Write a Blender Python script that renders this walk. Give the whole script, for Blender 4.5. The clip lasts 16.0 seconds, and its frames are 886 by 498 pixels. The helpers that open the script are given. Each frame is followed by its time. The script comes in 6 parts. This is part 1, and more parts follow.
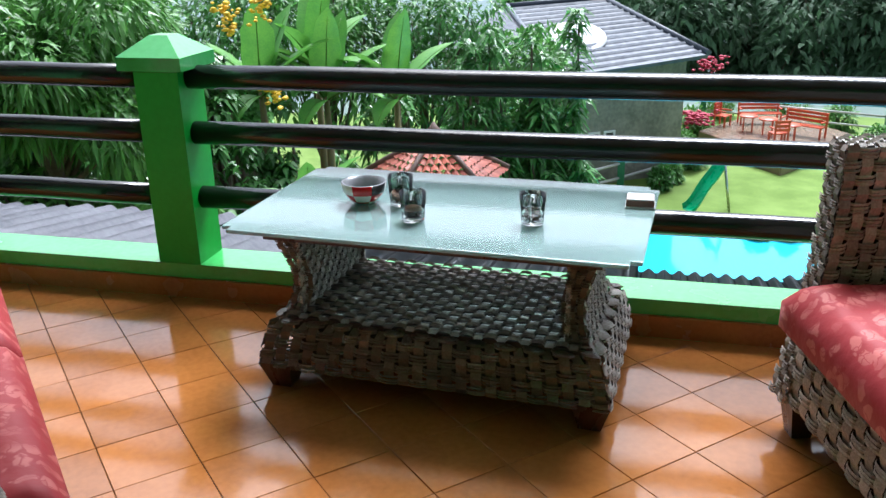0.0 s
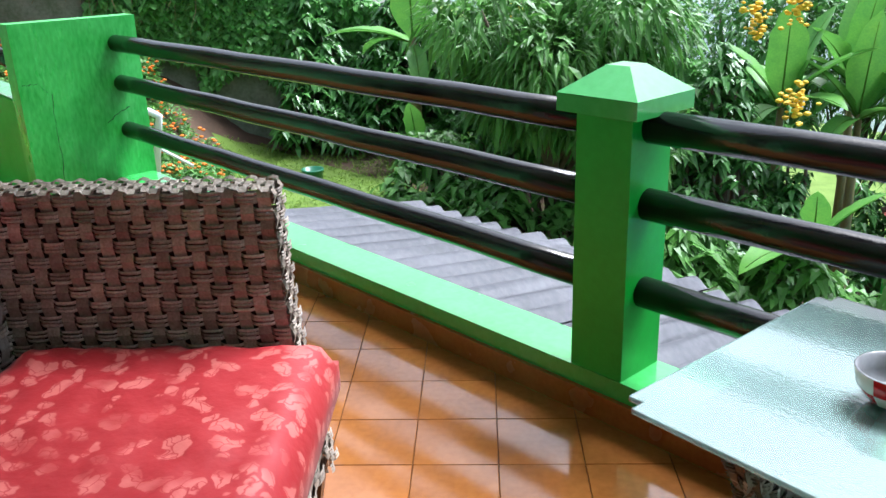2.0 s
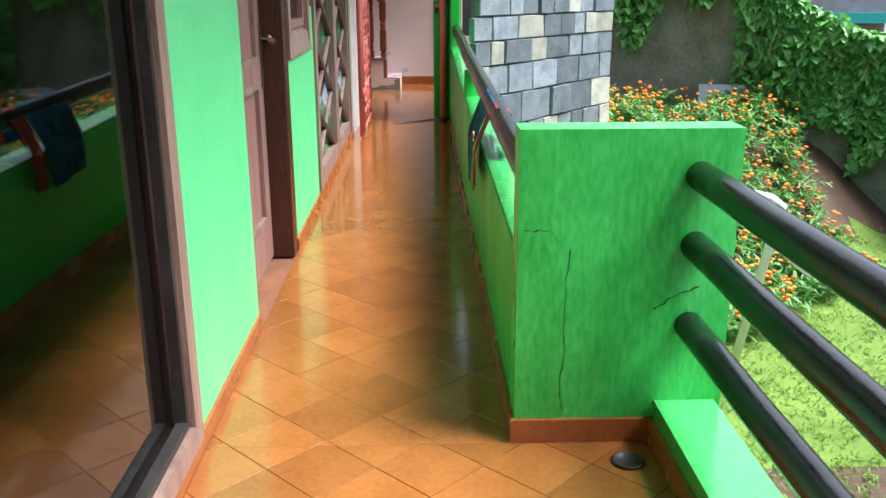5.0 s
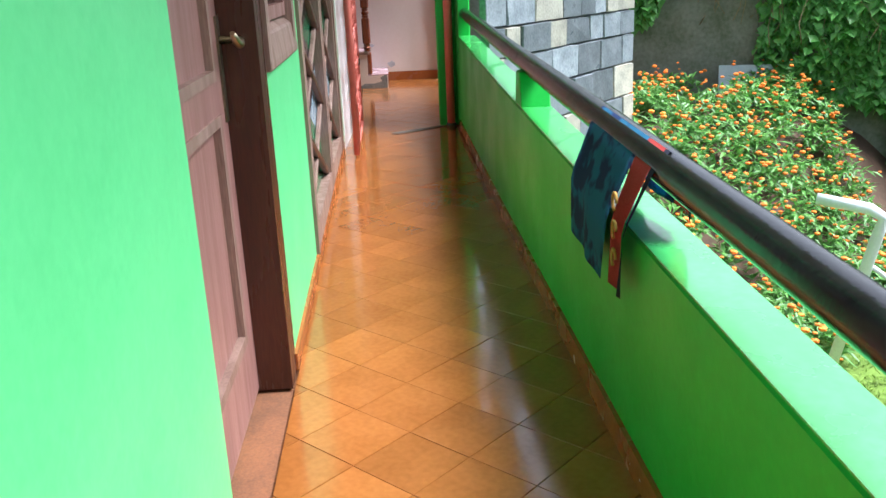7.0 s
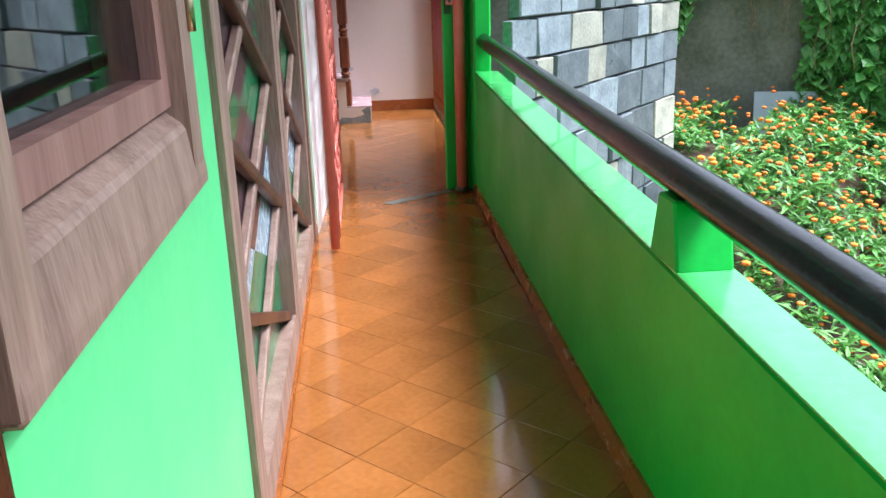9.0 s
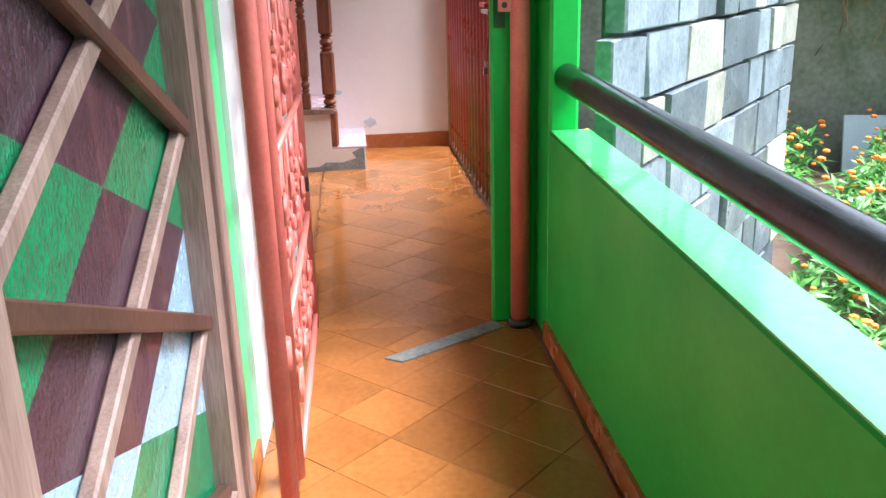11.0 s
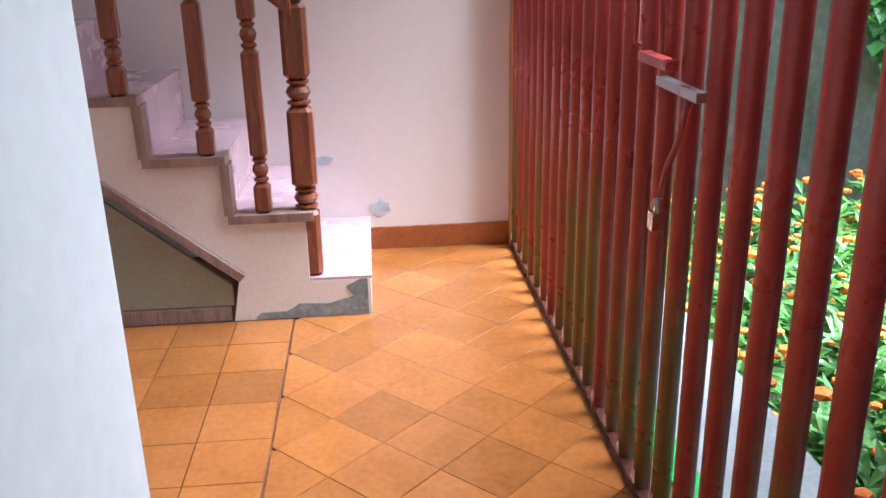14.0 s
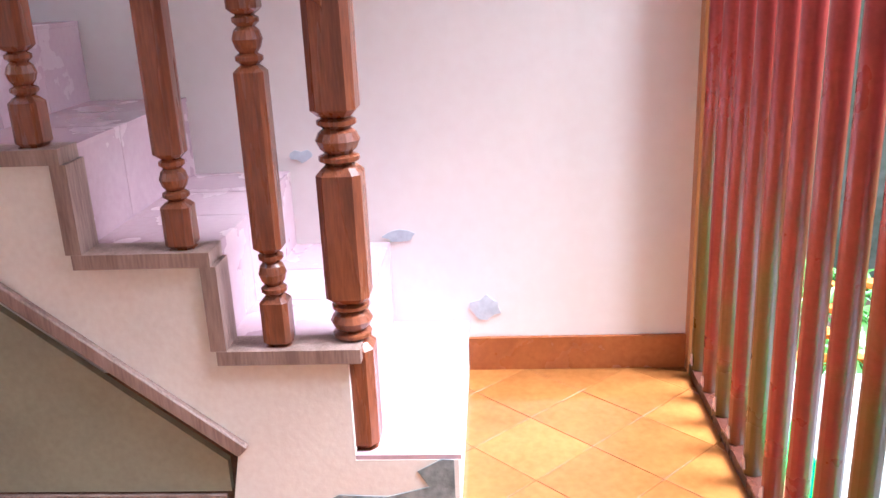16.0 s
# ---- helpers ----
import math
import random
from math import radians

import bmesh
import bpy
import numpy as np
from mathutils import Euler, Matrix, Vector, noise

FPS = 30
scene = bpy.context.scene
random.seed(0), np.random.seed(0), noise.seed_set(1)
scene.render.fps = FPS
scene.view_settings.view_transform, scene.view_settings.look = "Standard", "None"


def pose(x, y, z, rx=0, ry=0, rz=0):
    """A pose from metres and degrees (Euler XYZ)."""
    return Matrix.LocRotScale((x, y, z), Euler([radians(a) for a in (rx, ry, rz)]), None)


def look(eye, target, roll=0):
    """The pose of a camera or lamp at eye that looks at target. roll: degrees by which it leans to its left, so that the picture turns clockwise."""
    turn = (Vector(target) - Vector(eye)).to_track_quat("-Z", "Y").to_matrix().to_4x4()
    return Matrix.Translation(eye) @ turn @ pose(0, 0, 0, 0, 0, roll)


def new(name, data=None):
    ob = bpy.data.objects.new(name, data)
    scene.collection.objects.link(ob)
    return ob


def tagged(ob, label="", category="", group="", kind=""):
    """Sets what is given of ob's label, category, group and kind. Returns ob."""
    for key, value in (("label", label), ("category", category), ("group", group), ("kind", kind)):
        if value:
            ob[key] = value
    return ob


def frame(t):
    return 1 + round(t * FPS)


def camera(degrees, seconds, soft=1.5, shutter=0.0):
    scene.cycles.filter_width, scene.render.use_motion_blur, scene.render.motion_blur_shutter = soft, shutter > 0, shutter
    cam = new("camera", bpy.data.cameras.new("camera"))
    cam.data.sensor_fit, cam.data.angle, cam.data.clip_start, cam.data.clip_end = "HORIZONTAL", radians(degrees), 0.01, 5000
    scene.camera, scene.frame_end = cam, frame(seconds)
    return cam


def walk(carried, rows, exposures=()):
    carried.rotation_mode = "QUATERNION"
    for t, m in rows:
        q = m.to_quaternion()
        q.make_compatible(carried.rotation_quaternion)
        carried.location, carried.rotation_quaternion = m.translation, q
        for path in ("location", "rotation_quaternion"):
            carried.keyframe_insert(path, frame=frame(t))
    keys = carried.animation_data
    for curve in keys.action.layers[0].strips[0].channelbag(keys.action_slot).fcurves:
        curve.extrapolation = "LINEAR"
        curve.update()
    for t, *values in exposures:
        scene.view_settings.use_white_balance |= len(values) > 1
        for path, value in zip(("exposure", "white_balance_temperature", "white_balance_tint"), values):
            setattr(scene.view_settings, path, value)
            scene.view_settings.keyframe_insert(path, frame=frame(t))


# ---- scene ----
cam = camera(54.7, 16.0)
PATH = [
    (0, (-0.375, 0.332, 1.282), (-0.824, 2.151, 0.584), -1.1),
    (0.5, (-0.405, 0.453, 1.276), (-1.043, 2.218, 0.586), -1.2),
    (0.8, (-0.438, 0.598, 1.278), (-1.216, 2.305, 0.585), -1.3),
    (1, (-0.475, 0.708, 1.278), (-1.379, 2.355, 0.591), -0.6),
    (1.5, (-0.591, 0.99, 1.263), (-1.766, 2.453, 0.571), -0.9),
    (2, (-0.773, 1.293, 1.266), (-2.164, 2.557, 0.583), -1.8),
    (2.5, (-1.021, 1.614, 1.278), (-2.601, 2.641, 0.608), -2.1),
    (3, (-1.369, 1.82, 1.271), (-3.076, 2.629, 0.614), -1.5),
    (3.5, (-1.695, 1.972, 1.243), (-3.51, 2.547, 0.63), -1.7),
    (4, (-2.033, 2.157, 1.256), (-3.919, 2.477, 0.672), -0.7),
    (4.5, (-2.429, 2.273, 1.286), (-4.338, 2.433, 0.711), -1.1),
    (5, (-2.854, 2.317, 1.308), (-4.768, 2.362, 0.728), -0.2),
    (5.2, (-3.007, 2.303, 1.305), (-4.922, 2.317, 0.729), 0.2),
    (7.3, (-4.858, 1.985, 1.229), (-6.754, 2.108, 0.607), -2.5),
    (7.5, (-5.055, 1.975, 1.229), (-6.947, 2.116, 0.595), -2.1),
    (8, (-5.592, 1.946, 1.239), (-7.483, 2.082, 0.604), -2.6),
    (8.5, (-6.085, 1.897, 1.274), (-7.981, 2.041, 0.656), -1.9),
    (9, (-6.602, 1.932, 1.289), (-8.501, 2.102, 0.685), -1.7),
    (9.2, (-6.821, 1.934, 1.29), (-8.716, 2.129, 0.679), -1.1),
    (11.3, (-9.261, 1.993, 1.254), (-11.158, 2.176, 0.645), -1.6),
    (11.5, (-9.488, 2.038, 1.274), (-11.384, 2.216, 0.661), -1.2),
    (12, (-9.997, 1.997, 1.305), (-11.882, 2.219, 0.675), -0.6),
    (12.5, (-10.466, 2.022, 1.32), (-12.352, 2.242, 0.692), -0.5),
    (13, (-10.896, 2.016, 1.349), (-12.777, 2.223, 0.701), -0.6),
    (13.5, (-11.288, 2.017, 1.363), (-13.163, 2.2, 0.694), -1.2),
    (14, (-11.665, 2.059, 1.343), (-13.543, 2.209, 0.671), -1.2),
    (14.5, (-12.029, 2.062, 1.245), (-13.912, 2.194, 0.584), -1.4),
    (15, (-12.321, 2.076, 1.252), (-14.208, 2.174, 0.598), -1.3),
    (15.5, (-12.683, 2.091, 1.163), (-14.581, 2.094, 0.531), -2.3),
    (16, (-13.07, 2.119, 1.169), (-14.968, 1.991, 0.553), -2.5),
]
EXPOSURES = [(0.0, 0.7, 5750.0), (2.0, 0.88, 5800.0), (3.5, 1.0, 5900.0), (5.0, 1.05, 5900.0), (7.5, 1.2, 5750.0), (8.5, 1.45, 5650.0), (9.2, 1.2, 5650.0),
             (11.5, 1.85, 5600.0), (13.0, 1.85, 5450.0), (14.0, 1.85, 5300.0), (14.6, 2.25, 5250.0), (16.0, 2.45, 5200.0)]
walk(cam, [(t, look(eye, target, roll)) for t, eye, target, roll in PATH], EXPOSURES)

# ---- light ----
world = bpy.data.worlds.new("overcast_sky")
scene.world = world
world.use_nodes = True
wn = world.node_tree
sky = wn.nodes.new("ShaderNodeTexSky")
sky.sky_type, sky.sun_disc = "NISHITA", False
sky.sun_elevation, sky.sun_rotation = radians(59), radians(-11)
sky.air_density, sky.dust_density, sky.ozone_density = 1.0, 6.0, 0.6
dull = wn.nodes.new("ShaderNodeHueSaturation")
dull.inputs["Saturation"].default_value = 0.45
wn.links.new(sky.outputs[0], dull.inputs["Color"])
wn.links.new(dull.outputs[0], wn.nodes["Background"].inputs[0])
wn.nodes["Background"].inputs[1].default_value = 0.15
sun = new("sun", bpy.data.lights.new("sun", "SUN"))
sun.data.energy, sun.data.angle, sun.data.color = 4.1, radians(26), (1.0, 1.0, 0.99)
sun.matrix_world = look((2.4, 12.6, 21.5), (0, 0, 0))

# ---- materials ----


def mat(name, a, b=None, rough=0.5, metal=0.0, scale=6.0, fine=60.0, bump=0.1, mix=0.5, coat=0.0, spec=0.5, rvar=0.08,
        stretch=(1, 1, 1), island=0.0, each=0.0, sub=0.0):
    """Paint-like surface: two colours mixed by broad and fine noise, uneven gloss and fine relief."""
    m = bpy.data.materials.new(name)
    m.use_nodes = True
    n, l = m.node_tree.nodes, m.node_tree.links
    bsdf = n["Principled BSDF"]
    b = b or tuple(c * 0.7 for c in a)
    tc = n.new("ShaderNodeTexCoord")
    mp = n.new("ShaderNodeMapping")
    mp.inputs["Scale"].default_value = stretch
    l.new(tc.outputs["Object"], mp.inputs[0])
    n1 = n.new("ShaderNodeTexNoise")
    n1.inputs["Scale"].default_value, n1.inputs["Detail"].default_value = scale, 5
    n2 = n.new("ShaderNodeTexNoise")
    n2.inputs["Scale"].default_value, n2.inputs["Detail"].default_value = fine, 4
    l.new(mp.outputs[0], n1.inputs["Vector"])
    l.new(mp.outputs[0], n2.inputs["Vector"])
    add = n.new("ShaderNodeMath")
    add.operation = "MULTIPLY_ADD"
    add.inputs[1].default_value = 0.45
    l.new(n2.outputs[0], add.inputs[0])
    sc = n.new("ShaderNodeMath")
    sc.operation = "MULTIPLY"
    sc.inputs[1].default_value = 0.55
    l.new(n1.outputs[0], sc.inputs[0])
    l.new(sc.outputs[0], add.inputs[2])
    rng = n.new("ShaderNodeMapRange")
    rng.inputs["From Min"].default_value, rng.inputs["From Max"].default_value = 0.36, 0.64
    rng.inputs["To Max"].default_value = mix * 2 if mix < 0.5 else 1.0
    l.new(add.outputs[0], rng.inputs["Value"])
    cm = n.new("ShaderNodeMix")
    cm.data_type = "RGBA"
    cm.inputs["A"].default_value, cm.inputs["B"].default_value = (*a, 1), (*b, 1)
    l.new(rng.outputs[0], cm.inputs["Factor"])
    last = cm.outputs["Result"]
    if island or each:
        hsv = n.new("ShaderNodeHueSaturation")
        src = n.new("ShaderNodeNewGeometry").outputs["Random Per Island"] if island else n.new("ShaderNodeObjectInfo").outputs["Random"]
        r2 = n.new("ShaderNodeMapRange")
        w = island or each
        r2.inputs["To Min"].default_value, r2.inputs["To Max"].default_value = 1 - w, 1 + w
        l.new(src, r2.inputs["Value"])
        l.new(r2.outputs[0], hsv.inputs["Value"])
        l.new(last, hsv.inputs["Color"])
        last = hsv.outputs[0]
    l.new(last, bsdf.inputs["Base Color"])
    rr = n.new("ShaderNodeMapRange")
    rr.inputs["From Min"].default_value, rr.inputs["From Max"].default_value = 0.3, 0.7
    rr.inputs["To Min"].default_value, rr.inputs["To Max"].default_value = max(rough - rvar, 0.02), min(rough + rvar, 1)
    l.new(n1.outputs[0], rr.inputs["Value"])
    l.new(rr.outputs[0], bsdf.inputs["Roughness"])
    bsdf.inputs["Metallic"].default_value = metal
    bsdf.inputs["Specular IOR Level"].default_value = spec
    bsdf.inputs["Coat Weight"].default_value = coat
    if sub:
        bsdf.inputs["Subsurface Weight"].default_value = sub
    if bump:
        bp = n.new("ShaderNodeBump")
        bp.inputs["Strength"].default_value, bp.inputs["Distance"].default_value = bump, 0.01
        l.new(add.outputs[0], bp.inputs["Height"])
        l.new(bp.outputs[0], bsdf.inputs["Normal"])
    return m


def glass(name, tint, rough=0.02, ior=1.45, alpha_mix=0.0):
    m = bpy.data.materials.new(name)
    m.use_nodes = True
    b = m.node_tree.nodes["Principled BSDF"]
    b.inputs["Base Color"].default_value = (*tint, 1)
    b.inputs["Roughness"].default_value = rough
    b.inputs["IOR"].default_value = ior
    b.inputs["Transmission Weight"].default_value = 1.0
    return m


GREEN_END = mat("stained_green_paint", (0.09, 0.60, 0.12), (0.025, 0.36, 0.04), rough=0.3, scale=5, fine=38, bump=0.15, stretch=(1, 1.6, 0.55))
GREEN = mat("green_paint", (0.026, 0.41, 0.045), (0.018, 0.34, 0.034), rough=0.40, scale=3, fine=40, bump=0.12, mix=0.5, spec=0.35)
# Wet green paint, its base paled to carry the sky's reflection.
GREEN_WET_SHEEN = mat("wet_green_paint_sky_sheen", (0.075, 0.44, 0.11), (0.05, 0.37, 0.075), rough=0.22, scale=4, fine=40, bump=0.1, coat=0.6)
GREEN_WALL = mat("green_wall_paint", (0.16, 0.70, 0.27), (0.13, 0.64, 0.23), rough=0.42, scale=2.5, fine=50, bump=0.1)
TILE = mat("terracotta_tile", (0.325, 0.121, 0.030), (0.25, 0.086, 0.019), rough=0.11, scale=5, fine=45, bump=0.03, each=0.15, rvar=0.06, spec=0.8)
TILE_REST = mat("terracotta_tile_rest", (0.325, 0.121, 0.030), (0.25, 0.086, 0.019), rough=0.11, scale=5, fine=45, bump=0.03, island=0.15, rvar=0.06, spec=0.8)
COPING_PALE = mat("pale_wet_concrete", (0.34, 0.35, 0.34), (0.22, 0.235, 0.23), rough=0.5, scale=4, bump=0.2)
GROUT = mat("grout", (0.28, 0.11, 0.045), (0.16, 0.07, 0.035), rough=0.8, fine=120, bump=0.3)
SKIRT = mat("terracotta_skirting", (0.38, 0.115, 0.03), (0.28, 0.075, 0.02), rough=0.25, scale=6, bump=0.05)
WHITE = mat("white_wall_paint", (0.80, 0.80, 0.79), (0.72, 0.72, 0.71), rough=0.6, scale=2, fine=30, bump=0.08)
PINKWALL = mat("pale_pink_wall", (0.80, 0.735, 0.69), (0.77, 0.69, 0.64), rough=0.6, scale=2, fine=25, bump=0.1)
CREAM = mat("cream_plaster", (0.76, 0.68, 0.61), (0.68, 0.58, 0.51), rough=0.7, scale=4, bump=0.15)
CONCRETE = mat("bare_concrete", (0.30, 0.32, 0.31), (0.12, 0.14, 0.14), rough=0.85, scale=9, bump=0.4)
BLACKPIPE = mat("black_rail_paint", (0.005, 0.005, 0.006), (0.012, 0.012, 0.013), rough=0.17, scale=14, fine=120, bump=0.16, rvar=0.1)
WOOD = mat("weathered_brown_wood", (0.36, 0.235, 0.19), (0.18, 0.105, 0.08), rough=0.5, scale=3, fine=30, stretch=(6, 6, 0.6), bump=0.25)
DARKWOOD = mat("dark_red_wood", (0.075, 0.022, 0.012), (0.04, 0.012, 0.008), rough=0.3, scale=4, fine=40, stretch=(5, 5, 0.5), bump=0.15)
DOORWOOD = mat("red_brown_door_wood", (0.36, 0.19, 0.165), (0.24, 0.115, 0.097), rough=0.45, scale=3, fine=30, stretch=(7, 7, 0.5), bump=0.2)
PINKTILE = mat("pink_stair_tile", (0.56, 0.39, 0.42), (0.50, 0.335, 0.365), rough=0.25, scale=5, bump=0.04, each=0.05)
REDBAR = mat("dark_red_bar_paint", (0.36, 0.042, 0.036), (0.25, 0.027, 0.023), rough=0.32, scale=8, fine=80, bump=0.15)
SALMON = mat("salmon_iron_paint", (0.66, 0.17, 0.13), (0.54, 0.12, 0.09), rough=0.38, scale=9, fine=90, bump=0.2)
LAWN = mat("grass_ground", (0.14, 0.23, 0.024), (0.09, 0.155, 0.02), rough=0.9, scale=1.2, fine=25, bump=0.6)
SOIL = mat("garden_soil", (0.11, 0.06, 0.035), (0.06, 0.04, 0.025), rough=0.95, scale=2, fine=20, bump=0.7)
ROOFSHEET = mat("weathered_fibre_cement_roof", (0.25, 0.255, 0.29), (0.14, 0.145, 0.17), rough=0.38, scale=3, fine=30, bump=0.3)
# Near-black: unlit interior put into colour, for rooms and far window panes.
DARK = mat("painted_dark_interior", (0.035, 0.03, 0.028), (0.02, 0.018, 0.017), rough=0.8)
CEILING = mat("white_ceiling_board", (0.60, 0.61, 0.60), (0.53, 0.54, 0.53), rough=0.7)
PANE = glass("window_glass", (0.40, 0.46, 0.48))

# ---- building helpers ----


def bx(bm, x0, x1, y0, y1, z0, z1, m=None):
    vs = [bm.verts.new(v) for v in ((x0, y0, z0), (x1, y0, z0), (x1, y1, z0), (x0, y1, z0), (x0, y0, z1), (x1, y0, z1), (x1, y1, z1), (x0, y1, z1))]
    if m is not None:
        for v in vs:
            v.co = m @ v.co
    for f in ((0, 3, 2, 1), (4, 5, 6, 7), (0, 1, 5, 4), (1, 2, 6, 5), (2, 3, 7, 6), (3, 0, 4, 7)):
        bm.faces.new([vs[i] for i in f])
    return vs


def bevel(bm, w, seg=1, angle=30):
    es = [e for e in bm.edges if len(e.link_faces) == 2 and e.calc_face_angle(0) > radians(angle)]
    bmesh.ops.bevel(bm, geom=es, offset=w, segments=seg, profile=0.6, affect="EDGES", clamp_overlap=True)
    return bm


def box(x0, x1, y0, y1, z0, z1, b=0.0, seg=1):
    bm = bmesh.new()
    bx(bm, x0, x1, y0, y1, z0, z1)
    return bevel(bm, b, seg) if b else bm


def tube(points, radii, sides=12, cap=True, bm=None):
    """A round bar along points; radii: one number or one for each point."""
    bm = bm or bmesh.new()
    ps = [Vector(p) for p in points]
    rs = radii if isinstance(radii, (list, tuple)) else [radii] * len(ps)
    rings, side = [], None
    for i, p in enumerate(ps):
        d = (ps[min(i + 1, len(ps) - 1)] - ps[max(i - 1, 0)]).normalized()
        if side is None:
            side = d.orthogonal().normalized()
        side = (side - d * side.dot(d)).normalized()
        up = d.cross(side)
        rings.append([bm.verts.new(p + (side * math.cos(2 * math.pi * k / sides) + up * math.sin(2 * math.pi * k / sides)) * rs[i]) for k in range(sides)])
    for a, b in zip(rings, rings[1:]):
        for k in range(sides):
            f = bm.faces.new((a[k], a[(k + 1) % sides], b[(k + 1) % sides], b[k]))
            f.smooth = True
    if cap:
        bm.faces.new(rings[0][::-1])
        bm.faces.new(rings[-1])
    return bm


def lathe(profile, sides=24, bm=None, at=(0, 0, 0), square=False):
    """Turned shape: profile of (radius, height)."""
    bm = bm or bmesh.new()
    rings = []
    for r, z in profile:
        rings.append([bm.verts.new((at[0] + r * math.cos(2 * math.pi * k / sides), at[1] + r * math.sin(2 * math.pi * k / sides), at[2] + z)) for k in range(sides)])
    for a, b in zip(rings, rings[1:]):
        for k in range(sides):
            f = bm.faces.new((a[k], a[(k + 1) % sides], b[(k + 1) % sides], b[k]))
            f.smooth = True
    bm.faces.new(rings[0][::-1])
    bm.faces.new(rings[-1])
    return bm


def prism(outline, axis, lo, hi, bm=None):
    """A flat outline of (a, b) drawn out along an axis: x takes (y, z), y takes (x, z), z takes (x, y)."""
    bm = bm or bmesh.new()

    def at(p, c):
        return {"x": (c, p[0], p[1]), "y": (p[0], c, p[1]), "z": (p[0], p[1], c)}[axis]
    a = [bm.verts.new(at(p, lo)) for p in outline]
    b = [bm.verts.new(at(p, hi)) for p in outline]
    bm.faces.new(a)
    bm.faces.new(b[::-1])
    k = len(a)
    for i in range(k):
        bm.faces.new((a[i], b[i], b[(i + 1) % k], a[(i + 1) % k]))
    bmesh.ops.recalc_face_normals(bm, faces=bm.faces)
    return bm


def mesh_of(bm, material, name):
    me = bpy.data.meshes.new(name)
    bm.to_mesh(me)
    bm.free()
    for m in (material if isinstance(material, (list, tuple)) else [material]):
        me.materials.append(m)
    return me


def part(name, bm, material, parent, label=""):
    ob = new(name, mesh_of(bm, material, name))
    if parent is not None:
        ob.parent = parent
        ob.matrix_parent_inverse = parent.matrix_world.inverted() if parent.parent is None else Matrix()
    if label:
        ob["label"] = label
    return ob


def solid(name, bm, material, label, category, group="", kind=""):
    return tagged(new(name, mesh_of(bm, material, name)), label, category, group, kind)


def base(name, label, category, at=(0, 0, 0), group="", kind=""):
    """An empty at a thing's foot; its parts are given in the world and hung under it."""
    ob = new(name)
    ob.location = at
    ob.empty_display_size = 0.1
    bpy.context.view_layer.update()
    return tagged(ob, label, category, group, kind)


def setting(name, bm, material, label=""):
    return tagged(new(name, mesh_of(bm, material, name)), label, "", "", "structure")


# ---- large structure ----
WY, PY, TOP = 1.65, 2.585, 2.75      # house wall face, parapet face, ceiling height
XP, XL, XF = -5.16, -11.69, -15.475   # parapet end, lobby pillar, lobby far wall

slab = bmesh.new()
bx(slab, -3.6, 4.0, -1.6, 3.2, -0.25, -0.012)
bx(slab, -12.0, -3.6, 0.9, 2.80, -0.25, -0.012)
bx(slab, -5.28, -3.6, 2.84, 3.2, -0.25, -0.012)
bx(slab, -15.65, -12.0, -1.0, 2.84, -0.25, -0.012)
floor = setting("floor", slab, GROUT, "grouted bed under the terracotta floor tiles")
# Unseen ceiling, added overhead; its edges and stairwell gap shape the daylight.
lid = bmesh.new()
bx(lid, -11.8, 4.2, -1.8, 2.98, TOP, TOP + 0.12)
bx(lid, -13.9, -11.8, -1.8, 2.72, TOP, TOP + 0.12)
bx(lid, -15.8, -13.9, 0.2, 2.98, TOP, TOP + 0.12)
setting("ceiling", lid, CEILING, "unseen white ceiling added to shade the terrace and passage")

# house wall along the passage, with window, door, second window and lattice doors let in
wall = bmesh.new()
TH = 0.14
bx(wall, -3.73, -3.45, WY - TH, WY, 0, TOP)
bx(wall, -5.12, -3.73, WY - TH, WY, 0, 0.05)
bx(wall, -5.12, -3.73, WY - TH, WY, 2.3, TOP)
bx(wall, -6.10, -5.12, WY - TH, WY, 0, TOP)
bx(wall, -8.02, -6.10, WY - TH, WY, 2.25, TOP)
bx(wall, -8.02, -7.19, WY - TH, WY, 0, 0.972)
bx(wall, -8.26, -8.02, WY - TH, WY, 0, TOP)
bx(wall, -10.80, -8.26, WY - TH, WY, 2.3, TOP)
bx(wall, -10.80, -8.26, WY - TH, WY, 0, 0.06)
bx(wall, -11.03, -10.80, WY - TH, WY, 0, TOP)
setting("wall_south", wall, GREEN_WALL, "bright green painted house wall")
setting("wall_lobby", prism([(-12.68, WY - TH - 0.02), (-11.032, WY - TH - 0.02), (-11.032, 1.665), (-12.68, 1.734)], "z", 0, TOP), WHITE, "white painted lobby wall")
setting("wall_terrace_west", box(-3.45, -3.31, -1.6, WY, 0, TOP), GREEN_WALL, "unseen green wall closing the terrace")
setting("wall_terrace_back", box(-3.45, 4.0, -1.74, -1.6, 0, TOP), GREEN_WALL, "unseen green wall closing the terrace")
# Unseen east wall; the wide opening is added to let daylight in.
east = bmesh.new()
bx(east, 4.0, 4.14, -1.74, 3.2, 0, 0.7)
bx(east, 4.0, 4.14, -1.74, 3.2, 2.5, TOP)
bx(east, 4.0, 4.14, -1.74, -1.2, 0.7, 2.5)
setting("wall_terrace_east", east, GREEN_WALL, "unseen green wall closing the terrace")
setting("wall_far", box(XF - 0.15, XF, -1.0, 2.9, 0, TOP), PINKWALL, "pale pink painted wall behind the staircase")
setting("wall_lobby_back", box(-15.7, -12.5, -1.14, -1.0, 0, TOP), PINKWALL, "pale pink lobby wall")
setting("wall_lobby_side", box(-12.68, -12.54, -1.0, WY - TH - 0.02, 0, TOP), WHITE, "white painted lobby wall")

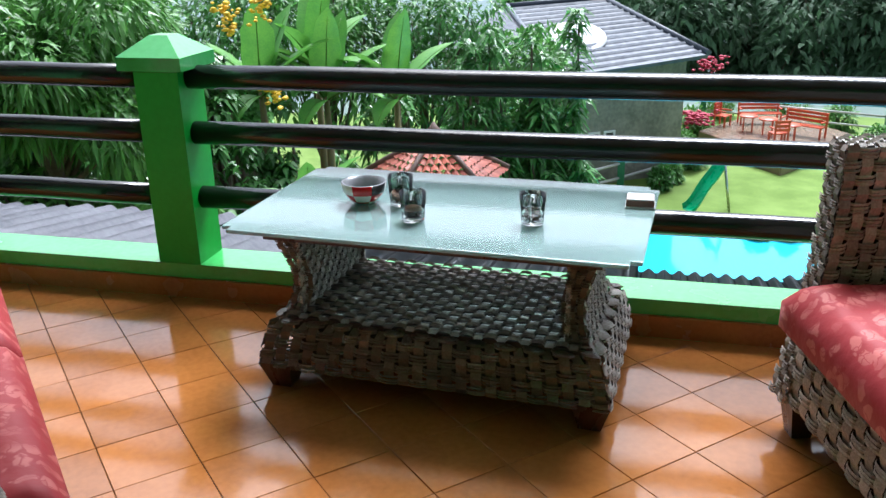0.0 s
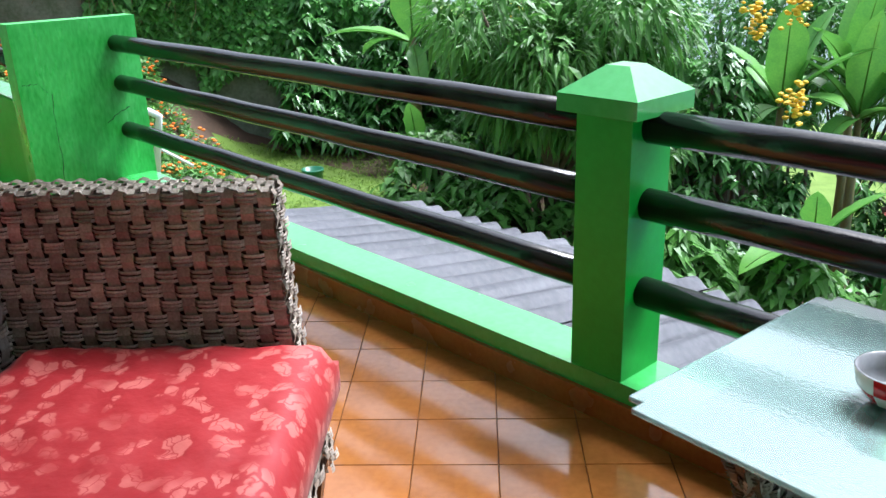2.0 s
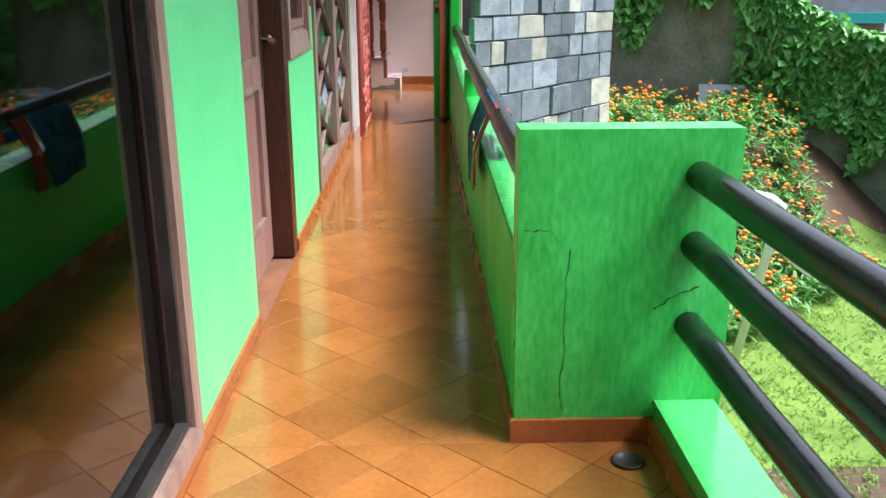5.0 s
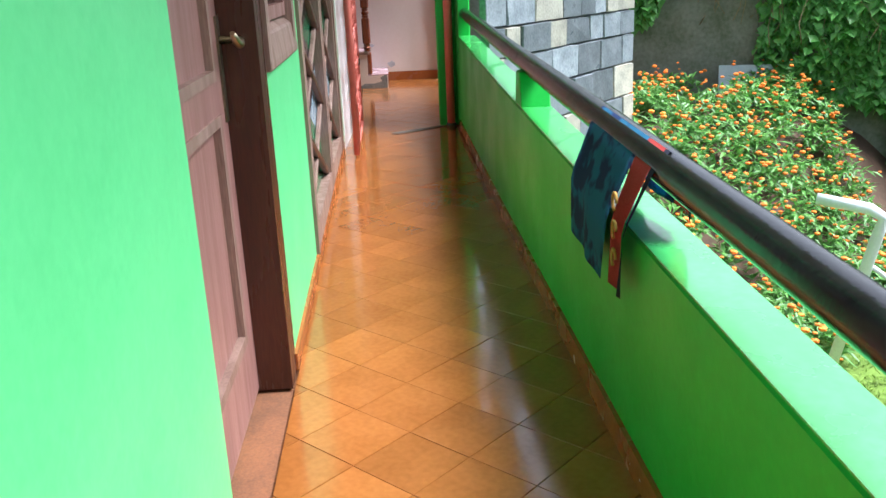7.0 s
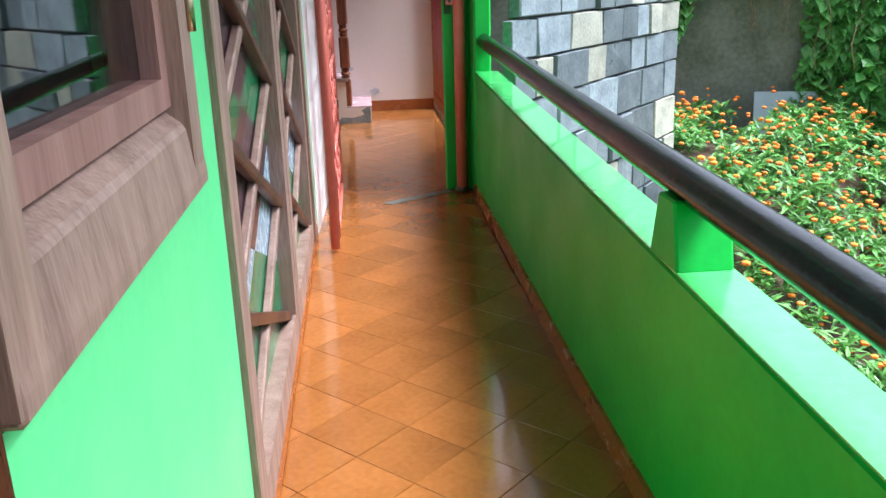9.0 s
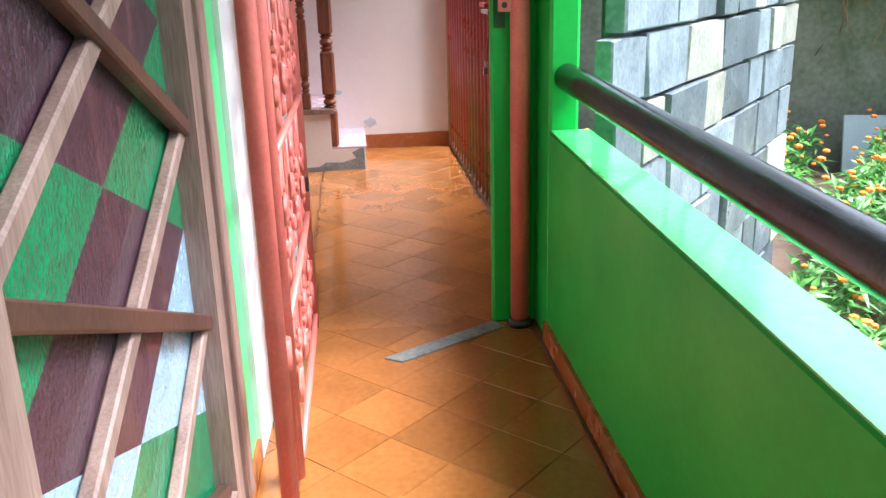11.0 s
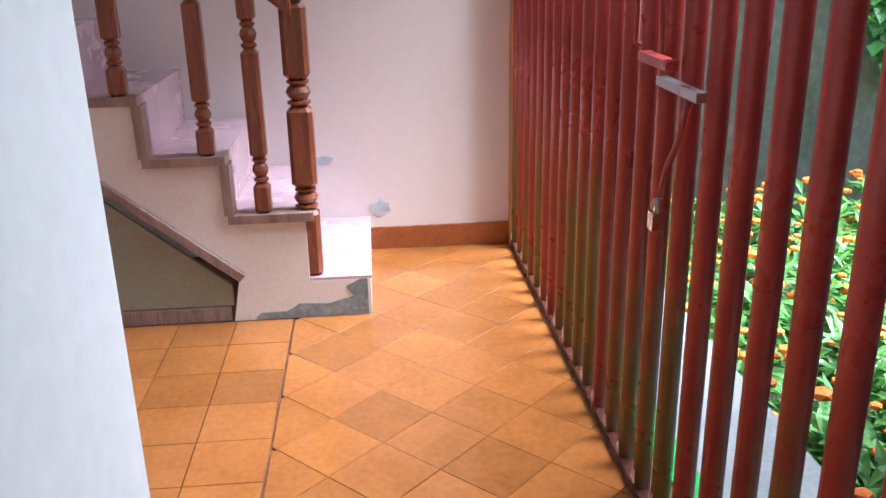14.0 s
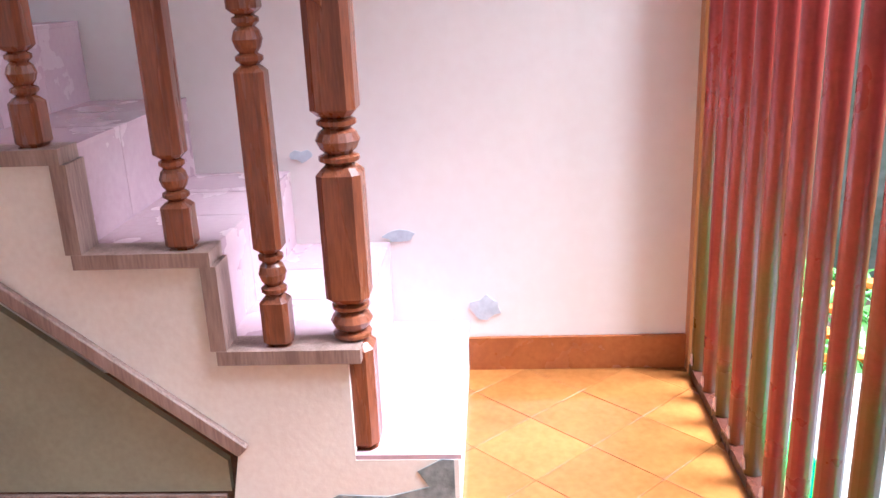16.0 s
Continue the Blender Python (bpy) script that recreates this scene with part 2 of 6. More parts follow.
# added rooms behind the windows, their dimness painted as near-black colour
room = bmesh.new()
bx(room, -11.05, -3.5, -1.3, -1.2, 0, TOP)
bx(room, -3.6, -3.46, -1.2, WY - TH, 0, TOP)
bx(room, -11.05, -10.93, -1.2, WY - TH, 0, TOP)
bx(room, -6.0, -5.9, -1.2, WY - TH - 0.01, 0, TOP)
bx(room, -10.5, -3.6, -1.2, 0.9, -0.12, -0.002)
setting("wall_room", room, DARK, "added rooms behind the windows, dimness painted near-black")

def ledge(x):
    """Height of the passage parapet, which climbs a little along the passage."""
    return 0.60 + (-6.0 - x) * 0.0265


def inner(x):
    """Face of the passage parapet, which swings out towards the lobby."""
    return PY if x > -9.0 else PY + (2.605 - PY) * (-9.0 - x) / (-9.0 - XL)


# parapet of the passage and its high end block
par = bmesh.new()
par_runs = [(XP - 0.12, PY), (-9.0, PY), (XL, 2.605)]
rings = []
for x, y in par_runs:
    rings.append([par.verts.new(v) for v in ((x, y, 0), (x, y + 0.14, 0), (x, y + 0.14, ledge(x)), (x, y, ledge(x)))])
for q, r in zip(rings, rings[1:]):
    for i in range(4):
        par.faces.new((q[i], q[(i + 1) % 4], r[(i + 1) % 4], r[i]))
par.faces.new(rings[0][::-1])
par.faces.new(rings[-1])
bmesh.ops.recalc_face_normals(par, faces=par.faces)
bevel(par, 0.008)
parapet = setting("wall_parapet", par, GREEN, "green painted passage parapet")
# thin strip added on the parapet top to hold the painted sky sheen
cap = bmesh.new()
for (xa, ya), (xb, yb) in zip(par_runs, par_runs[1:]):
    vs = [cap.verts.new(v) for v in ((xa, ya + 0.004, ledge(xa)), (xb, yb + 0.004, ledge(xb)), (xb, yb + 0.137, ledge(xb)), (xa, ya + 0.137, ledge(xa)))]
    up = [cap.verts.new(v.co + Vector((0, 0, 0.004))) for v in vs]
    cap.faces.new(up)
    for i in range(4):
        cap.faces.new((vs[i], vs[(i + 1) % 4], up[(i + 1) % 4], up[i]))
bmesh.ops.recalc_face_normals(cap, faces=cap.faces)
setting("trim_ledge", cap, GREEN_WET_SHEEN, "rain-wet green parapet top, added strip paled for sky sheen")
end = box(XP - 0.12, XP, PY - 0.003, 3.2, 0, 0.945, 0.008)
setting("wall_parapet_end", end, GREEN_END, "stained and cracked green parapet end block")
pil = prism([(XL, 2.605), (XL, 2.705), (-11.915, 2.705), (-11.915, 2.44), (-11.88, 2.44), (-11.88, 2.598)], "z", 0, TOP)
setting("wall_pillar", bevel(pil, 0.01), GREEN, "green painted pillar")
kerb = box(XP, 4.0, 3.0, 3.18, -0.25, 0.13, 0.012)
setting("wall_kerb", kerb, GREEN_WET_SHEEN, "low green painted kerb under the railing")
setting("wall_slab_edge", box(-15.7, XP, 2.80, 2.88, -0.4, 0.0), GREEN, "green edge of the floor slab")
sk = bmesh.new()
bx(sk, XP + 0.002, 4.0, 2.985, 3.0, 0, 0.075)
setting("baseboard_kerb", sk, SKIRT, "dark terracotta skirting below the kerb")
sk = bmesh.new()
bx(sk, -9.0, XP - 0.001, PY - 0.014, PY, 0, 0.075)
prism([(-9.0, PY - 0.014), (-9.0, PY), (XL, 2.605), (XL, 2.591)], "z", 0, 0.075, sk)
bx(sk, XP, XP + 0.013, PY - 0.014, 3.0, 0, 0.075)
setting("baseboard_parapet", sk, SKIRT, "terracotta tile skirting along the parapet")
sk = bmesh.new()
for a, b in ((-6.10, -3.45), (-11.03, -7.19)):
    bx(sk, a, b, WY, WY + 0.012, 0, 0.06)
setting("baseboard_house", sk, SKIRT, "terracotta tile skirting along the house wall")
setting("baseboard_far", box(XF, XF + 0.014, 2.025, 2.70, 0, 0.105), SKIRT, "terracotta tile skirting of the lobby")

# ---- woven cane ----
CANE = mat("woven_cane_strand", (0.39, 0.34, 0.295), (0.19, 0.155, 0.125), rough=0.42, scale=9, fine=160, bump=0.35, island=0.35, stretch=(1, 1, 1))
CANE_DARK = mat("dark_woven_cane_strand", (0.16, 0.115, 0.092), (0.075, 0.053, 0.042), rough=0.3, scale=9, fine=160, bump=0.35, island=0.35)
CANE_PALE = mat("pale_woven_cane_strand", (0.30, 0.25, 0.20), (0.15, 0.11, 0.085), rough=0.45, scale=9, fine=160, bump=0.35, island=0.3)
# Near-black backing: the shade between the woven strands is put into its colour.
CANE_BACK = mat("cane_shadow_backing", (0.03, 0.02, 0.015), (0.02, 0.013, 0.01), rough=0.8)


def weave(f, nu, nv, lift=0.008, strands=3, bm=None):
    """Basket weave over the surface f(u, v) -> (place, normal): flat bands of strands pass over and under upright stakes."""
    bm = bm or bmesh.new()

    def pt(u, v, h):
        p, n = f(min(max(u, 0), 1), min(max(v, 0), 1))
        return bm.verts.new(p + n * h)
    rng = random.Random(nu * 100 + nv)
    for i in range(nu):                       # stakes
        u0, u1 = (i + 0.14) / nu, (i + 0.86) / nu
        for j in range(nv):
            if (i + j) % 2:
                v0, v1 = (j - 0.35) / nv, (j + 1.35) / nv
                a = [pt(u0, v0, -lift * 0.6), pt(u1, v0, -lift * 0.6), pt(u1, v1, -lift * 0.6), pt(u0, v1, -lift * 0.6)]
                vm = (v0 + v1) / 2
                b = [pt(u0, vm, lift * 0.4), pt(u1, vm, lift * 0.4)]
                bm.faces.new((a[0], a[1], b[1], b[0]))
                bm.faces.new((b[0], b[1], a[2], a[3]))
    prof = ((-0.24, -0.9), (0.06, 0.6), (0.5, 1.0), (0.94, 0.6), (1.24, -0.9))
    for j in range(nv):                       # bands
        for i in range(-1, nu + 1):
            if (i + j) % 2:
                continue
            for s in range(strands):
                k = rng.uniform(-0.04, 0.04)
                w0, w1 = (j + 0.10 + 0.8 * s / strands + k) / nv, (j + 0.10 + 0.8 * (s + 0.86) / strands + k) / nv
                wm, rows = (w0 + w1) / 2, []
                for a, h in prof:
                    u = (i + a) / nu
                    if u < -0.01 or u > 1.01:
                        continue
                    rows.append((pt(u, w0, lift * (h - 0.25)), pt(u, wm, lift * (h + 0.12)), pt(u, w1, lift * (h - 0.25))))
                for q, r in zip(rows, rows[1:]):
                    bm.faces.new((q[0], r[0], r[1], q[1]))
                    bm.faces.new((q[1], r[1], r[2], q[2]))
    return bm


def flat(o, du, dv):
    """Surface for weave(): a plane from corner o along du and dv."""
    o, du, dv = Vector(o), Vector(du), Vector(dv)
    n = du.cross(dv).normalized()
    return lambda u, v: (o + du * u + dv * v, n)


def place_all(thing, m):
    """Moves a thing and its parts, all built about the origin, to their place."""
    thing.matrix_basis = m


# ---- terrace things ----
def railing_post(x, yc=3.09):
    p = base("railing_post", "green painted concrete post with a pyramid cap", "post", (x, yc, 0.13))
    part("shaft", box(x - 0.085, x + 0.085, yc - 0.085, yc + 0.085, 0.13, 0.845, 0.01), GREEN, p)
    bm = bmesh.new()
    sq = ((-1, -1), (1, -1), (1, 1), (-1, 1))
    rings = []
    for w, z in ((0.095, 0.838), (0.122, 0.846), (0.122, 0.892), (0.035, 0.958)):
        rings.append([bm.verts.new((x + a * w, yc + b * w, z)) for a, b in sq])
    for q, r in zip(rings, rings[1:]):
        for i in range(4):
            bm.faces.new((q[i], q[(i + 1) % 4], r[(i + 1) % 4], r[i]))
    bm.faces.new(rings[0][::-1])
    bm.faces.new(rings[-1])
    part("cap", bevel(bm, 0.005), GREEN_WET_SHEEN, p, "chipped green pyramid cap")
    return p


railing_post(-2.05)
RAILS = (0.37, 0.612, 0.812)
for a, b in ((XP - 0.02, -2.135), (-1.965, 4.0)):
    r = base("terrace_railing", "three round rails painted glossy black, paint worn on top", "railing", ((a + b) / 2, 3.085, 0.13), "terrace railings")
    for z in RAILS:
        part("rail", tube([(a + (b - a) * i / 12, 3.085, z + 0.002 * math.sin(i * 2.1)) for i in range(13)], 0.042, 20), BLACKPIPE, r)


def leg(x, y, top, w=0.06, h=0.1, lean=0.02):
    bm = bmesh.new()
    sx, sy = (1 if x > 0 else -1), (1 if y > 0 else -1)
    lo = [bm.verts.new((x + a * w * 0.32 - sx * lean, y + b * w * 0.32 - sy * lean, 0)) for a, b in ((-1, -1), (1, -1), (1, 1), (-1, 1))]
    hi = [bm.verts.new((x + a * w * 0.55, y + b * w * 0.55, h)) for a, b in ((-1, -1), (1, -1), (1, 1), (-1, 1))]
    for i in range(4):
        bm.faces.new((lo[i], lo[(i + 1) % 4], hi[(i + 1) % 4], hi[i]))
    bm.faces.new(lo[::-1])
    bm.faces.new(hi)
    return bevel(bm, 0.006)


def coffee_table():
    """Built about the origin: 1.15 by 0.68 m, long side along x."""
    t = base("coffee_table", "dark woven cane coffee table with a curved body", "coffee table")
    HX, HY = 0.487, 0.262

    def swell(z):            # S-curved side: waist above, belly below
        k = (z - 0.07) / 0.42
        return 0.028 * math.cos(k * math.pi * 1.25) - 0.045 * math.sin(k * math.pi) ** 2 * (0.3 if k < 0.35 else 1.0)

    def face(sx, sy, z0, z1, u0=0.0, u1=1.0):
        def f(u, v):
            z = z0 + (z1 - z0) * v
            s = swell(z)
            u = u0 + (u1 - u0) * u
            if sy:
                p = Vector((-sy * (2 * u - 1) * -(HX + s), sy * (HY + s), z)) if sy < 0 else Vector((-(2 * u - 1) * (HX + s), HY + s, z))
                return p, Vector((0, sy, 0.15)).normalized()
            p = Vector((sx * (HX + s), sx * (2 * u - 1) * (HY + s), z))
            return p, Vector((sx, 0, 0.15)).normalized()
        return f
    for sy in (-1, 1):
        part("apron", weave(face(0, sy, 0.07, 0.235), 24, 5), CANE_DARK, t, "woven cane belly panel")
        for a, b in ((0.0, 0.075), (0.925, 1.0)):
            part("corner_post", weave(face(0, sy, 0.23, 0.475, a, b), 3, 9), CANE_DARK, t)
    # +x end panel takes the paler cane, the -x one the darker
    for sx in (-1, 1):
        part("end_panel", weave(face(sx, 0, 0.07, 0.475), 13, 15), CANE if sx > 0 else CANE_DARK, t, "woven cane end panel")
    # dark backing behind the weave, its depth painted as shade
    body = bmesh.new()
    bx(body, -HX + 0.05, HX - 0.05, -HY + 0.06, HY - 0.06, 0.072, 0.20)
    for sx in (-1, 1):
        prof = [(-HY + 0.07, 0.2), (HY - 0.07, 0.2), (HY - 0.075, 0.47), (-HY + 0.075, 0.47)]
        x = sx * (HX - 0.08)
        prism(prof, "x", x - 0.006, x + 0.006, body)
    part("body", body, CANE_BACK, t, "dark backing in the cane body, painted as inner shade")
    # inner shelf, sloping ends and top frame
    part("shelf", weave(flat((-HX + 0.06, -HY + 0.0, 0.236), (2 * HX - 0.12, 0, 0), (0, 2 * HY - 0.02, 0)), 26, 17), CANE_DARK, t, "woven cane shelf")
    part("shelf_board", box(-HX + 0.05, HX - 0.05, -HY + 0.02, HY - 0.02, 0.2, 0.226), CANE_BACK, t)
    for sx in (-1, 1):
        o = Vector((sx * (HX - 0.10), -HY + 0.02 if sx < 0 else HY - 0.02, 0.236))
        part("inner_panel", weave(flat(o, (0, -sx * (2 * HY - 0.04), 0), (-sx * -0.0, 0, 0.235)), 17, 8), CANE, t)
    fr_bm = bmesh.new()
    for y in (-HY + 0.015, HY - 0.015):
        bx(fr_bm, -HX + 0.01, HX - 0.01, y - 0.022, y + 0.022, 0.47, 0.505)
    for x in (-HX + 0.02, HX - 0.02):
        bx(fr_bm, x - 0.022, x + 0.022, -HY + 0.037, HY - 0.037, 0.47, 0.505)
    part("top_frame", bevel(fr_bm, 0.006), DARKWOOD, t, "dark stained top frame")
    for sx in (-1, 1):
        for sy in (-1, 1):
            part("leg", leg(sx * (HX - 0.02), sy * (HY - 0.02), 0, 0.095, 0.085, 0.005), DARKWOOD, t, "tapered dark wooden leg")
    return t


TABLE = pose(-0.925, 2.67, 0, 0, 0, -3.5)
coffee_table().matrix_basis = TABLE
TABLEGLASS = bpy.data.materials.new("wet_table_glass")
TABLEGLASS.use_nodes = True
tg = TABLEGLASS.node_tree
tb = tg.nodes["Principled BSDF"]
tb.inputs["Transmission Weight"].default_value = 0.64
tb.inputs["Base Color"].default_value = (0.42, 0.58, 0.56, 1)
tb.inputs["Roughness"].default_value = 0.03
tb.inputs["IOR"].default_value = 1.6
drops = tg.nodes.new("ShaderNodeTexNoise")
drops.inputs["Scale"].default_value = 70
tbump = tg.nodes.new("ShaderNodeBump")
tbump.inputs["Strength"].default_value, tbump.inputs["Distance"].default_value = 0.16, 0.002
tg.links.new(drops.outputs[0], tbump.inputs["Height"])
tg.links.new(tbump.outputs[0], tb.inputs["Normal"])
gl = bmesh.new()
bx(gl, -0.578, 0.578, -0.345, 0.345, 0.507, 0.519)
bmesh.ops.bevel(gl, geom=[e for e in gl.edges if abs(e.verts[0].co.z - e.verts[1].co.z) > 0.005], offset=0.03, segments=4, affect="EDGES")
glass_top = solid("glass_tabletop", bevel(gl, 0.004, 2, 60), TABLEGLASS, "rain-wet thick glass top lying on the coffee table", "tabletop")
glass_top.matrix_basis = TABLE
ZT = 0.521


def on_table(x, y):
    return (x, y, ZT)


LACQ_RED = mat("red_lacquer", (0.55, 0.01, 0.015), (0.45, 0.008, 0.01), rough=0.12, coat=0.5, bump=0.02)
LACQ_BLACK = mat("black_lacquer", (0.012, 0.011, 0.012), (0.02, 0.018, 0.018), rough=0.12, coat=0.5, bump=0.02)
LACQ_WHITE = mat("white_lacquer", (0.75, 0.73, 0.68), (0.68, 0.66, 0.6), rough=0.15, coat=0.4, bump=0.02)
LACQ_GREY = mat("grey_bowl_lining", (0.20, 0.21, 0.22), (0.15, 0.15, 0.16), rough=0.2, bump=0.02)
CUPGLASS = glass("clear_drinking_glass", (0.96, 0.98, 0.98), 0.01, 1.45)
COFFEE = mat("black_coffee", (0.02, 0.008, 0.005), (0.03, 0.012, 0.007), rough=0.05, bump=0.0)
FOAM = mat("coffee_residue", (0.35, 0.22, 0.15), (0.22, 0.12, 0.08), rough=0.5, fine=200)


def bowl(at):
    b = base("bowl", "small round bowl with red, black and white patches", "bowl", at)
    prof = [(0.028, 0), (0.045, 0.012), (0.062, 0.035), (0.068, 0.065), (0.064, 0.066), (0.058, 0.038), (0.04, 0.018), (0.0005, 0.014)]
    bm = lathe(prof, 28, None, at)
    bm.faces.ensure_lookup_table()
    n = 0
    for f in bm.faces:
        ring, k = divmod(n, 28)
        f.material_index = 3 if ring >= 3 else (0, 1, 2, 0, 1, 0, 2)[(k // 4 + ring) % 7]
        n += 1
    part("shell", bm, [LACQ_RED, LACQ_BLACK, LACQ_WHITE, LACQ_GREY], b)
    return b


def glass_cup(at, h=0.085, r=0.036, fill=0.4, handle=False, foam=False):
    c = base("drinking_glass", "clear glass mug holding a little black coffee" if handle else "clear drinking glass with coffee and milky residue", "glass", at, "drinking glasses")
    prof = [(r * 0.78, 0), (r * 0.84, 0.004), (r * 0.9, h * 0.4), (r, h), (r - 0.003, h), (r * 0.9 - 0.003, h * 0.4), (r * 0.8 - 0.002, 0.010), (0.0005, 0.008)]
    part("wall", lathe(prof, 24, None, at), CUPGLASS, c)
    z = h * fill
    ri = (r * 0.8 + (r * 0.1) * fill) - 0.004
    part("coffee", lathe([(ri * 0.93, 0.0105), (ri, z), (0.0005, z)], 24, None, at), COFFEE, c, "dark coffee in the glass")
    if foam:
        part("residue", lathe([(ri + 0.0005, z + 0.001), (ri + 0.0018, z + 0.022), (ri + 0.0012, z + 0.022), (ri - 0.0002, z + 0.001)], 24, None, at), FOAM, c, "milky coffee residue")
    if handle:
        pts = [Vector(at) + Vector((0.0, -r + 0.002 - 0.024 * math.sin(a), h * 0.5 + 0.026 * math.cos(a))) for a in [math.pi * i / 8 for i in range(9)]]
        part("handle", tube(pts, 0.0045, 8), CUPGLASS, c)
    return c


bowl(on_table(-1.19, 2.665))
glass_cup(on_table(-1.075, 2.66), 0.09, 0.038, 0.2, foam=True)
glass_cup(on_table(-1.0, 2.525), 0.085, 0.038, 0.38, foam=True)
glass_cup(on_table(-0.67, 2.56), 0.085, 0.037, 0.28, handle=True)
BOXWHITE = mat("white_card", (0.72, 0.72, 0.72), (0.62, 0.62, 0.63), rough=0.35)
BOXBROWN = mat("brown_card", (0.16, 0.05, 0.025), (0.10, 0.03, 0.016), rough=0.35)
pk = base("packet", "small white and brown paper packet", "packet", (-0.385, 2.78, ZT))
part("sleeve", box(-0.425, -0.345, 2.745, 2.815, ZT + 0.004, ZT + 0.022, 0.002), BOXBROWN, pk)
part("cover", box(-0.423, -0.347, 2.747, 2.813, ZT + 0.0225, ZT + 0.026, 0.001), BOXWHITE, pk, "white top of the packet")
part("tray", box(-0.427, -0.343, 2.743, 2.817, ZT + 0.0, ZT + 0.0038), BOXWHITE, pk)

# cushions: red cloth with pale flowers and leaves
CLOTH = bpy.data.materials.new("red_floral_cloth")
CLOTH.use_nodes = True
cn, cl = CLOTH.node_tree.nodes, CLOTH.node_tree.links
cb = cn["Principled BSDF"]
ctc = cn.new("ShaderNodeTexCoord")
warp = cn.new("ShaderNodeTexNoise")
warp.inputs["Scale"].default_value, warp.inputs["Detail"].default_value = 11, 3
wm = cn.new("ShaderNodeMix")
wm.data_type = "VECTOR"
wm.inputs["Factor"].default_value = 0.10
cl.new(ctc.outputs["Object"], warp.inputs["Vector"])
cl.new(ctc.outputs["Object"], wm.inputs["A"])
cl.new(warp.outputs["Color"], wm.inputs["B"])


def vor(scale, feature):
    v = cn.new("ShaderNodeTexVoronoi")
    v.feature = feature
    v.inputs["Scale"].default_value = scale
    cl.new(wm.outputs["Result"], v.inputs["Vector"])
    return v


def ramp(src, stops):
    r = cn.new("ShaderNodeValToRGB")
    while len(r.color_ramp.elements) < len(stops):
        r.color_ramp.elements.new(0.5)
    for e, (p, g) in zip(r.color_ramp.elements, stops):
        e.position, e.color = p, (g, g, g, 1)
    cl.new(src, r.inputs[0])
    return r


petal = ramp(vor(23, "F1").outputs["Distance"], [(0.0, 1), (0.40, 0.9), (0.46, 0.0), (1.0, 0.0)])
vein = ramp(vor(30, "DISTANCE_TO_EDGE").outputs["Distance"], [(0.0, 0.0), (0.05, 1.0), (1.0, 1.0)])
zone = cn.new("ShaderNodeTexNoise")
zone.inputs["Scale"].default_value = 9
cl.new(ctc.outputs["Object"], zone.inputs["Vector"])
zr = ramp(zone.outputs[0], [(0.38, 0.25), (0.5, 1.0)])
m1 = cn.new("ShaderNodeMath")
m1.operation = "MULTIPLY"
m2 = cn.new("ShaderNodeMath")
m2.operation = "MULTIPLY"
cl.new(petal.outputs[0], m1.inputs[0])
cl.new(vein.outputs[0], m1.inputs[1])
cl.new(m1.outputs[0], m2.inputs[0])
cl.new(zr.outputs[0], m2.inputs[1])
cmx = cn.new("ShaderNodeMix")
cmx.data_type = "RGBA"
cmx.inputs["A"].default_value, cmx.inputs["B"].default_value = (0.30, 0.004, 0.008, 1), (0.47, 0.105, 0.09, 1)
cl.new(m2.outputs[0], cmx.inputs["Factor"])
cl.new(cmx.outputs["Result"], cb.inputs["Base Color"])
cb.inputs["Roughness"].default_value = 0.62
cb.inputs["Sheen Weight"].default_value = 0.05
fold = cn.new("ShaderNodeTexNoise")
fold.inputs["Scale"].default_value, fold.inputs["Detail"].default_value = 7, 5
cbp = cn.new("ShaderNodeBump")
cbp.inputs["Strength"].default_value, cbp.inputs["Distance"].default_value = 0.5, 0.02
cl.new(ctc.outputs["Object"], fold.inputs["Vector"])
cl.new(fold.outputs[0], cbp.inputs["Height"])
cl.new(cbp.outputs[0], cb.inputs["Normal"])


def cushion(lx, ly, h, seed=0, cut=26):
    """Soft rectangular cushion about the origin, foot at z 0, with puffed top and wrinkles."""
    bm = bmesh.new()
    grid = []
    nx, ny = cut, max(8, int(cut * ly / lx))
    for side in (1, 0):
        g = []
        for i in range(nx + 1):
            row = []
            for j in range(ny + 1):
                a, b = 2 * i / nx - 1, 2 * j / ny - 1
                r = 0.03
                edge = max(0, 1 - (1 - abs(a)) * lx / 0.10) ** 2 + max(0, 1 - (1 - abs(b)) * ly / 0.10) ** 2
                z = h * (1 - 0.26 * min(edge, 1.3)) if side else h * 0.0 + 0.018 * min(edge, 1)
                if side:
                    p = Vector((a * lx * 7, b * ly * 7, seed))
                    z += 0.012 * noise.noise(p) + 0.006 * noise.noise(p * 2.7)
                x, y = a * lx / 2, b * ly / 2
                if abs(a) == 1 or abs(b) == 1:
                    z = h * 0.62 if side else h * 0.2
                    x, y = x * 1.012, y * 1.012
                row.append(bm.verts.new((x, y, z)))
            g.append(row)
        grid.append(g)
    for s, g in enumerate(grid):
        for i in range(nx):
            for j in range(ny):
                q = (g[i][j], g[i + 1][j], g[i + 1][j + 1], g[i][j + 1])
                f = bm.faces.new(q if s == 0 else q[::-1])
                f.smooth = True
    t, b = grid
    rim = [(i, 0) for i in range(nx)] + [(nx, j) for j in range(ny)] + [(i, ny) for i in range(nx, 0, -1)] + [(0, j) for j in range(ny, 0, -1)]
    for (i, j), (k, l) in zip(rim, rim[1:] + rim[:1]):
        f = bm.faces.new((b[i][j], b[k][l], t[k][l], t[i][j]))
        f.smooth = True
    return bm


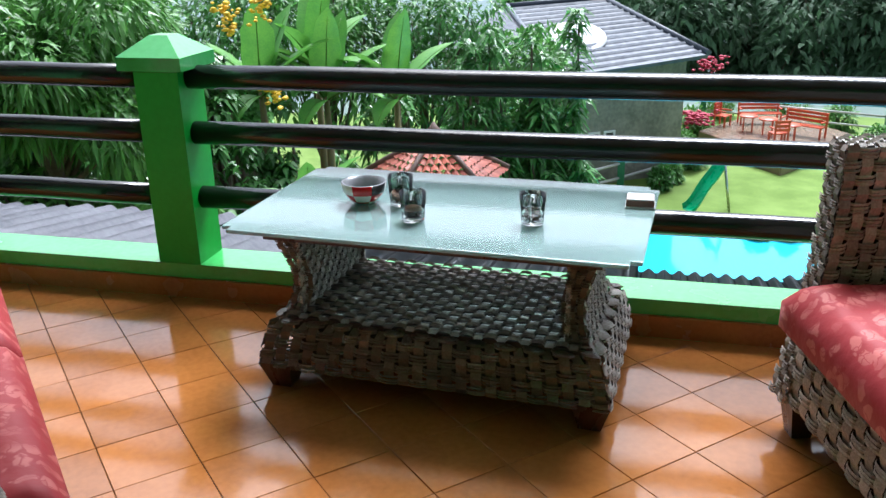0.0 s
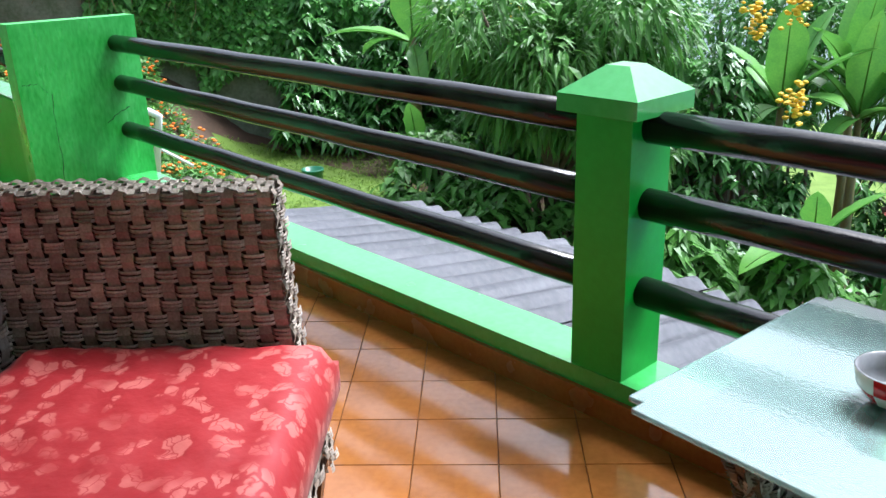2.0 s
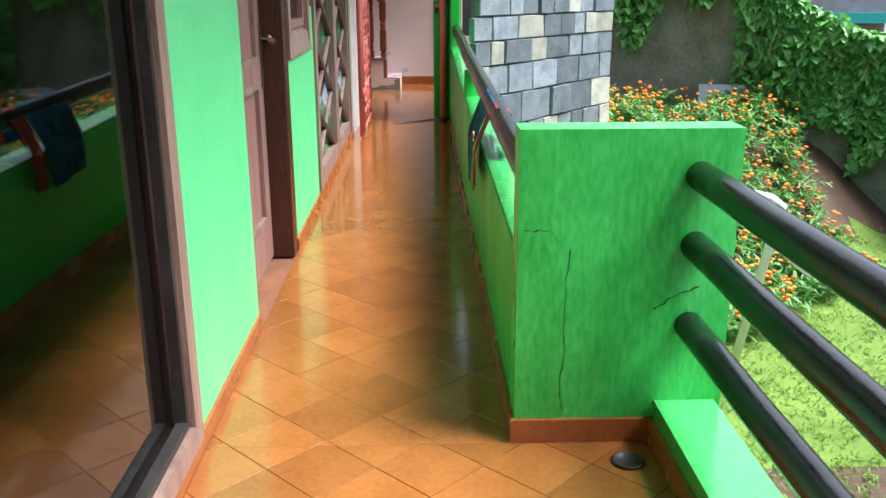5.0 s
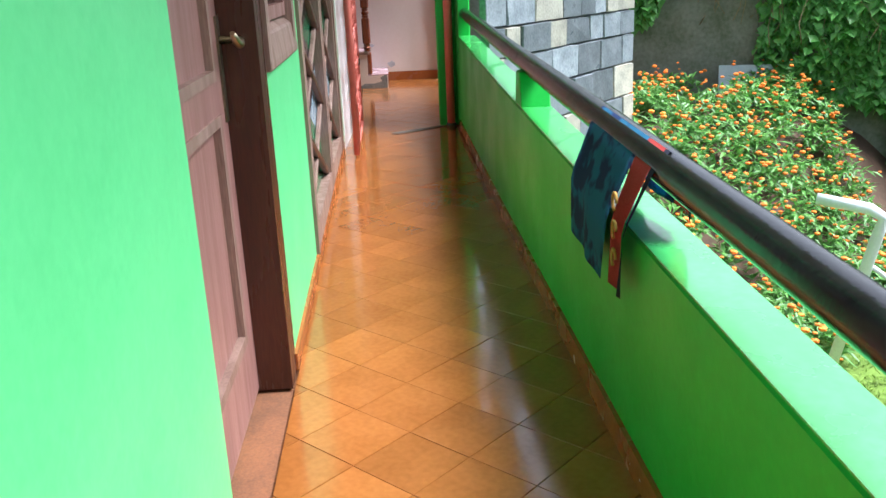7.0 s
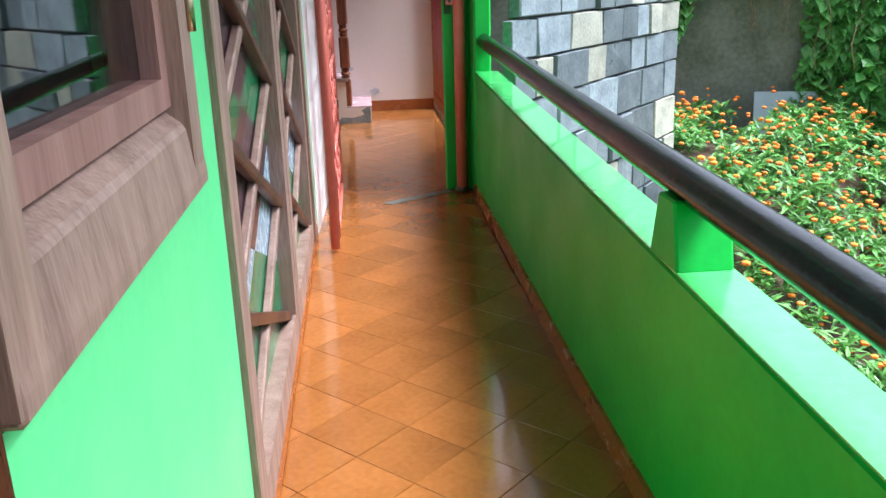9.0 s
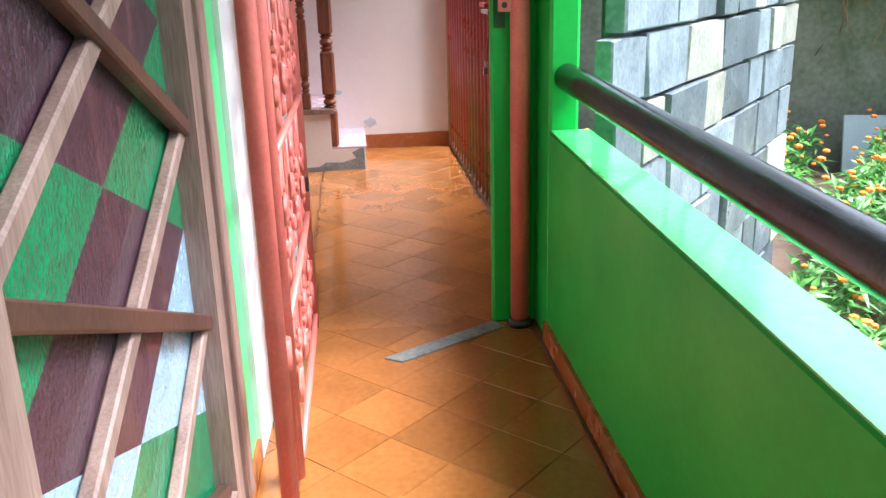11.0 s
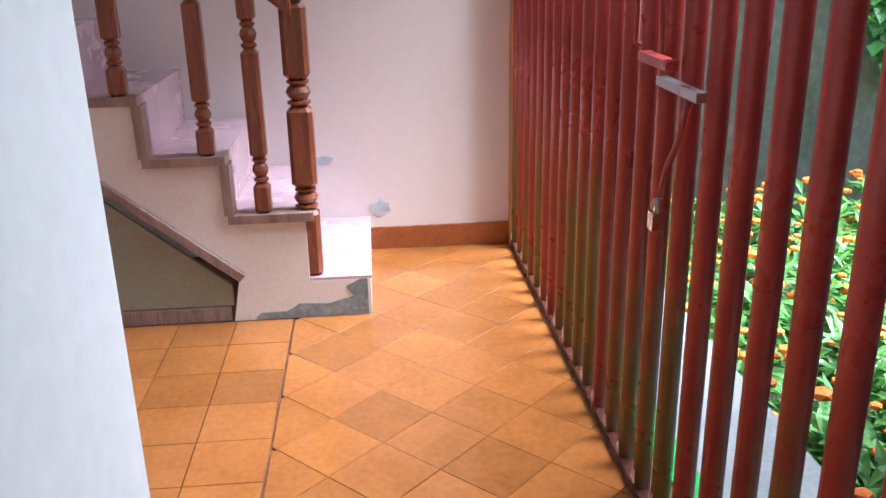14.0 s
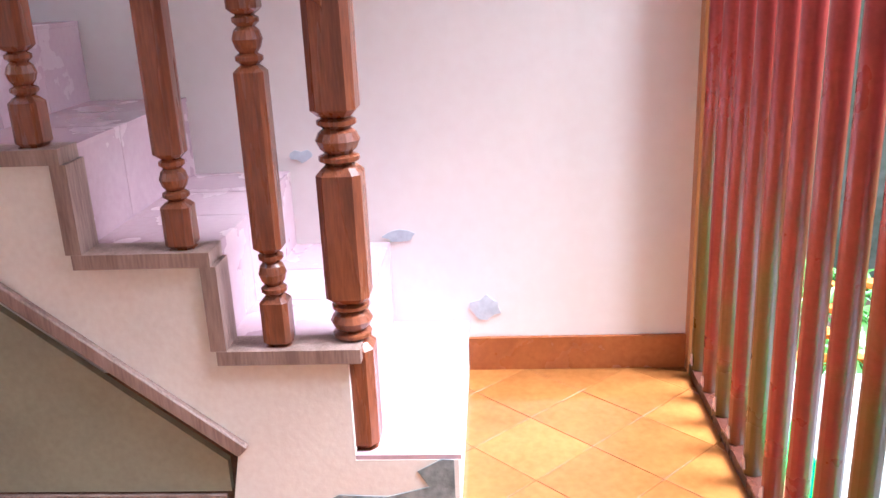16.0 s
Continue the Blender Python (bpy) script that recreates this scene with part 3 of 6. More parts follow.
def cane_seat(name, label, category, width, depth=0.74, arm_h=0.80):
    """Woven seat about the origin: faces +y, width along x, front edge at y 0; foot at z 0."""
    s = base(name, label, category)
    w = width / 2
    for sx in (-1, 1):
        x0, x1 = (w - 0.09, w) if sx > 0 else (-w, -w + 0.09)
        # slab with a slightly hollow front edge
        out = [(-depth, 0.10), (-0.05, 0.10), (-0.055, 0.22), (-0.085, 0.45), (-0.12, arm_h - 0.03), (-depth, arm_h - 0.03)]
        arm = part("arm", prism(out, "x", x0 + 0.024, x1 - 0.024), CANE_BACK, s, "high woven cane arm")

        def side(flip, x):
            def f(u, v):
                z = 0.10 + v * (arm_h - 0.11)
                yf = -0.012 - 0.07 * v - 0.02 * math.sin(v * math.pi)
                y = -depth + (yf + depth) * (u if flip else 1 - u)
                return Vector((x, y, z)), Vector((1 if flip else -1, 0, 0))
            return f
        for xx, flip in ((x1 - 0.008, True), (x0 + 0.008, False)):
            part("woven_face", weave(side(flip, xx), 17, 20, 0.008), CANE, arm)

        def front(u, v, x0=x0, x1=x1):
            z = 0.10 + v * (arm_h - 0.11)
            return Vector((x0 + (x1 - x0) * u, -0.01 - 0.07 * v - 0.02 * math.sin(v * math.pi), z)), Vector((0, 1, 0.08)).normalized()
        part("front_edge", weave(lambda u, v, g=front: g(1 - u, v), 3, 26), CANE_PALE, arm, "paler braided front edge")
        part("top_edge", weave(flat((x1 if sx > 0 else x1, -depth, arm_h - 0.008), (0, depth - 0.085, 0), (-(x1 - x0), 0, 0)), 28, 4), CANE, arm)
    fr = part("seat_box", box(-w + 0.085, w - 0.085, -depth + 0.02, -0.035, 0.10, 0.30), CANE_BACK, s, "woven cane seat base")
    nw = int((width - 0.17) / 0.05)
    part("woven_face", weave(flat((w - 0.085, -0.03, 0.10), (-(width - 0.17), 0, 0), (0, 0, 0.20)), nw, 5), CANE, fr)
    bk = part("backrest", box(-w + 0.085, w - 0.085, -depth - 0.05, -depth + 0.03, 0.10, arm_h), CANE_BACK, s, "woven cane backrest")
    part("woven_face", weave(flat((w - 0.085, -depth + 0.036, 0.3), (-(width - 0.17), 0, 0), (0, 0, arm_h - 0.3)), nw, 12), CANE, bk)
    part("woven_back", weave(flat((-w + 0.085, -depth - 0.056, 0.1), ((width - 0.17), 0, 0), (0, 0, arm_h - 0.1)), nw, 17), CANE, bk)
    for x in (-w + 0.07, w - 0.07):
        for y in (-0.07, -depth + 0.06):
            part("leg", leg(x, y, 0, 0.08, 0.11, 0.0), DARKWOOD, s, "short dark wooden leg")
    return s


def seat_set(name, label, category, width, m, pads, arm_h=0.80, dx=0.0):
    cane_seat(name, label, category, width, 0.74, arm_h).matrix_basis = m
    run = width - 0.19
    for i in range(pads):
        lx = run / pads
        c = solid("seat_cushion", cushion(lx - 0.004, 0.70, 0.16, 3 + i), CLOTH, "red seat cushion with a pale flower and leaf print", "cushion", "red floral cushions")
        c.matrix_basis = m @ pose(-run / 2 + lx * (i + 0.5), -0.325, 0.301)
        b = solid("back_cushion", cushion(lx - 0.02, 0.40, 0.14, 9 + i, 20), CLOTH, "upright red back cushion with a pale flower print", "cushion", "red floral cushions")
        b.matrix_basis = m @ pose(-run / 2 + lx * (i + 0.5), -0.695, 0.63, 80)


# sofa beside the table, turned to the garden; armchair at the table's other end
seat_set("cane_sofa", "woven cane sofa with high square arms", "sofa", 1.52, pose(-1.73, 1.76, 0, 0, 0, -45), 2)
seat_set("cane_armchair", "woven cane armchair with high square arms", "armchair", 0.86, pose(0.09, 2.11, 0, 0, 0, 105), 1)

for ob in bpy.data.objects:
    if ob.name.split(".")[0] in ("woven_face", "woven_back", "front_edge", "top_edge", "apron", "corner_post", "end_panel", "inner_panel") or ob.name == "shelf":
        tagged(ob, kind="stuff")

# ---- passage ----
def rail_at(x):
    """Middle of the passage handrail."""
    return inner(x) + 0.06, ledge(x) + 0.177


p_rail = base("passage_railing", "round black painted handrail on a green block above the parapet", "railing", (-8.3, 2.67, 0.66))
part("rail", tube([(x, *rail_at(x)) for x in [XP - 0.11 + (XL - XP + 0.10) * i / 24 for i in range(25)]], 0.045, 20), BLACKPIPE, p_rail)
zb = ledge(-8.385) - 0.003
part("block", bevel(prism([(-8.475, zb), (-8.295, zb), (-8.335, zb + 0.155), (-8.435, zb + 0.155)], "y", PY + 0.004, 2.72), 0.006), GREEN, p_rail, "green painted rail support block")

TOWEL = bpy.data.materials.new("blue_printed_towel")
TOWEL.use_nodes = True
tn, tl = TOWEL.node_tree.nodes, TOWEL.node_tree.links
tv = tn.new("ShaderNodeTexNoise")
tv.inputs["Scale"].default_value, tv.inputs["Detail"].default_value = 14, 2
tco = tn.new("ShaderNodeTexCoord")
tl.new(tco.outputs["Object"], tv.inputs["Vector"])
tr = tn.new("ShaderNodeValToRGB")
tr.color_ramp.elements[0].position, tr.color_ramp.elements[0].color = 0.46, (0.012, 0.035, 0.13, 1)
tr.color_ramp.elements[1].position, tr.color_ramp.elements[1].color = 0.56, (0.02, 0.16, 0.30, 1)
tl.new(tv.outputs[0], tr.inputs[0])
tl.new(tr.outputs[0], tn["Principled BSDF"].inputs["Base Color"])
tn["Principled BSDF"].inputs["Roughness"].default_value = 0.9
TOWEL_RED = mat("red_towel_border", (0.55, 0.06, 0.05), (0.42, 0.04, 0.04), rough=0.9, fine=150, bump=0.4)
TOWEL_YELLOW = mat("yellow_towel_print", (0.5, 0.28, 0.06), (0.4, 0.2, 0.05), rough=0.9, fine=150)
TOWEL_NAVY = mat("navy_towel_edge", (0.01, 0.012, 0.03), (0.015, 0.02, 0.05), rough=0.9, fine=150)


def cloth_strip(x0, x1, drop_in, drop_out, seed=0):
    """Cloth hung over the handrail between x0 and x1, hanging down on both sides."""
    bm = bmesh.new()
    rows = []
    n = 12
    for i in range(n + 1):
        k = i / n
        x = x0 + (x1 - x0) * k
        row = []
        rz = rail_at(x)[1]
        tail = drop_in
        for s in range(21):
            q = s / 20
            if q < 0.5:
                d = (0.5 - q) / 0.5
                y, z = 2.645 - 0.049 - 0.052 * min(d * 2.2, 1) - 0.008 * d * (1 + math.sin(3 * x * 4 + seed)), rz - tail * d
            elif q > 0.62:
                d = (q - 0.62) / 0.38
                y, z = 2.645 + 0.049 + 0.012 * d * math.sin(x * 19), rz - drop_out * d
            else:
                a = math.pi * (1 - (q - 0.5) / 0.12)
                y, z = 2.645 + 0.049 * math.cos(a), rz + 0.049 * math.sin(a)
            y += 0.006 * math.sin(x * 30 + s * 0.35 + seed) * abs(q - 0.56)
            row.append(bm.verts.new((x - 0.05 * max(0, 0.5 - q) * 2 * k, y, z)))
        rows.append(row)
    for a, b in zip(rows, rows[1:]):
        for s in range(20):
            f = bm.faces.new((a[s], a[s + 1], b[s + 1], b[s]))
            f.smooth = True
    bmesh.ops.solidify(bm, geom=bm.faces[:], thickness=0.004)
    return bm


tw = base("towel", "blue printed towel with a red border hung over the handrail", "towel", (-6.8, 2.645, 0.80))
part("body", cloth_strip(-7.03, -6.575, 0.325, 0.12), TOWEL, tw)
part("border", cloth_strip(-6.575, -6.45, 0.315, 0.12, 1), TOWEL_RED, tw, "red border band with yellow print")
part("hem", cloth_strip(-6.45, -6.42, 0.31, 0.12, 2), TOWEL_NAVY, tw, "dark navy hem")
for dz in (0.09, 0.16, 0.23):
    ring_ = part("print", tube([(0.018 * math.cos(q * 0.5), 0, 0.022 * math.sin(q * 0.5)) for q in range(10)], 0.004, 6), TOWEL_YELLOW, tw)
    ring_.matrix_basis = pose(-6.52, 2.536, rail_at(-6.52)[1] - dz)

# big window by the terrace corner
def frame_bars(bars, b=0.006):
    bm = bmesh.new()
    for q in bars:
        bx(bm, *q)
    return bevel(bm, b)


w1 = base("window_1", "tall fixed window in a worn brown wooden frame", "", (-4.42, WY, 0.05), kind="structure")
fx0, fx1 = -5.118, -3.732
for n, q in (("stile", (fx0, fx0 + 0.075, WY - 0.10, WY + 0.018, 0.052, 2.3)), ("stile", (fx1 - 0.075, fx1, WY - 0.10, WY + 0.018, 0.052, 2.3)),
             ("bottom_rail", (fx0 + 0.075, fx1 - 0.075, WY - 0.10, WY + 0.018, 0.052, 0.125)), ("top_rail", (fx0 + 0.075, fx1 - 0.075, WY - 0.10, WY + 0.018, 2.225, 2.3))):
    part(n, frame_bars([q]), WOOD, w1)
BEAD = mat("black_window_bead", (0.015, 0.013, 0.012), (0.04, 0.035, 0.03), rough=0.5)
part("bead", frame_bars([(fx0 + 0.075, fx0 + 0.095, WY - 0.03, WY + 0.0, 0.125, 2.225), (fx1 - 0.095, fx1 - 0.075, WY - 0.03, WY, 0.125, 2.225), (fx0 + 0.095, fx1 - 0.095, WY - 0.03, WY, 0.125, 0.15)], 0.003), BEAD, w1, "dark putty bead")
part("pane", box(fx0 + 0.075, fx1 - 0.075, WY - 0.05, WY - 0.044, 0.125, 2.225), PANE, w1)
CURTAIN = mat("dim_blue_curtain", (0.10, 0.15, 0.26), (0.05, 0.08, 0.15), rough=0.9, scale=3, fine=30, stretch=(8, 1, 0.4))


def curtain(x0, x1, y, z0, z1, waves):
    bm = bmesh.new()
    n = waves * 8
    a, b = [], []
    for i in range(n + 1):
        x = x0 + (x1 - x0) * i / n
        yy = y + 0.03 * math.sin(2 * math.pi * waves * i / n)
        a.append(bm.verts.new((x, yy, z0)))
        b.append(bm.verts.new((x, yy * 0.6 + y * 0.4, z1)))
    for i in range(n):
        f = bm.faces.new((a[i], a[i + 1], b[i + 1], b[i]))
        f.smooth = True
    bmesh.ops.solidify(bm, geom=bm.faces[:], thickness=0.003)
    return bm


solid("curtain", curtain(-4.45, -3.75, WY - 0.24, 0.02, 2.4, 6), CURTAIN, "thin blue curtain hung inside the tall window", "curtain")

# panelled door with its frame
d1 = base("door_1", "closed red-brown panelled wooden door", "", (-6.6, WY, 0), kind="structure")
dx0, dx1 = -7.06, -6.10
yd = WY - 0.10
for n, q in (("stile", (dx0, dx0 + 0.12, yd - 0.035, yd, 0.01, 2.18)), ("stile", (dx1 - 0.12, dx1, yd - 0.035, yd, 0.01, 2.18)),
             ("rail", (dx0 + 0.12, dx1 - 0.12, yd - 0.035, yd, 0.01, 0.22)), ("rail", (dx0 + 0.12, dx1 - 0.12, yd - 0.035, yd, 0.895, 0.985)),
             ("rail", (dx0 + 0.12, dx1 - 0.12, yd - 0.035, yd, 2.04, 2.18))):
    part(n, frame_bars([q], 0.004), DOORWOOD, d1)
for z0, z1 in ((0.22, 0.895), (0.985, 2.04)):
    part("panel", box(dx0 + 0.12, dx1 - 0.12, yd - 0.03, yd - 0.016, z0, z1), DOORWOOD, d1)
    part("moulding", frame_bars([(dx0 + 0.12, dx0 + 0.15, yd - 0.016, yd + 0.006, z0, z1), (dx1 - 0.15, dx1 - 0.12, yd - 0.016, yd + 0.006, z0, z1),
                                 (dx0 + 0.15, dx1 - 0.15, yd - 0.016, yd + 0.006, z0, z0 + 0.03), (dx0 + 0.15, dx1 - 0.15, yd - 0.016, yd + 0.006, z1 - 0.03, z1)], 0.005), WOOD, d1, "worn grey-brown panel moulding")
part("jamb", box(-7.19, -7.062, WY - 0.135, WY + 0.006, 0, 2.25, 0.006), DARKWOOD, d1, "dark wooden door jamb")
part("head", box(-7.062, -6.10, WY - 0.12, WY + 0.012, 2.185, 2.25, 0.005), DARKWOOD, d1)
BRASS = mat("worn_brass", (0.60, 0.50, 0.34), (0.42, 0.33, 0.2), rough=0.28, metal=1.0, bump=0.08)
hd = part("door_handle", box(-7.058, -7.022, yd, yd + 0.006, 0.86, 1.15, 0.003), mat("tarnished_plate", (0.22, 0.19, 0.13), (0.12, 0.10, 0.07), rough=0.4, metal=0.8), d1, "tarnished handle plate")
lv = tube([(-7.045, yd + 0.006, 1.085), (-7.045, yd + 0.05, 1.085), (-7.032, yd + 0.062, 1.083), (-7.005, yd + 0.066, 1.076), (-6.975, yd + 0.066, 1.080), (-6.945, yd + 0.064, 1.096), (-6.932, yd + 0.062, 1.108)], [0.012, 0.012, 0.014, 0.014, 0.012, 0.010, 0.007], 12)
part("lever", lv, BRASS, hd, "worn brass lever")

# window beside the door
w2 = base("window_2", "glazed window in a weathered brown frame with a sloping sill", "", (-7.6, WY, 0.93), kind="structure")
for n, q in (("stile", (-7.262, -7.192, WY - 0.10, WY + 0.02, 0.985, 2.25)), ("stile", (-8.02, -7.94, WY - 0.10, WY + 0.02, 0.985, 2.25)),
             ("top_rail", (-7.94, -7.262, WY - 0.10, WY + 0.02, 2.17, 2.25))):
    part(n, frame_bars([q]), WOOD, w2)
part("sill", bevel(prism([(WY - 0.1, 0.975), (WY + 0.022, 0.975), (WY + 0.022, 1.0), (WY + 0.012, 1.085), (WY - 0.02, 1.11), (WY - 0.1, 1.11)], "x", -8.03, -7.195), 0.006), WOOD, w2, "broad weathered wooden sill rail")
part("casement", frame_bars([(-7.94, -7.895, WY - 0.06, WY - 0.005, 1.115, 2.17), (-7.307, -7.262, WY - 0.06, WY - 0.005, 1.115, 2.17), (-7.895, -7.307, WY - 0.06, WY - 0.005, 1.115, 1.16)], 0.004), DOORWOOD, w2)
part("pane", box(-7.895, -7.307, WY - 0.04, WY - 0.034, 1.16, 2.17), PANE, w2)
part("hinge", tube([(-8.012, WY + 0.024, 1.22), (-8.012, WY + 0.024, 1.30)], 0.008, 8), BRASS, w2, "brass hinge")

# lattice doors with coloured figured glass
GLASS_GREEN = mat("green_figured_glass", (0.012, 0.16, 0.06), (0.02, 0.24, 0.10), rough=0.16, scale=30, fine=120, bump=0.7, coat=0.3)
GLASS_PURPLE = mat("purple_figured_glass", (0.05, 0.02, 0.03), (0.09, 0.04, 0.06), rough=0.16, scale=30, fine=120, bump=0.7, coat=0.3)
GLASS_BLUE = mat("pale_blue_figured_glass", (0.36, 0.50, 0.58), (0.30, 0.43, 0.52), rough=0.25, scale=30, fine=120, bump=0.6, coat=0.3)
WOOD_STRIP = mat("dark_lattice_strip", (0.11, 0.05, 0.033), (0.06, 0.028, 0.02), rough=0.4, scale=5, fine=60, stretch=(1, 1, 1), bump=0.2)


def strip(a, b, y, wd=0.032, th=0.026):
    """Wooden strip in the wall's plane from a to b (x, z)."""
    a, b = Vector(a), Vector(b)
    d = (b - a).normalized()
    n = Vector((-d.y, d.x)) * wd / 2
    return bevel(prism([tuple(a - n), tuple(b - n), tuple(b + n), tuple(a + n)], "y", y, y + th), 0.004)


def clip_poly(poly, lo, hi):
    """Keeps the part of a convex outline inside the box lo..hi."""
    for ax, lim, keep in ((0, lo[0], 1), (0, hi[0], -1), (1, lo[1], 1), (1, hi[1], -1)):
        out = []
        for p, q in zip(poly, poly[1:] + poly[:1]):
            ip, iq = (p[ax] - lim) * keep >= 0, (q[ax] - lim) * keep >= 0
            if ip:
                out.append(p)
            if ip != iq:
                k = (lim - p[ax]) / (q[ax] - p[ax])
                out.append((p[0] + k * (q[0] - p[0]), p[1] + k * (q[1] - p[1])))
        poly = out
        if len(poly) < 3:
            return []
    return poly


def lattice_leaf(name, x0, x1, shift):
    d = base(name, "brown wooden lattice door with green, purple and pale blue figured glass", "", ((x0 + x1) / 2, WY, 0.06), kind="structure")
    z0, z1, st = 0.065, 2.295, 0.09
    for n, q in (("stile", (x0, x0 + st, WY - 0.08, WY + 0.012, z0, z1)), ("stile", (x1 - st, x1, WY - 0.08, WY + 0.012, z0, z1)),
                 ("bottom_rail", (x0 + st, x1 - st, WY - 0.08, WY + 0.012, z0, z0 + 0.11)), ("top_rail", (x0 + st, x1 - st, WY - 0.08, WY + 0.012, z1 - 0.09, z1))):
        part(n, frame_bars([q]), WOOD, d)
    lo, hi = (x0 + st, z0 + 0.11), (x1 - st, z1 - 0.09)
    w, h = (hi[0] - lo[0]) / 2, (hi[1] - lo[1]) / 5
    cols = (GLASS_GREEN, GLASS_PURPLE, GLASS_BLUE)
    for i in range(-1, 6):
        for j in range(-1, 13):
            if (i + j) % 2:
                continue
            cx, cz = lo[0] + i * w, lo[1] + j * h / 1.0 * 0.5
            poly = clip_poly([(cx - w, cz), (cx, cz - h * 0.5), (cx + w, cz), (cx, cz + h * 0.5)], lo, hi)
            if len(poly) >= 3 and cz > 0:
                k = (0 if cz > 0.95 else 2 if cz > 0.42 else 0) if i != 1 else (0 if cz > 1.5 else 1 if cz > 0.5 else 0)
                part("pane", prism(poly, "y", WY - 0.045, WY - 0.036), cols[k], d)
    for s in (1, -1):
        for j in range(-4, 14):
            a = (lo[0], lo[1] + j * h * 0.5)
            b = (hi[0], a[1] + s * h)
            if (j % 2) == 0:
                # cut to the opening
                p0, p1 = Vector(a), Vector(b)
                dz = p1.y - p0.y
                t0, t1 = 0.0, 1.0
                for lim, up in ((lo[1], 1), (hi[1], -1)):
                    ta = (lim - p0.y) / dz
                    if dz * up > 0:
                        t0 = max(t0, ta)
                    else:
                        t1 = min(t1, ta)
                if t1 - t0 > 0.05:
                    part("lattice_strip", strip(p0.lerp(p1, t0), p0.lerp(p1, t1), WY - 0.034 + (0.004 if s > 0 else 0.0), 0.034, 0.03 if s > 0 else 0.024), WOOD_STRIP if s > 0 else WOOD, d)
    return d


lattice_leaf("door_2", -9.53, -8.30, 0)
lattice_leaf("door_3", -10.695, -9.545, 0)
setting("trim_lattice", frame_bars([(-8.298, -8.262, WY - 0.1, WY + 0.015, 0.06, 2.3), (-10.798, -10.70, WY - 0.1, WY + 0.02, 0.06, 2.3)]), WOOD, "weathered brown door frame")

# folded iron gate in front of the white wall
gate = base("scroll_gate", "salmon painted cast-iron gate folded open against the wall", "gate", (-11.4, 1.765, 0.02))
GY = 1.765
GX0, GX1 = -10.895, -11.905
for x, r in ((-10.70, 0.022), (GX0, 0.022), (GX1, 0.025)):
    part("post", tube([(x, GY, 0.02), (x, GY, 2.35)], r, 14), SALMON, gate)
for x in (-11.22, -11.66):
    part("upright", box(x - 0.030, x + 0.030, GY - 0.008, GY + 0.008, 0.08, 2.3, 0.003), SALMON, gate)
for z in (0.07, 0.46, 0.875, 1.265, 1.70, 2.28):
    part("crossbar", tube([(GX0, GY + 0.014, z), (-11.4, GY + 0.016, z), (GX1, GY + 0.014, z)], 0.011, 8), SALMON, gate)


def lobed(cx, cz, r, lobes, seed, th=0.009):
    """Cast flower or leaf: a lobed plate with a domed middle."""
    q = random.Random(seed)
    bm = bmesh.new()
    n = lobes * 6
    ph = q.uniform(0, 6.28)
    y = GY + 0.010
    rim = []
    for k in range(n):
        a = 2 * math.pi * k / n
        rr = r * (0.72 + 0.28 * abs(math.sin(lobes * a / 2 + ph))) * q.uniform(0.93, 1.07)
        rim.append((rr * math.cos(a), rr * 1.15 * math.sin(a)))
    back = [bm.verts.new((cx + p[0], y, cz + p[1])) for p in rim]
    edge = [bm.verts.new((cx + p[0], y + th * 0.6, cz + p[1])) for p in rim]
    dome = [bm.verts.new((cx + p[0] * 0.55, y + th * 1.3, cz + p[1] * 0.55)) for p in rim]
    for u, v in ((back, edge), (edge, dome)):
        for k in range(n):
            f = bm.faces.new((u[k], u[(k + 1) % n], v[(k + 1) % n], v[k]))
            f.smooth = True
    bm.faces.new(back[::-1])
    bm.faces.new(dome)
    bmesh.ops.recalc_face_normals(bm, faces=bm.faces)
    return bm


def hook(cx, cz, r, turn, flip, th=0.011):
    """Scroll that winds in from a stem and ends in a knob."""
    pts = []
    for k in range(13):
        a = turn + flip * k * 0.36
        w = r * (1 - k / 20)
        pts.append((cx + w * math.cos(a), GY + 0.012, cz + w * math.sin(a)))
    return tube(pts, [th] * 10 + [th, th * 1.25, th * 0.9], 7)


def drop_stem(x, z0, z1):
    """Slim stem with a collar and a swollen foot."""
    h = z1 - z0
    return lathe([(0.003, 0), (0.011, 0.010), (0.013, 0.025), (0.007, 0.045), (0.0065, h * 0.55), (0.011, h * 0.58), (0.011, h * 0.61), (0.0065, h * 0.64), (0.0065, h)], 9, None, (x, GY + 0.004, z0))


rq = random.Random(21)
cells = (-11.06, -11.14, -11.32, -11.44, -11.55, -11.73, -11.80)
for i, x in enumerate(cells):
    for j, (z0, z1) in enumerate(((0.09, 0.45), (0.47, 0.86), (0.89, 1.25), (1.28, 1.68), (1.71, 2.26))):
        dx = rq.uniform(-0.015, 0.015)
        part("stem", drop_stem(x + dx, z0 + rq.uniform(0.0, 0.12), z1), SALMON, gate)
        zc = z0 + (z1 - z0) * (0.58 if (i + j) % 2 else 0.30)
        part("rosette", lobed(x + dx, zc, 0.032 + 0.010 * rq.random(), 3 + (i + j) % 3, i * 7 + j), SALMON, gate)
        sg = 1 if (i + j) % 2 else -1
        part("scroll", hook(x + dx + sg * 0.042, zc - sg * 0.085, 0.034, math.pi / 2 * (1 + sg), sg, 0.0075), SALMON, gate)
        if (i + j) % 3 == 0:
            part("leaf", lobed(x + dx - sg * 0.045, zc + 0.10, 0.022, 2, 100 + i * 7 + j), SALMON, gate)
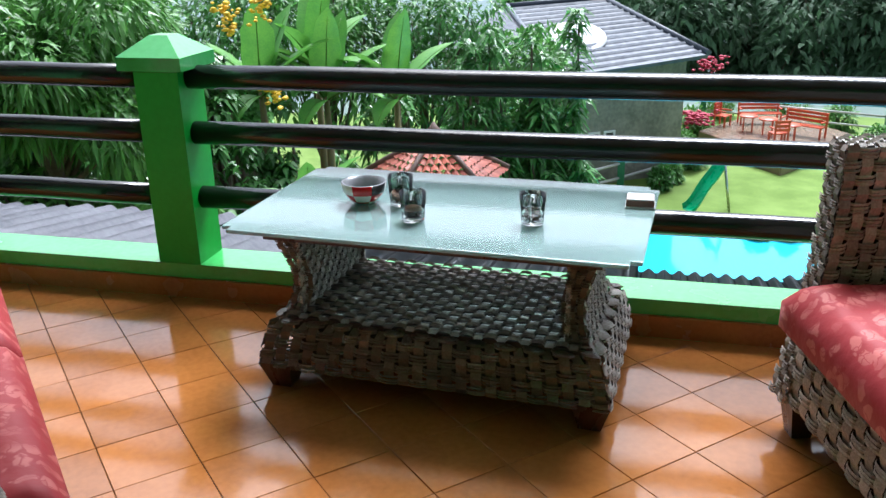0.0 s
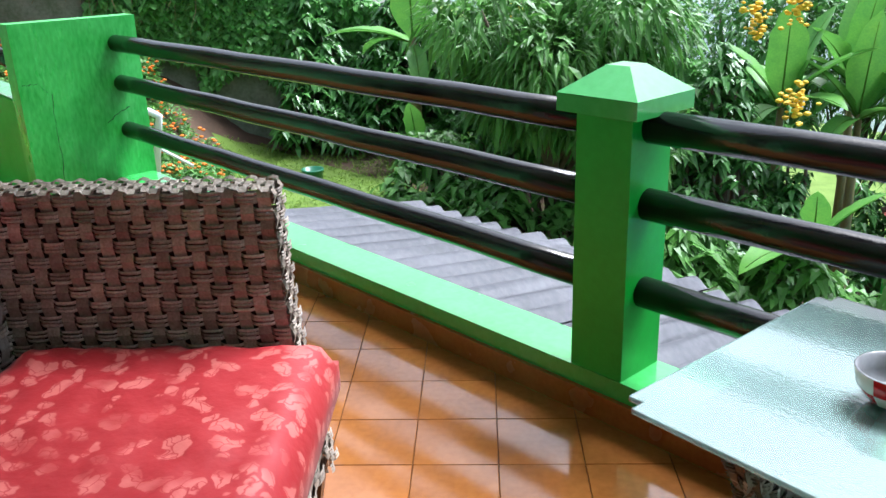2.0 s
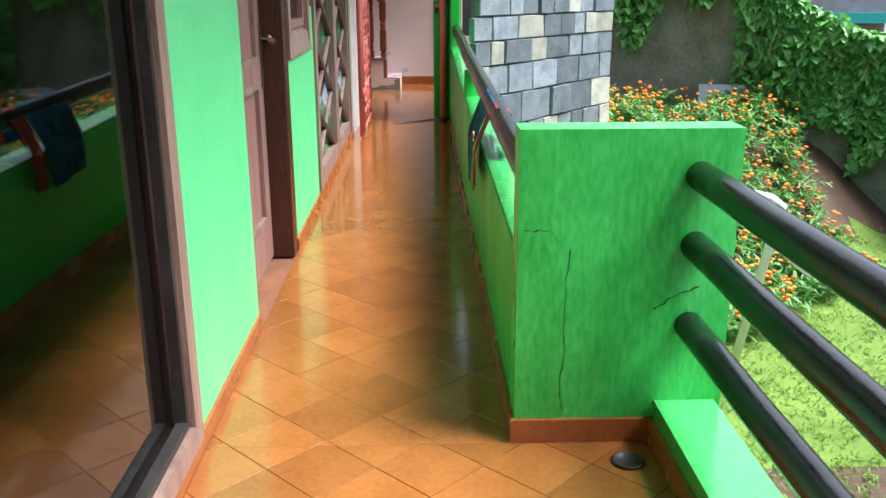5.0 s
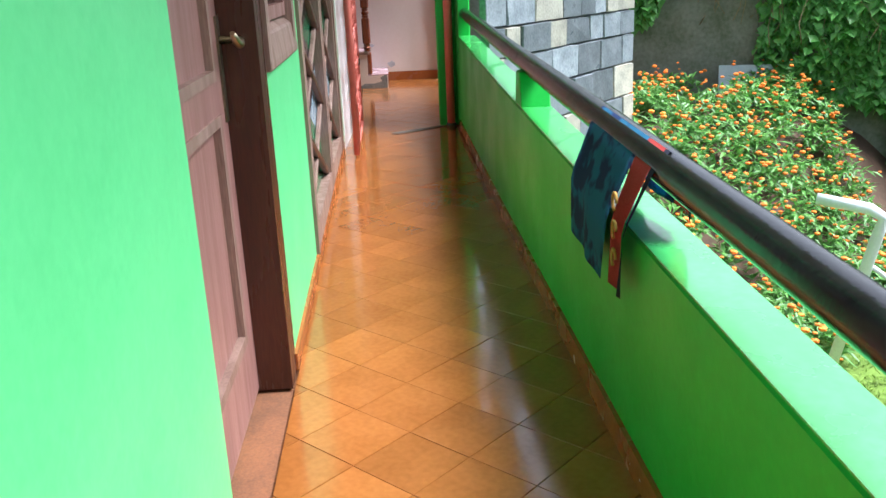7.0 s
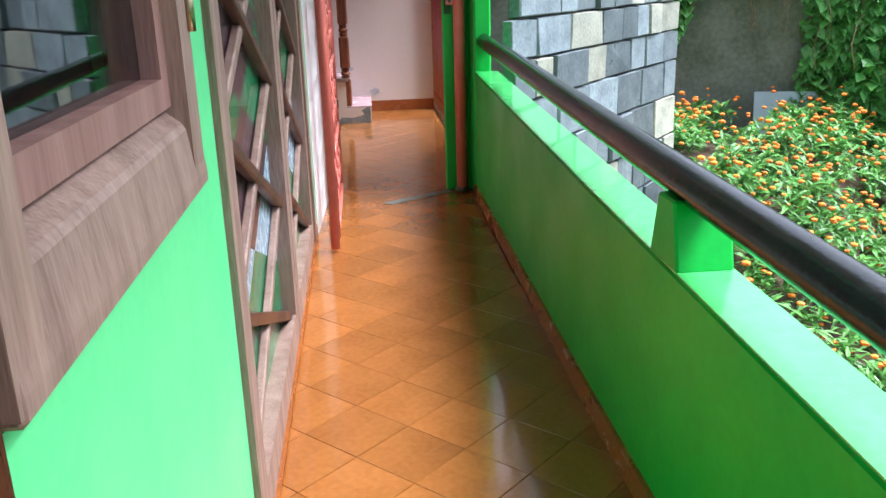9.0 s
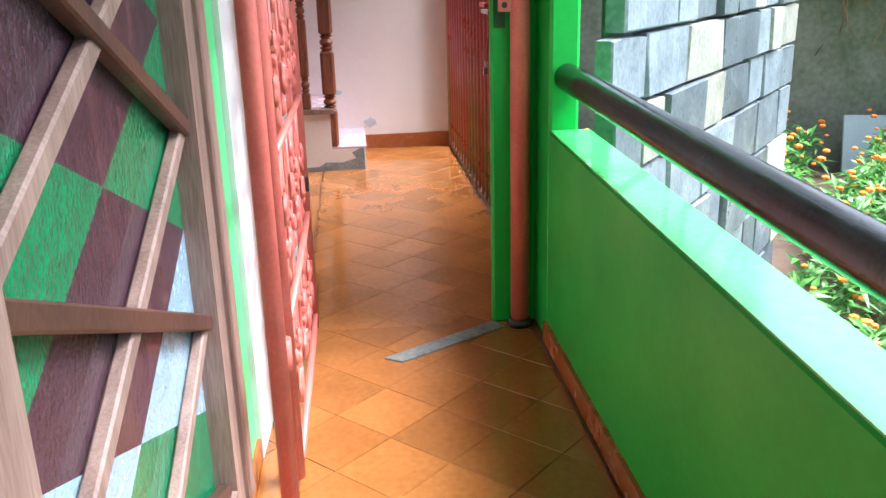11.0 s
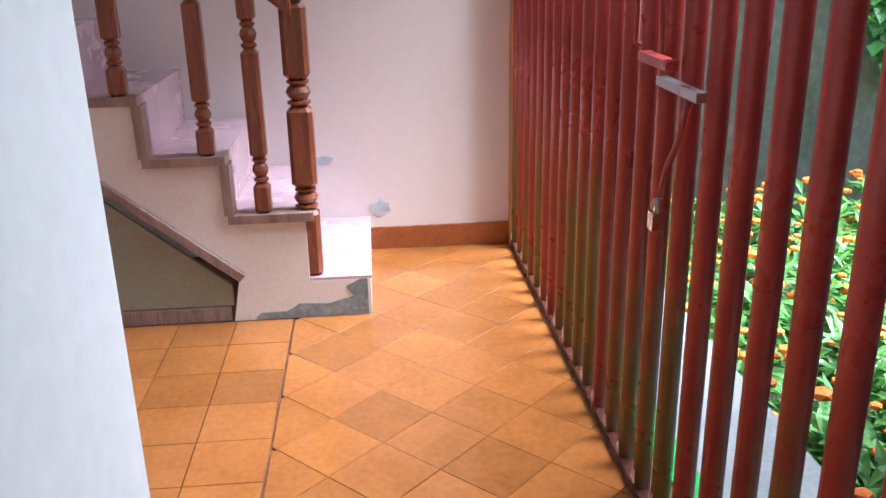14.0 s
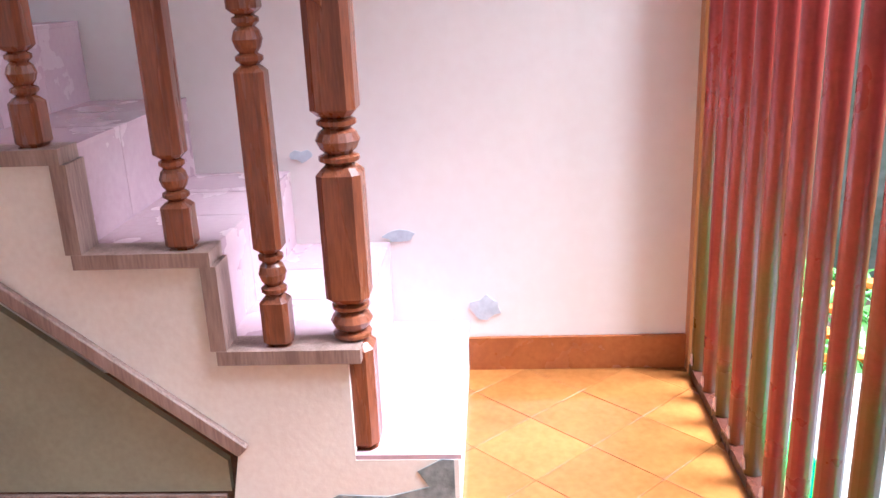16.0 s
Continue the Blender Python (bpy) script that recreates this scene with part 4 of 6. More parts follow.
for z in (0.36, 1.6):
    part("hinge", tube([(-10.80, GY + 0.002, z), (-10.80, GY + 0.002, z + 0.09)], 0.022, 10), SALMON, gate, "gate hinge barrel")
    part("hinge_arm", box(-10.88, -10.715, GY - 0.008, GY + 0.008, z + 0.02, z + 0.06, 0.003), SALMON, gate)
part("bolt", box(-11.872, -11.852, GY + 0.010, GY + 0.028, 0.55, 0.60, 0.003), BEAD, gate, "dark iron bolt")
part("hasp", tube([(-11.875, GY + 0.012, 1.19), (-11.86, GY + 0.026, 1.20), (-11.855, GY + 0.026, 1.24), (-11.87, GY + 0.012, 1.25)], 0.0045, 8), BEAD, gate, "dark iron hasp")

# salmon pipe at the pillar
PX, PYY = -11.842, 2.536
gp = base("gate_post", "salmon painted pipe post fixed to the green pillar", "post", (PX, PYY, 0))
part("pipe", tube([(PX, PYY, 0.0), (PX, PYY, TOP)], 0.034, 16), SALMON, gp)
lug = part("bracket", box(PX - 0.006, PX + 0.012, PYY - 0.075, PYY - 0.03, 1.135, 1.175, 0.006), SALMON, gp, "pierced hinge lug on the pipe")
# No hole is cut: a black disc paints the dark of the bolt hole.
part("lug_hole", tube([(PX + 0.0115, PYY - 0.055, 1.156), (PX + 0.0135, PYY - 0.055, 1.156)], 0.010, 12), BEAD, lug, "black disc painted as the bolt hole's dark inside")
part("rust_patch", box(-11.8798, -11.8775, PYY - 0.085, PYY - 0.045, 1.08, 1.19, 0.001), mat("dark_stained_green", (0.01, 0.09, 0.02), (0.006, 0.05, 0.012), rough=0.6), gp, "dark stain behind the lug")
part("collar", lathe([(0.042, 0), (0.044, 0.015), (0.038, 0.03)], 16, None, (PX, PYY, 0.0)), BEAD, gp, "dark rusted collar")

# sloping grey mortar strip across the floor before the lobby
MORTAR = mat("grey_mortar", (0.22, 0.21, 0.19), (0.10, 0.10, 0.09), rough=0.9, scale=12, bump=0.5)
thr = bmesh.new()
vs = [(-11.62, 2.02), (-11.58, 2.08), (-11.83, 2.48), (-11.89, 2.44)]
prism(vs, "z", -0.004, 0.006, thr)
setting("trim_threshold", bevel(thr, 0.002), MORTAR, "broken grey mortar strip across the floor")
drain = base("floor_drain", "small dark round floor drain by the kerb", "drain", (-5.03, 2.90, 0.002))
part("grate", lathe([(0.045, 0), (0.048, 0.006), (0.042, 0.008), (0.04, 0.004), (0.001, 0.004)], 18, None, (-5.03, 2.90, 0.001)), BEAD, drain)

# cracks in the parapet end
CRACK = mat("dark_crack", (0.015, 0.05, 0.02), (0.01, 0.03, 0.012), rough=0.9)


def crack(points, wd=0.003):
    bm = bmesh.new()
    rg = random.Random(len(points))
    prev = None
    pts = []
    for a, b in zip(points, points[1:]):
        for k in range(5):
            q = k / 5
            pts.append((a[0] + (b[0] - a[0]) * q + rg.uniform(-0.003, 0.003), a[1] + (b[1] - a[1]) * q + rg.uniform(-0.004, 0.004)))
    for i, (y, z) in enumerate(pts):
        w = wd * (0.4 + rg.random())
        cur = (bm.verts.new((XP + 0.0012, y - w / 2, z + w / 2)), bm.verts.new((XP + 0.0012, y + w / 2, z - w / 2)))
        if prev:
            bm.faces.new((prev[0], cur[0], cur[1], prev[1]))
        prev = cur
    bmesh.ops.recalc_face_normals(bm, faces=bm.faces)
    return bm


setting("trim_crack", crack([(2.60, 0.66), (2.67, 0.66), (2.72, 0.60)]), CRACK, "crack in the green plaster")
setting("trim_crack.001", crack([(2.73, 0.60), (2.72, 0.45), (2.725, 0.30), (2.715, 0.16), (2.73, 0.08)]), CRACK, "crack in the green plaster")
setting("trim_crack.002", crack([(2.98, 0.42), (3.05, 0.47), (3.12, 0.49)]), CRACK, "crack in the green plaster")

# ---- lobby: stairs, grille ----
SX, Y1 = -14.715, 2.023
RISE, RUN = 0.222, 0.278
ZS = [0.16] + [0.193 + RISE * i for i in range(1, 10)]
YS = [Y1] + [1.795 - RUN * i for i in range(10)]
st = base("staircase", "pink tiled staircase with a cream side wall and brown wooden trim", "staircase", (-15.0, 1.5, 0))
core = [(Y1, 0.0)]
for i in range(9):
    core += [(YS[i], ZS[i] - 0.012), (YS[i + 1], ZS[i] - 0.012)]
core += [(YS[9], ZS[8] + 0.2), (YS[9], 1.75), (1.53, 0.16), (1.50, 0.0)]
part("side_wall", prism(core, "x", XF, SX), CREAM, st, "cream plastered stair side")
patch = bmesh.new()
prism([(2.012, 0.002), (2.012, 0.148), (1.985, 0.15), (1.93, 0.12), (1.955, 0.08), (1.86, 0.055), (1.75, 0.06), (1.70, 0.03), (1.60, 0.028), (1.58, 0.004)], "x", SX, SX + 0.0025, patch)
part("bare_patch", patch, CONCRETE, st, "bare concrete where the plaster has fallen")
for i in range(9):
    y1, y0 = YS[i] + 0.006, YS[i + 1]
    for k in range(3):
        a = XF + (SX - 0.07 - XF) * k / 3 if i else XF + (SX - XF) * k / 3
        b = XF + (SX - 0.07 - XF) * (k + 1) / 3 if i else XF + (SX - XF) * (k + 1) / 3
        part("tread_tile", box(a + 0.001, b - 0.001, y0, y1, ZS[i] - 0.0115, ZS[i], 0.003), PINKTILE, st)
        if i:
            part("riser_tile", box(a + 0.001, b - 0.001, YS[i] - 0.006, YS[i] + 0.004, ZS[i - 1] + 0.0005, ZS[i] - 0.012, 0.002), PINKTILE, st)
for i in range(1, 9):
    part("tread_trim", box(SX - 0.07, SX + 0.014, YS[i + 1] - 0.0, YS[i] + 0.03 if i == 1 else YS[i] + 0.012, ZS[i] - 0.026, ZS[i] + 0.006, 0.006), WOOD, st, "brown wooden edge trim")
    if i > 1:
        part("riser_trim", box(SX - 0.07, SX + 0.012, YS[i] - 0.012, YS[i] + 0.022, ZS[i - 1] + 0.006, ZS[i] - 0.026, 0.005), WOOD, st)
part("string_trim", bevel(prism([(1.535, 0.165), (1.56, 0.19), (YS[9] + 0.02, 1.775), (YS[9], 1.75)], "x", SX - 0.01, SX + 0.016), 0.004), WOOD, st, "sloping brown wooden trim")
PANEL = mat("grey_green_panel", (0.30, 0.28, 0.19), (0.24, 0.22, 0.15), rough=0.6, scale=4, bump=0.1)
part("under_panel", prism([(1.50, 0.06), (1.50, 0.14), (YS[9], 1.72), (YS[9], 0.06)], "x", SX - 0.035, SX - 0.015), PANEL, st, "grey-green panel under the stairs")
part("panel_skirting", box(SX - 0.014, SX - 0.004, YS[9], 1.49, 0.0, 0.055, 0.003), WOOD, st)

FLAKE = mat("flaked_blue_undercoat", (0.55, 0.60, 0.64), (0.42, 0.46, 0.50), rough=0.7, scale=20, bump=0.3)
rf = random.Random(3)
for cy, cz, ry, rz_ in ((2.08, 0.20, 0.05, 0.04), (1.83, 0.43, 0.05, 0.02), (1.56, 0.68, 0.035, 0.018)):
    rim = [(cy + ry * math.cos(k * 0.524) * rf.uniform(0.6, 1.15), cz + rz_ * math.sin(k * 0.524) * rf.uniform(0.6, 1.15)) for k in range(12)]
    setting("trim_flake", prism(rim, "x", XF - 0.001, XF + 0.0025), FLAKE, "flaked patch of paint on the pink wall")
TURNED = mat("turned_red_brown_wood", (0.26, 0.075, 0.03), (0.13, 0.035, 0.016), rough=0.28, scale=5, fine=50, stretch=(5, 5, 0.5), bump=0.12)


def baluster_mesh(x, y, z, h, w, cuts):
    """One post: chamfered square blocks joined by turned necks, as one closed skin."""
    def square(k):
        a = 2 * math.pi * (k + 0.5) / 16
        c, t = math.cos(a), math.sin(a)
        return min(0.5 / max(abs(c), abs(t)), 0.60)
    rows, last = [(0.0, 0.9, True)], 0.0
    for i, c in enumerate(cuts):
        z0, z1 = last * h, c * h
        n = z1 - z0
        if i % 2:
            rows += [(z0 + n * q, r, False) for q, r in ((0.04, 0.30), (0.12, 0.46), (0.20, 0.46), (0.26, 0.30), (0.36, 0.42), (0.52, 0.50), (0.68, 0.42), (0.76, 0.30), (0.84, 0.44), (0.92, 0.44), (0.97, 0.30))]
        else:
            rows += [(z0 + 0.001, 0.72, True), (z0 + w * 0.16, 1, True), (z1 - w * 0.16, 1, True), (z1 - 0.001, 0.72, True)]
        last = c
    bm = bmesh.new()
    rings = []
    for zz, r, sq in rows:
        rings.append([bm.verts.new((x + w * r * (square(k) if sq else 1) * math.cos(2 * math.pi * (k + 0.5) / 16), y + w * r * (square(k) if sq else 1) * math.sin(2 * math.pi * (k + 0.5) / 16), z + zz)) for k in range(16)])
    for q, r in zip(rings, rings[1:]):
        for k in range(16):
            bm.faces.new((q[k], q[(k + 1) % 16], r[(k + 1) % 16], r[k]))
    bm.faces.new(rings[0][::-1])
    bm.faces.new(rings[-1])
    return bm


bal = base("stair_banister", "turned red-brown wooden banister of the staircase", "banister", (SX - 0.03, 1.5, 0.16))
part("newel", baluster_mesh(SX - 0.06, 1.80, ZS[0] + 0.001, 1.28, 0.092, (0.20, 0.27, 0.50, 0.58, 0.78, 0.86, 1.0)), TURNED, bal, "thick turned newel post")
for i in range(1, 8):
    yb = YS[i] - (0.055 if i > 1 else 0.15)
    part("baluster", baluster_mesh(SX - 0.03, yb, ZS[i] + 0.0065, 1.13 + (1.80 - yb) * RISE / RUN - ZS[i], 0.06, (0.13, 0.25, 0.70, 0.82, 1.0)), TURNED, bal)
hr = bevel(prism([(1.80, 1.11), (1.80, 1.18), (YS[8], 1.18 + (1.80 - YS[8]) * RISE / RUN), (YS[8], 1.11 + (1.80 - YS[8]) * RISE / RUN)], "x", SX - 0.066, SX - 0.006), 0.012, 2)
part("handrail", hr, TURNED, bal)

# dark red barred screen on the garden side
YG = 2.70
scr = base("barred_screen", "tall screen of dark red painted iron bars, chipped at the foot", "screen", (-13.7, YG, 0.01))
part("foot_angle", box(-15.42, -11.945, YG - 0.022, YG + 0.02, 0.0, 0.03, 0.004), DARKWOOD, scr, "rusty dark angle iron at the foot")
part("top_angle", box(-15.42, -11.945, YG - 0.022, YG + 0.02, 2.66, 2.70, 0.004), REDBAR, scr)
alg = REDBAR.copy()
alg.name = "red_bar_paint_with_algae"
an, al = alg.node_tree.nodes, alg.node_tree.links
ab = an["Principled BSDF"]
old = ab.inputs["Base Color"].links[0].from_socket
a_tc, a_sep, a_info, a_noise, a_mix = (an.new("ShaderNode" + k) for k in ("TexCoord", "SeparateXYZ", "ObjectInfo", "TexNoise", "Mix"))
a_mix.data_type = "RGBA"
a_mix.inputs["B"].default_value = (0.085, 0.15, 0.02, 1)
a_noise.inputs["Scale"].default_value = 7
al.new(a_tc.outputs["Object"], a_noise.inputs["Vector"])
al.new(a_tc.outputs["Object"], a_sep.inputs[0])
reach = an.new("ShaderNodeMath")
reach.operation = "MULTIPLY_ADD"
reach.inputs[1].default_value, reach.inputs[2].default_value = 0.75, 0.05
al.new(a_info.outputs["Random"], reach.inputs[0])
low_ = an.new("ShaderNodeMath")
low_.operation = "SUBTRACT"
al.new(reach.outputs[0], low_.inputs[0])
al.new(a_sep.outputs["Z"], low_.inputs[1])
a_add = an.new("ShaderNodeMath")
a_add.operation = "MULTIPLY_ADD"
a_add.inputs[1].default_value = 0.9
al.new(a_noise.outputs[0], a_add.inputs[0])
al.new(low_.outputs[0], a_add.inputs[2])
a_rng = an.new("ShaderNodeMapRange")
a_rng.inputs["From Min"].default_value, a_rng.inputs["From Max"].default_value, a_rng.inputs["To Max"].default_value = 0.45, 0.80, 0.6
al.new(a_add.outputs[0], a_rng.inputs["Value"])
al.new(a_rng.outputs[0], a_mix.inputs["Factor"])
al.new(old, a_mix.inputs["A"])
al.new(a_mix.outputs["Result"], ab.inputs["Base Color"])
bar_mesh = mesh_of(tube([(0, 0, 0.031), (0, 0, 2.66)], 0.0235, 12), alg, "bar")
NB, SP = 26, 0.1365
for i in range(NB):
    ob = new("bar", bar_mesh)
    ob.parent = scr
    ob.matrix_parent_inverse = scr.matrix_world.inverted()
    ob.matrix_basis = pose(-15.39 + SP * i, YG, 0, 0, 0, 37 * i)
CHIP = mat("chipped_pale_paint", (0.75, 0.55, 0.50), (0.6, 0.35, 0.3), rough=0.6)
rg = random.Random(4)
for i in range(NB):
    x = -15.39 + SP * i
    h = rg.uniform(0.02, 0.06)
    part("chip", prism([(x - 0.012, 0.05), (x + 0.014, 0.045), (x + 0.010, 0.05 + h), (x - 0.004, 0.055 + h * 0.7)], "y", YG - 0.0255, YG - 0.022), CHIP, scr)
lat = part("latch", box(-13.52, -13.34, YG - 0.058, YG - 0.03, 1.095, 1.115, 0.004), REDBAR, scr, "sliding iron latch")
STEEL = mat("bare_steel", (0.55, 0.55, 0.56), (0.4, 0.4, 0.42), rough=0.3, metal=1.0)
part("latch_handle", tube([(-13.50, YG - 0.06, 1.13), (-13.50, YG - 0.07, 1.135), (-13.50, YG - 0.07, 1.33), (-13.36, YG - 0.07, 1.33), (-13.36, YG - 0.06, 1.13)], 0.006, 8), REDBAR, lat, "bent rod handle")
part("latch_plate", box(-13.34, -13.12, YG - 0.075, YG - 0.055, 1.07, 1.088, 0.003), STEEL, lat, "pale steel latch tongue")
part("chain", tube([(-13.22, YG - 0.05, 1.07), (-13.27, YG - 0.045, 0.97), (-13.33, YG - 0.045, 0.90), (-13.36, YG - 0.045, 0.83)], 0.007, 8), REDBAR, scr, "hanging painted chain")
pad = part("padlock", box(-13.378, -13.345, YG - 0.062, YG - 0.042, 0.758, 0.797, 0.005), BRASS, scr, "small brass padlock")
part("shackle", tube([(-13.373, YG - 0.052, 0.797), (-13.373, YG - 0.052, 0.818), (-13.361, YG - 0.052, 0.83), (-13.350, YG - 0.052, 0.818), (-13.350, YG - 0.052, 0.797)], 0.0035, 8), STEEL, pad)
setting("trim_outer_ledge", box(-15.6, -11.95, 2.885, 3.30, -0.30, -0.10, 0.01), COPING_PALE, "pale concrete ledge outside the barred screen")
setting("trim_corner", box(XF, XF + 0.05, 2.675, 2.76, 0, TOP, 0.004), mat("orange_varnished_wood", (0.42, 0.17, 0.05), (0.32, 0.12, 0.035), rough=0.35, stretch=(6, 6, 0.4)), "orange-brown varnished corner post")

# ---- garden ----
def leaf_mat(name, a, b, rough=0.4, island=0.35):
    m = mat(name, a, b, rough=rough, scale=4, fine=30, bump=0.0, island=island, spec=0.4)
    n, l = m.node_tree.nodes, m.node_tree.links
    bsdf, out = n["Principled BSDF"], n["Material Output"]
    tr = n.new("ShaderNodeBsdfTranslucent")
    mx = n.new("ShaderNodeMixShader")
    mx.inputs[0].default_value = 0.28
    l.new(bsdf.inputs["Base Color"].links[0].from_socket, tr.inputs["Color"])
    l.new(bsdf.outputs[0], mx.inputs[1])
    l.new(tr.outputs[0], mx.inputs[2])
    l.new(mx.outputs[0], out.inputs["Surface"])
    return m


LEAF_DARK = leaf_mat("dark_glossy_leaf", (0.10, 0.27, 0.06), (0.065, 0.20, 0.045), 0.28)
LEAF_MID = leaf_mat("mid_green_leaf", (0.13, 0.32, 0.06), (0.085, 0.23, 0.045), 0.4)
LEAF_FRESH = leaf_mat("fresh_green_leaf", (0.15, 0.34, 0.04), (0.09, 0.25, 0.03), 0.4)
LEAF_IVY = leaf_mat("ivy_leaf", (0.18, 0.44, 0.10), (0.12, 0.34, 0.08), 0.35)
LEAF_BANANA = leaf_mat("banana_leaf", (0.17, 0.42, 0.07), (0.11, 0.32, 0.06), 0.35, 0.15)
# Far leaves: greyer green, with distance haze put into the colour.
LEAF_FAR = leaf_mat("haze_tinted_tree_leaf", (0.10, 0.19, 0.09), (0.07, 0.14, 0.07), 0.6)
GRASS = leaf_mat("grass_blade", (0.18, 0.29, 0.03), (0.12, 0.22, 0.025), 0.6)
PETAL_O = mat("orange_petals", (0.85, 0.24, 0.012), (0.75, 0.15, 0.01), rough=0.7, island=0.25, bump=0)
PETAL_Y = mat("yellow_petals", (0.85, 0.58, 0.03), (0.75, 0.46, 0.02), rough=0.7, island=0.2, bump=0)
PETAL_R = mat("magenta_petals", (0.45, 0.02, 0.07), (0.35, 0.02, 0.05), rough=0.7, island=0.2, bump=0)
BARK = mat("grey_brown_bark", (0.15, 0.11, 0.075), (0.08, 0.06, 0.042), rough=0.9, scale=8, bump=0.6)
BANANA_STEM = mat("banana_stem", (0.24, 0.20, 0.07), (0.13, 0.10, 0.045), rough=0.6, scale=6, stretch=(3, 3, 0.6), bump=0.3)
nr = np.random.default_rng(5)


def unit(a):
    return a / np.maximum(np.linalg.norm(a, axis=1, keepdims=True), 1e-6)


def leaves(p, d, length, width, droop=0.25, fold=0.12):
    """Folded leaf blades at places p in directions d: arrays of vertices and triangles."""
    n = len(p)
    d = unit(d)
    side = np.cross(d, np.array([0, 0, 1.0]) + nr.normal(0, 0.25, (n, 3)))
    side = unit(side)
    up = np.cross(side, d)
    L, W = length.reshape(-1, 1), width.reshape(-1, 1)
    sag = np.zeros((n, 3))
    sag[:, 2] = -1
    mid = p + d * L * 0.45 + sag * L * droop * 0.2
    v = np.stack([p, mid + side * W / 2 + up * W * fold, p + d * L + sag * L * droop, mid - side * W / 2 + up * W * fold, mid], axis=1)
    f = np.array([[0, 4, 1], [4, 2, 1], [0, 3, 4], [4, 3, 2]])
    faces = (np.arange(n) * 5)[:, None, None] + f[None]
    return v.reshape(-1, 3), faces.reshape(-1, 3)


def soup(name, chunks, material):
    vs, fs, k = [], [], 0
    for v, f in chunks:
        vs.append(v)
        fs.append(f + k)
        k += len(v)
    v, f = np.concatenate(vs), np.concatenate(fs)
    me = bpy.data.meshes.new(name)
    me.from_pydata(v.tolist(), [], f.tolist())
    me.materials.append(material)
    return me


def blob_points(blobs, n, inner=0.55):
    """Places and outward directions on and in lumpy balls (x, y, z, radius, squash)."""
    w = np.array([b[3] ** 2 for b in blobs])
    pick = nr.choice(len(blobs), n, p=w / w.sum())
    b = np.array(blobs, float)[pick]
    d = unit(nr.normal(0, 1, (n, 3)))
    r = b[:, 3:4] * nr.uniform(inner, 1.0, (n, 1)) ** 0.5
    off = d * r
    off[:, 2] *= b[:, 4]
    return b[:, :3] + off, d


def scatter_leaves(blobs, n, L, W, droop=0.35, lift=-0.2, inner=0.5):
    p, d = blob_points(blobs, n, inner)
    d = d + nr.normal(0, 0.55, (n, 3))
    d[:, 2] += lift
    return leaves(p, d, L * nr.uniform(0.65, 1.25, n), W * nr.uniform(0.7, 1.2, n), droop)


def rosettes(centres, per, L, W, droop=0.7, spread=0.9):
    """Tufts of arching blades at each centre."""
    c = np.repeat(np.array(centres, float), per, axis=0)
    n = len(c)
    a = nr.uniform(0, 2 * math.pi, n)
    e = nr.uniform(-0.25, 1.1, n)
    d = np.stack([np.cos(a) * spread, np.sin(a) * spread, e], axis=1)
    return leaves(c + nr.normal(0, 0.03, (n, 3)), d, L * nr.uniform(0.7, 1.2, n), W * nr.uniform(0.8, 1.2, n), droop)


def smooth(a, b, x):
    k = min(max((x - a) / (b - a), 0), 1)
    return k * k * (3 - 2 * k)


def zg(x, y):
    """Height of the garden ground."""
    p = 0.55 * x + 0.45 * y
    z = -2.5 - 4.7 * smooth(-1, 6, p) + 1.7 * smooth(4, 5.7, -p)
    far = math.hypot(x, y)
    if far > 46:
        z -= 36 * smooth(46, 90, far)
    return z + 0.05 * math.sin(x * 1.3) * math.cos(y * 1.1)


# Far ground is greyed: haze is painted into its base colour.
FARLAND = mat("haze_tinted_woodland", (0.14, 0.19, 0.16), (0.09, 0.13, 0.11), rough=1.0, scale=0.1, fine=0.8, bump=0.0)


def ground_sheet():
    xs = sorted(set([round(-24 + 0.5 * i, 3) for i in range(69)] + [-400, -200, -120, -80, -60, -45, -35, -29, 12, 14, 17, 21, 26, 32, 40, 55, 80, 120, 200, 400]))
    ys = sorted(set([round(2.86 + 0.5 * i, 3) for i in range(60)] + [34, 36, 38, 40, 43, 46, 50, 56, 64, 74, 90, 120, 180, 260, 400]))
    bm = bmesh.new()
    g = [[bm.verts.new((x, y, zg(x, y))) for y in ys] for x in xs]
    for i in range(len(xs) - 1):
        for j in range(len(ys) - 1):
            f = bm.faces.new((g[i][j], g[i + 1][j], g[i + 1][j + 1], g[i][j + 1]))
            f.smooth = True
            cx, cy = (xs[i] + xs[i + 1]) / 2, (ys[j] + ys[j + 1]) / 2
            p = 0.55 * cx + 0.45 * cy
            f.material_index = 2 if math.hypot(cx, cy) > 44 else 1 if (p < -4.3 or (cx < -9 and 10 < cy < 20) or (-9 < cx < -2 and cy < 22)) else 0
    return bm


setting("ground", ground_sheet(), [LAWN, SOIL, FARLAND], "lawn and earth of the sloping garden")
# Pale glowing sheet: the mist of the far hillside is put into its colour.
backdrop = bpy.data.materials.new("glowing_painted_haze")
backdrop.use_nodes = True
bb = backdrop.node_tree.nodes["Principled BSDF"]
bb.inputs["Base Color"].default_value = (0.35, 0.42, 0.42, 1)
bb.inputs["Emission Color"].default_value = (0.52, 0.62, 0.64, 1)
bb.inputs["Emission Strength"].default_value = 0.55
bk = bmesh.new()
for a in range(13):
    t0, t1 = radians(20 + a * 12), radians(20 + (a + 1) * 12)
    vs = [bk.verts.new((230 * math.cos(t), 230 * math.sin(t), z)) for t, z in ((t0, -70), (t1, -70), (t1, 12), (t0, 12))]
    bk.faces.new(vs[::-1])
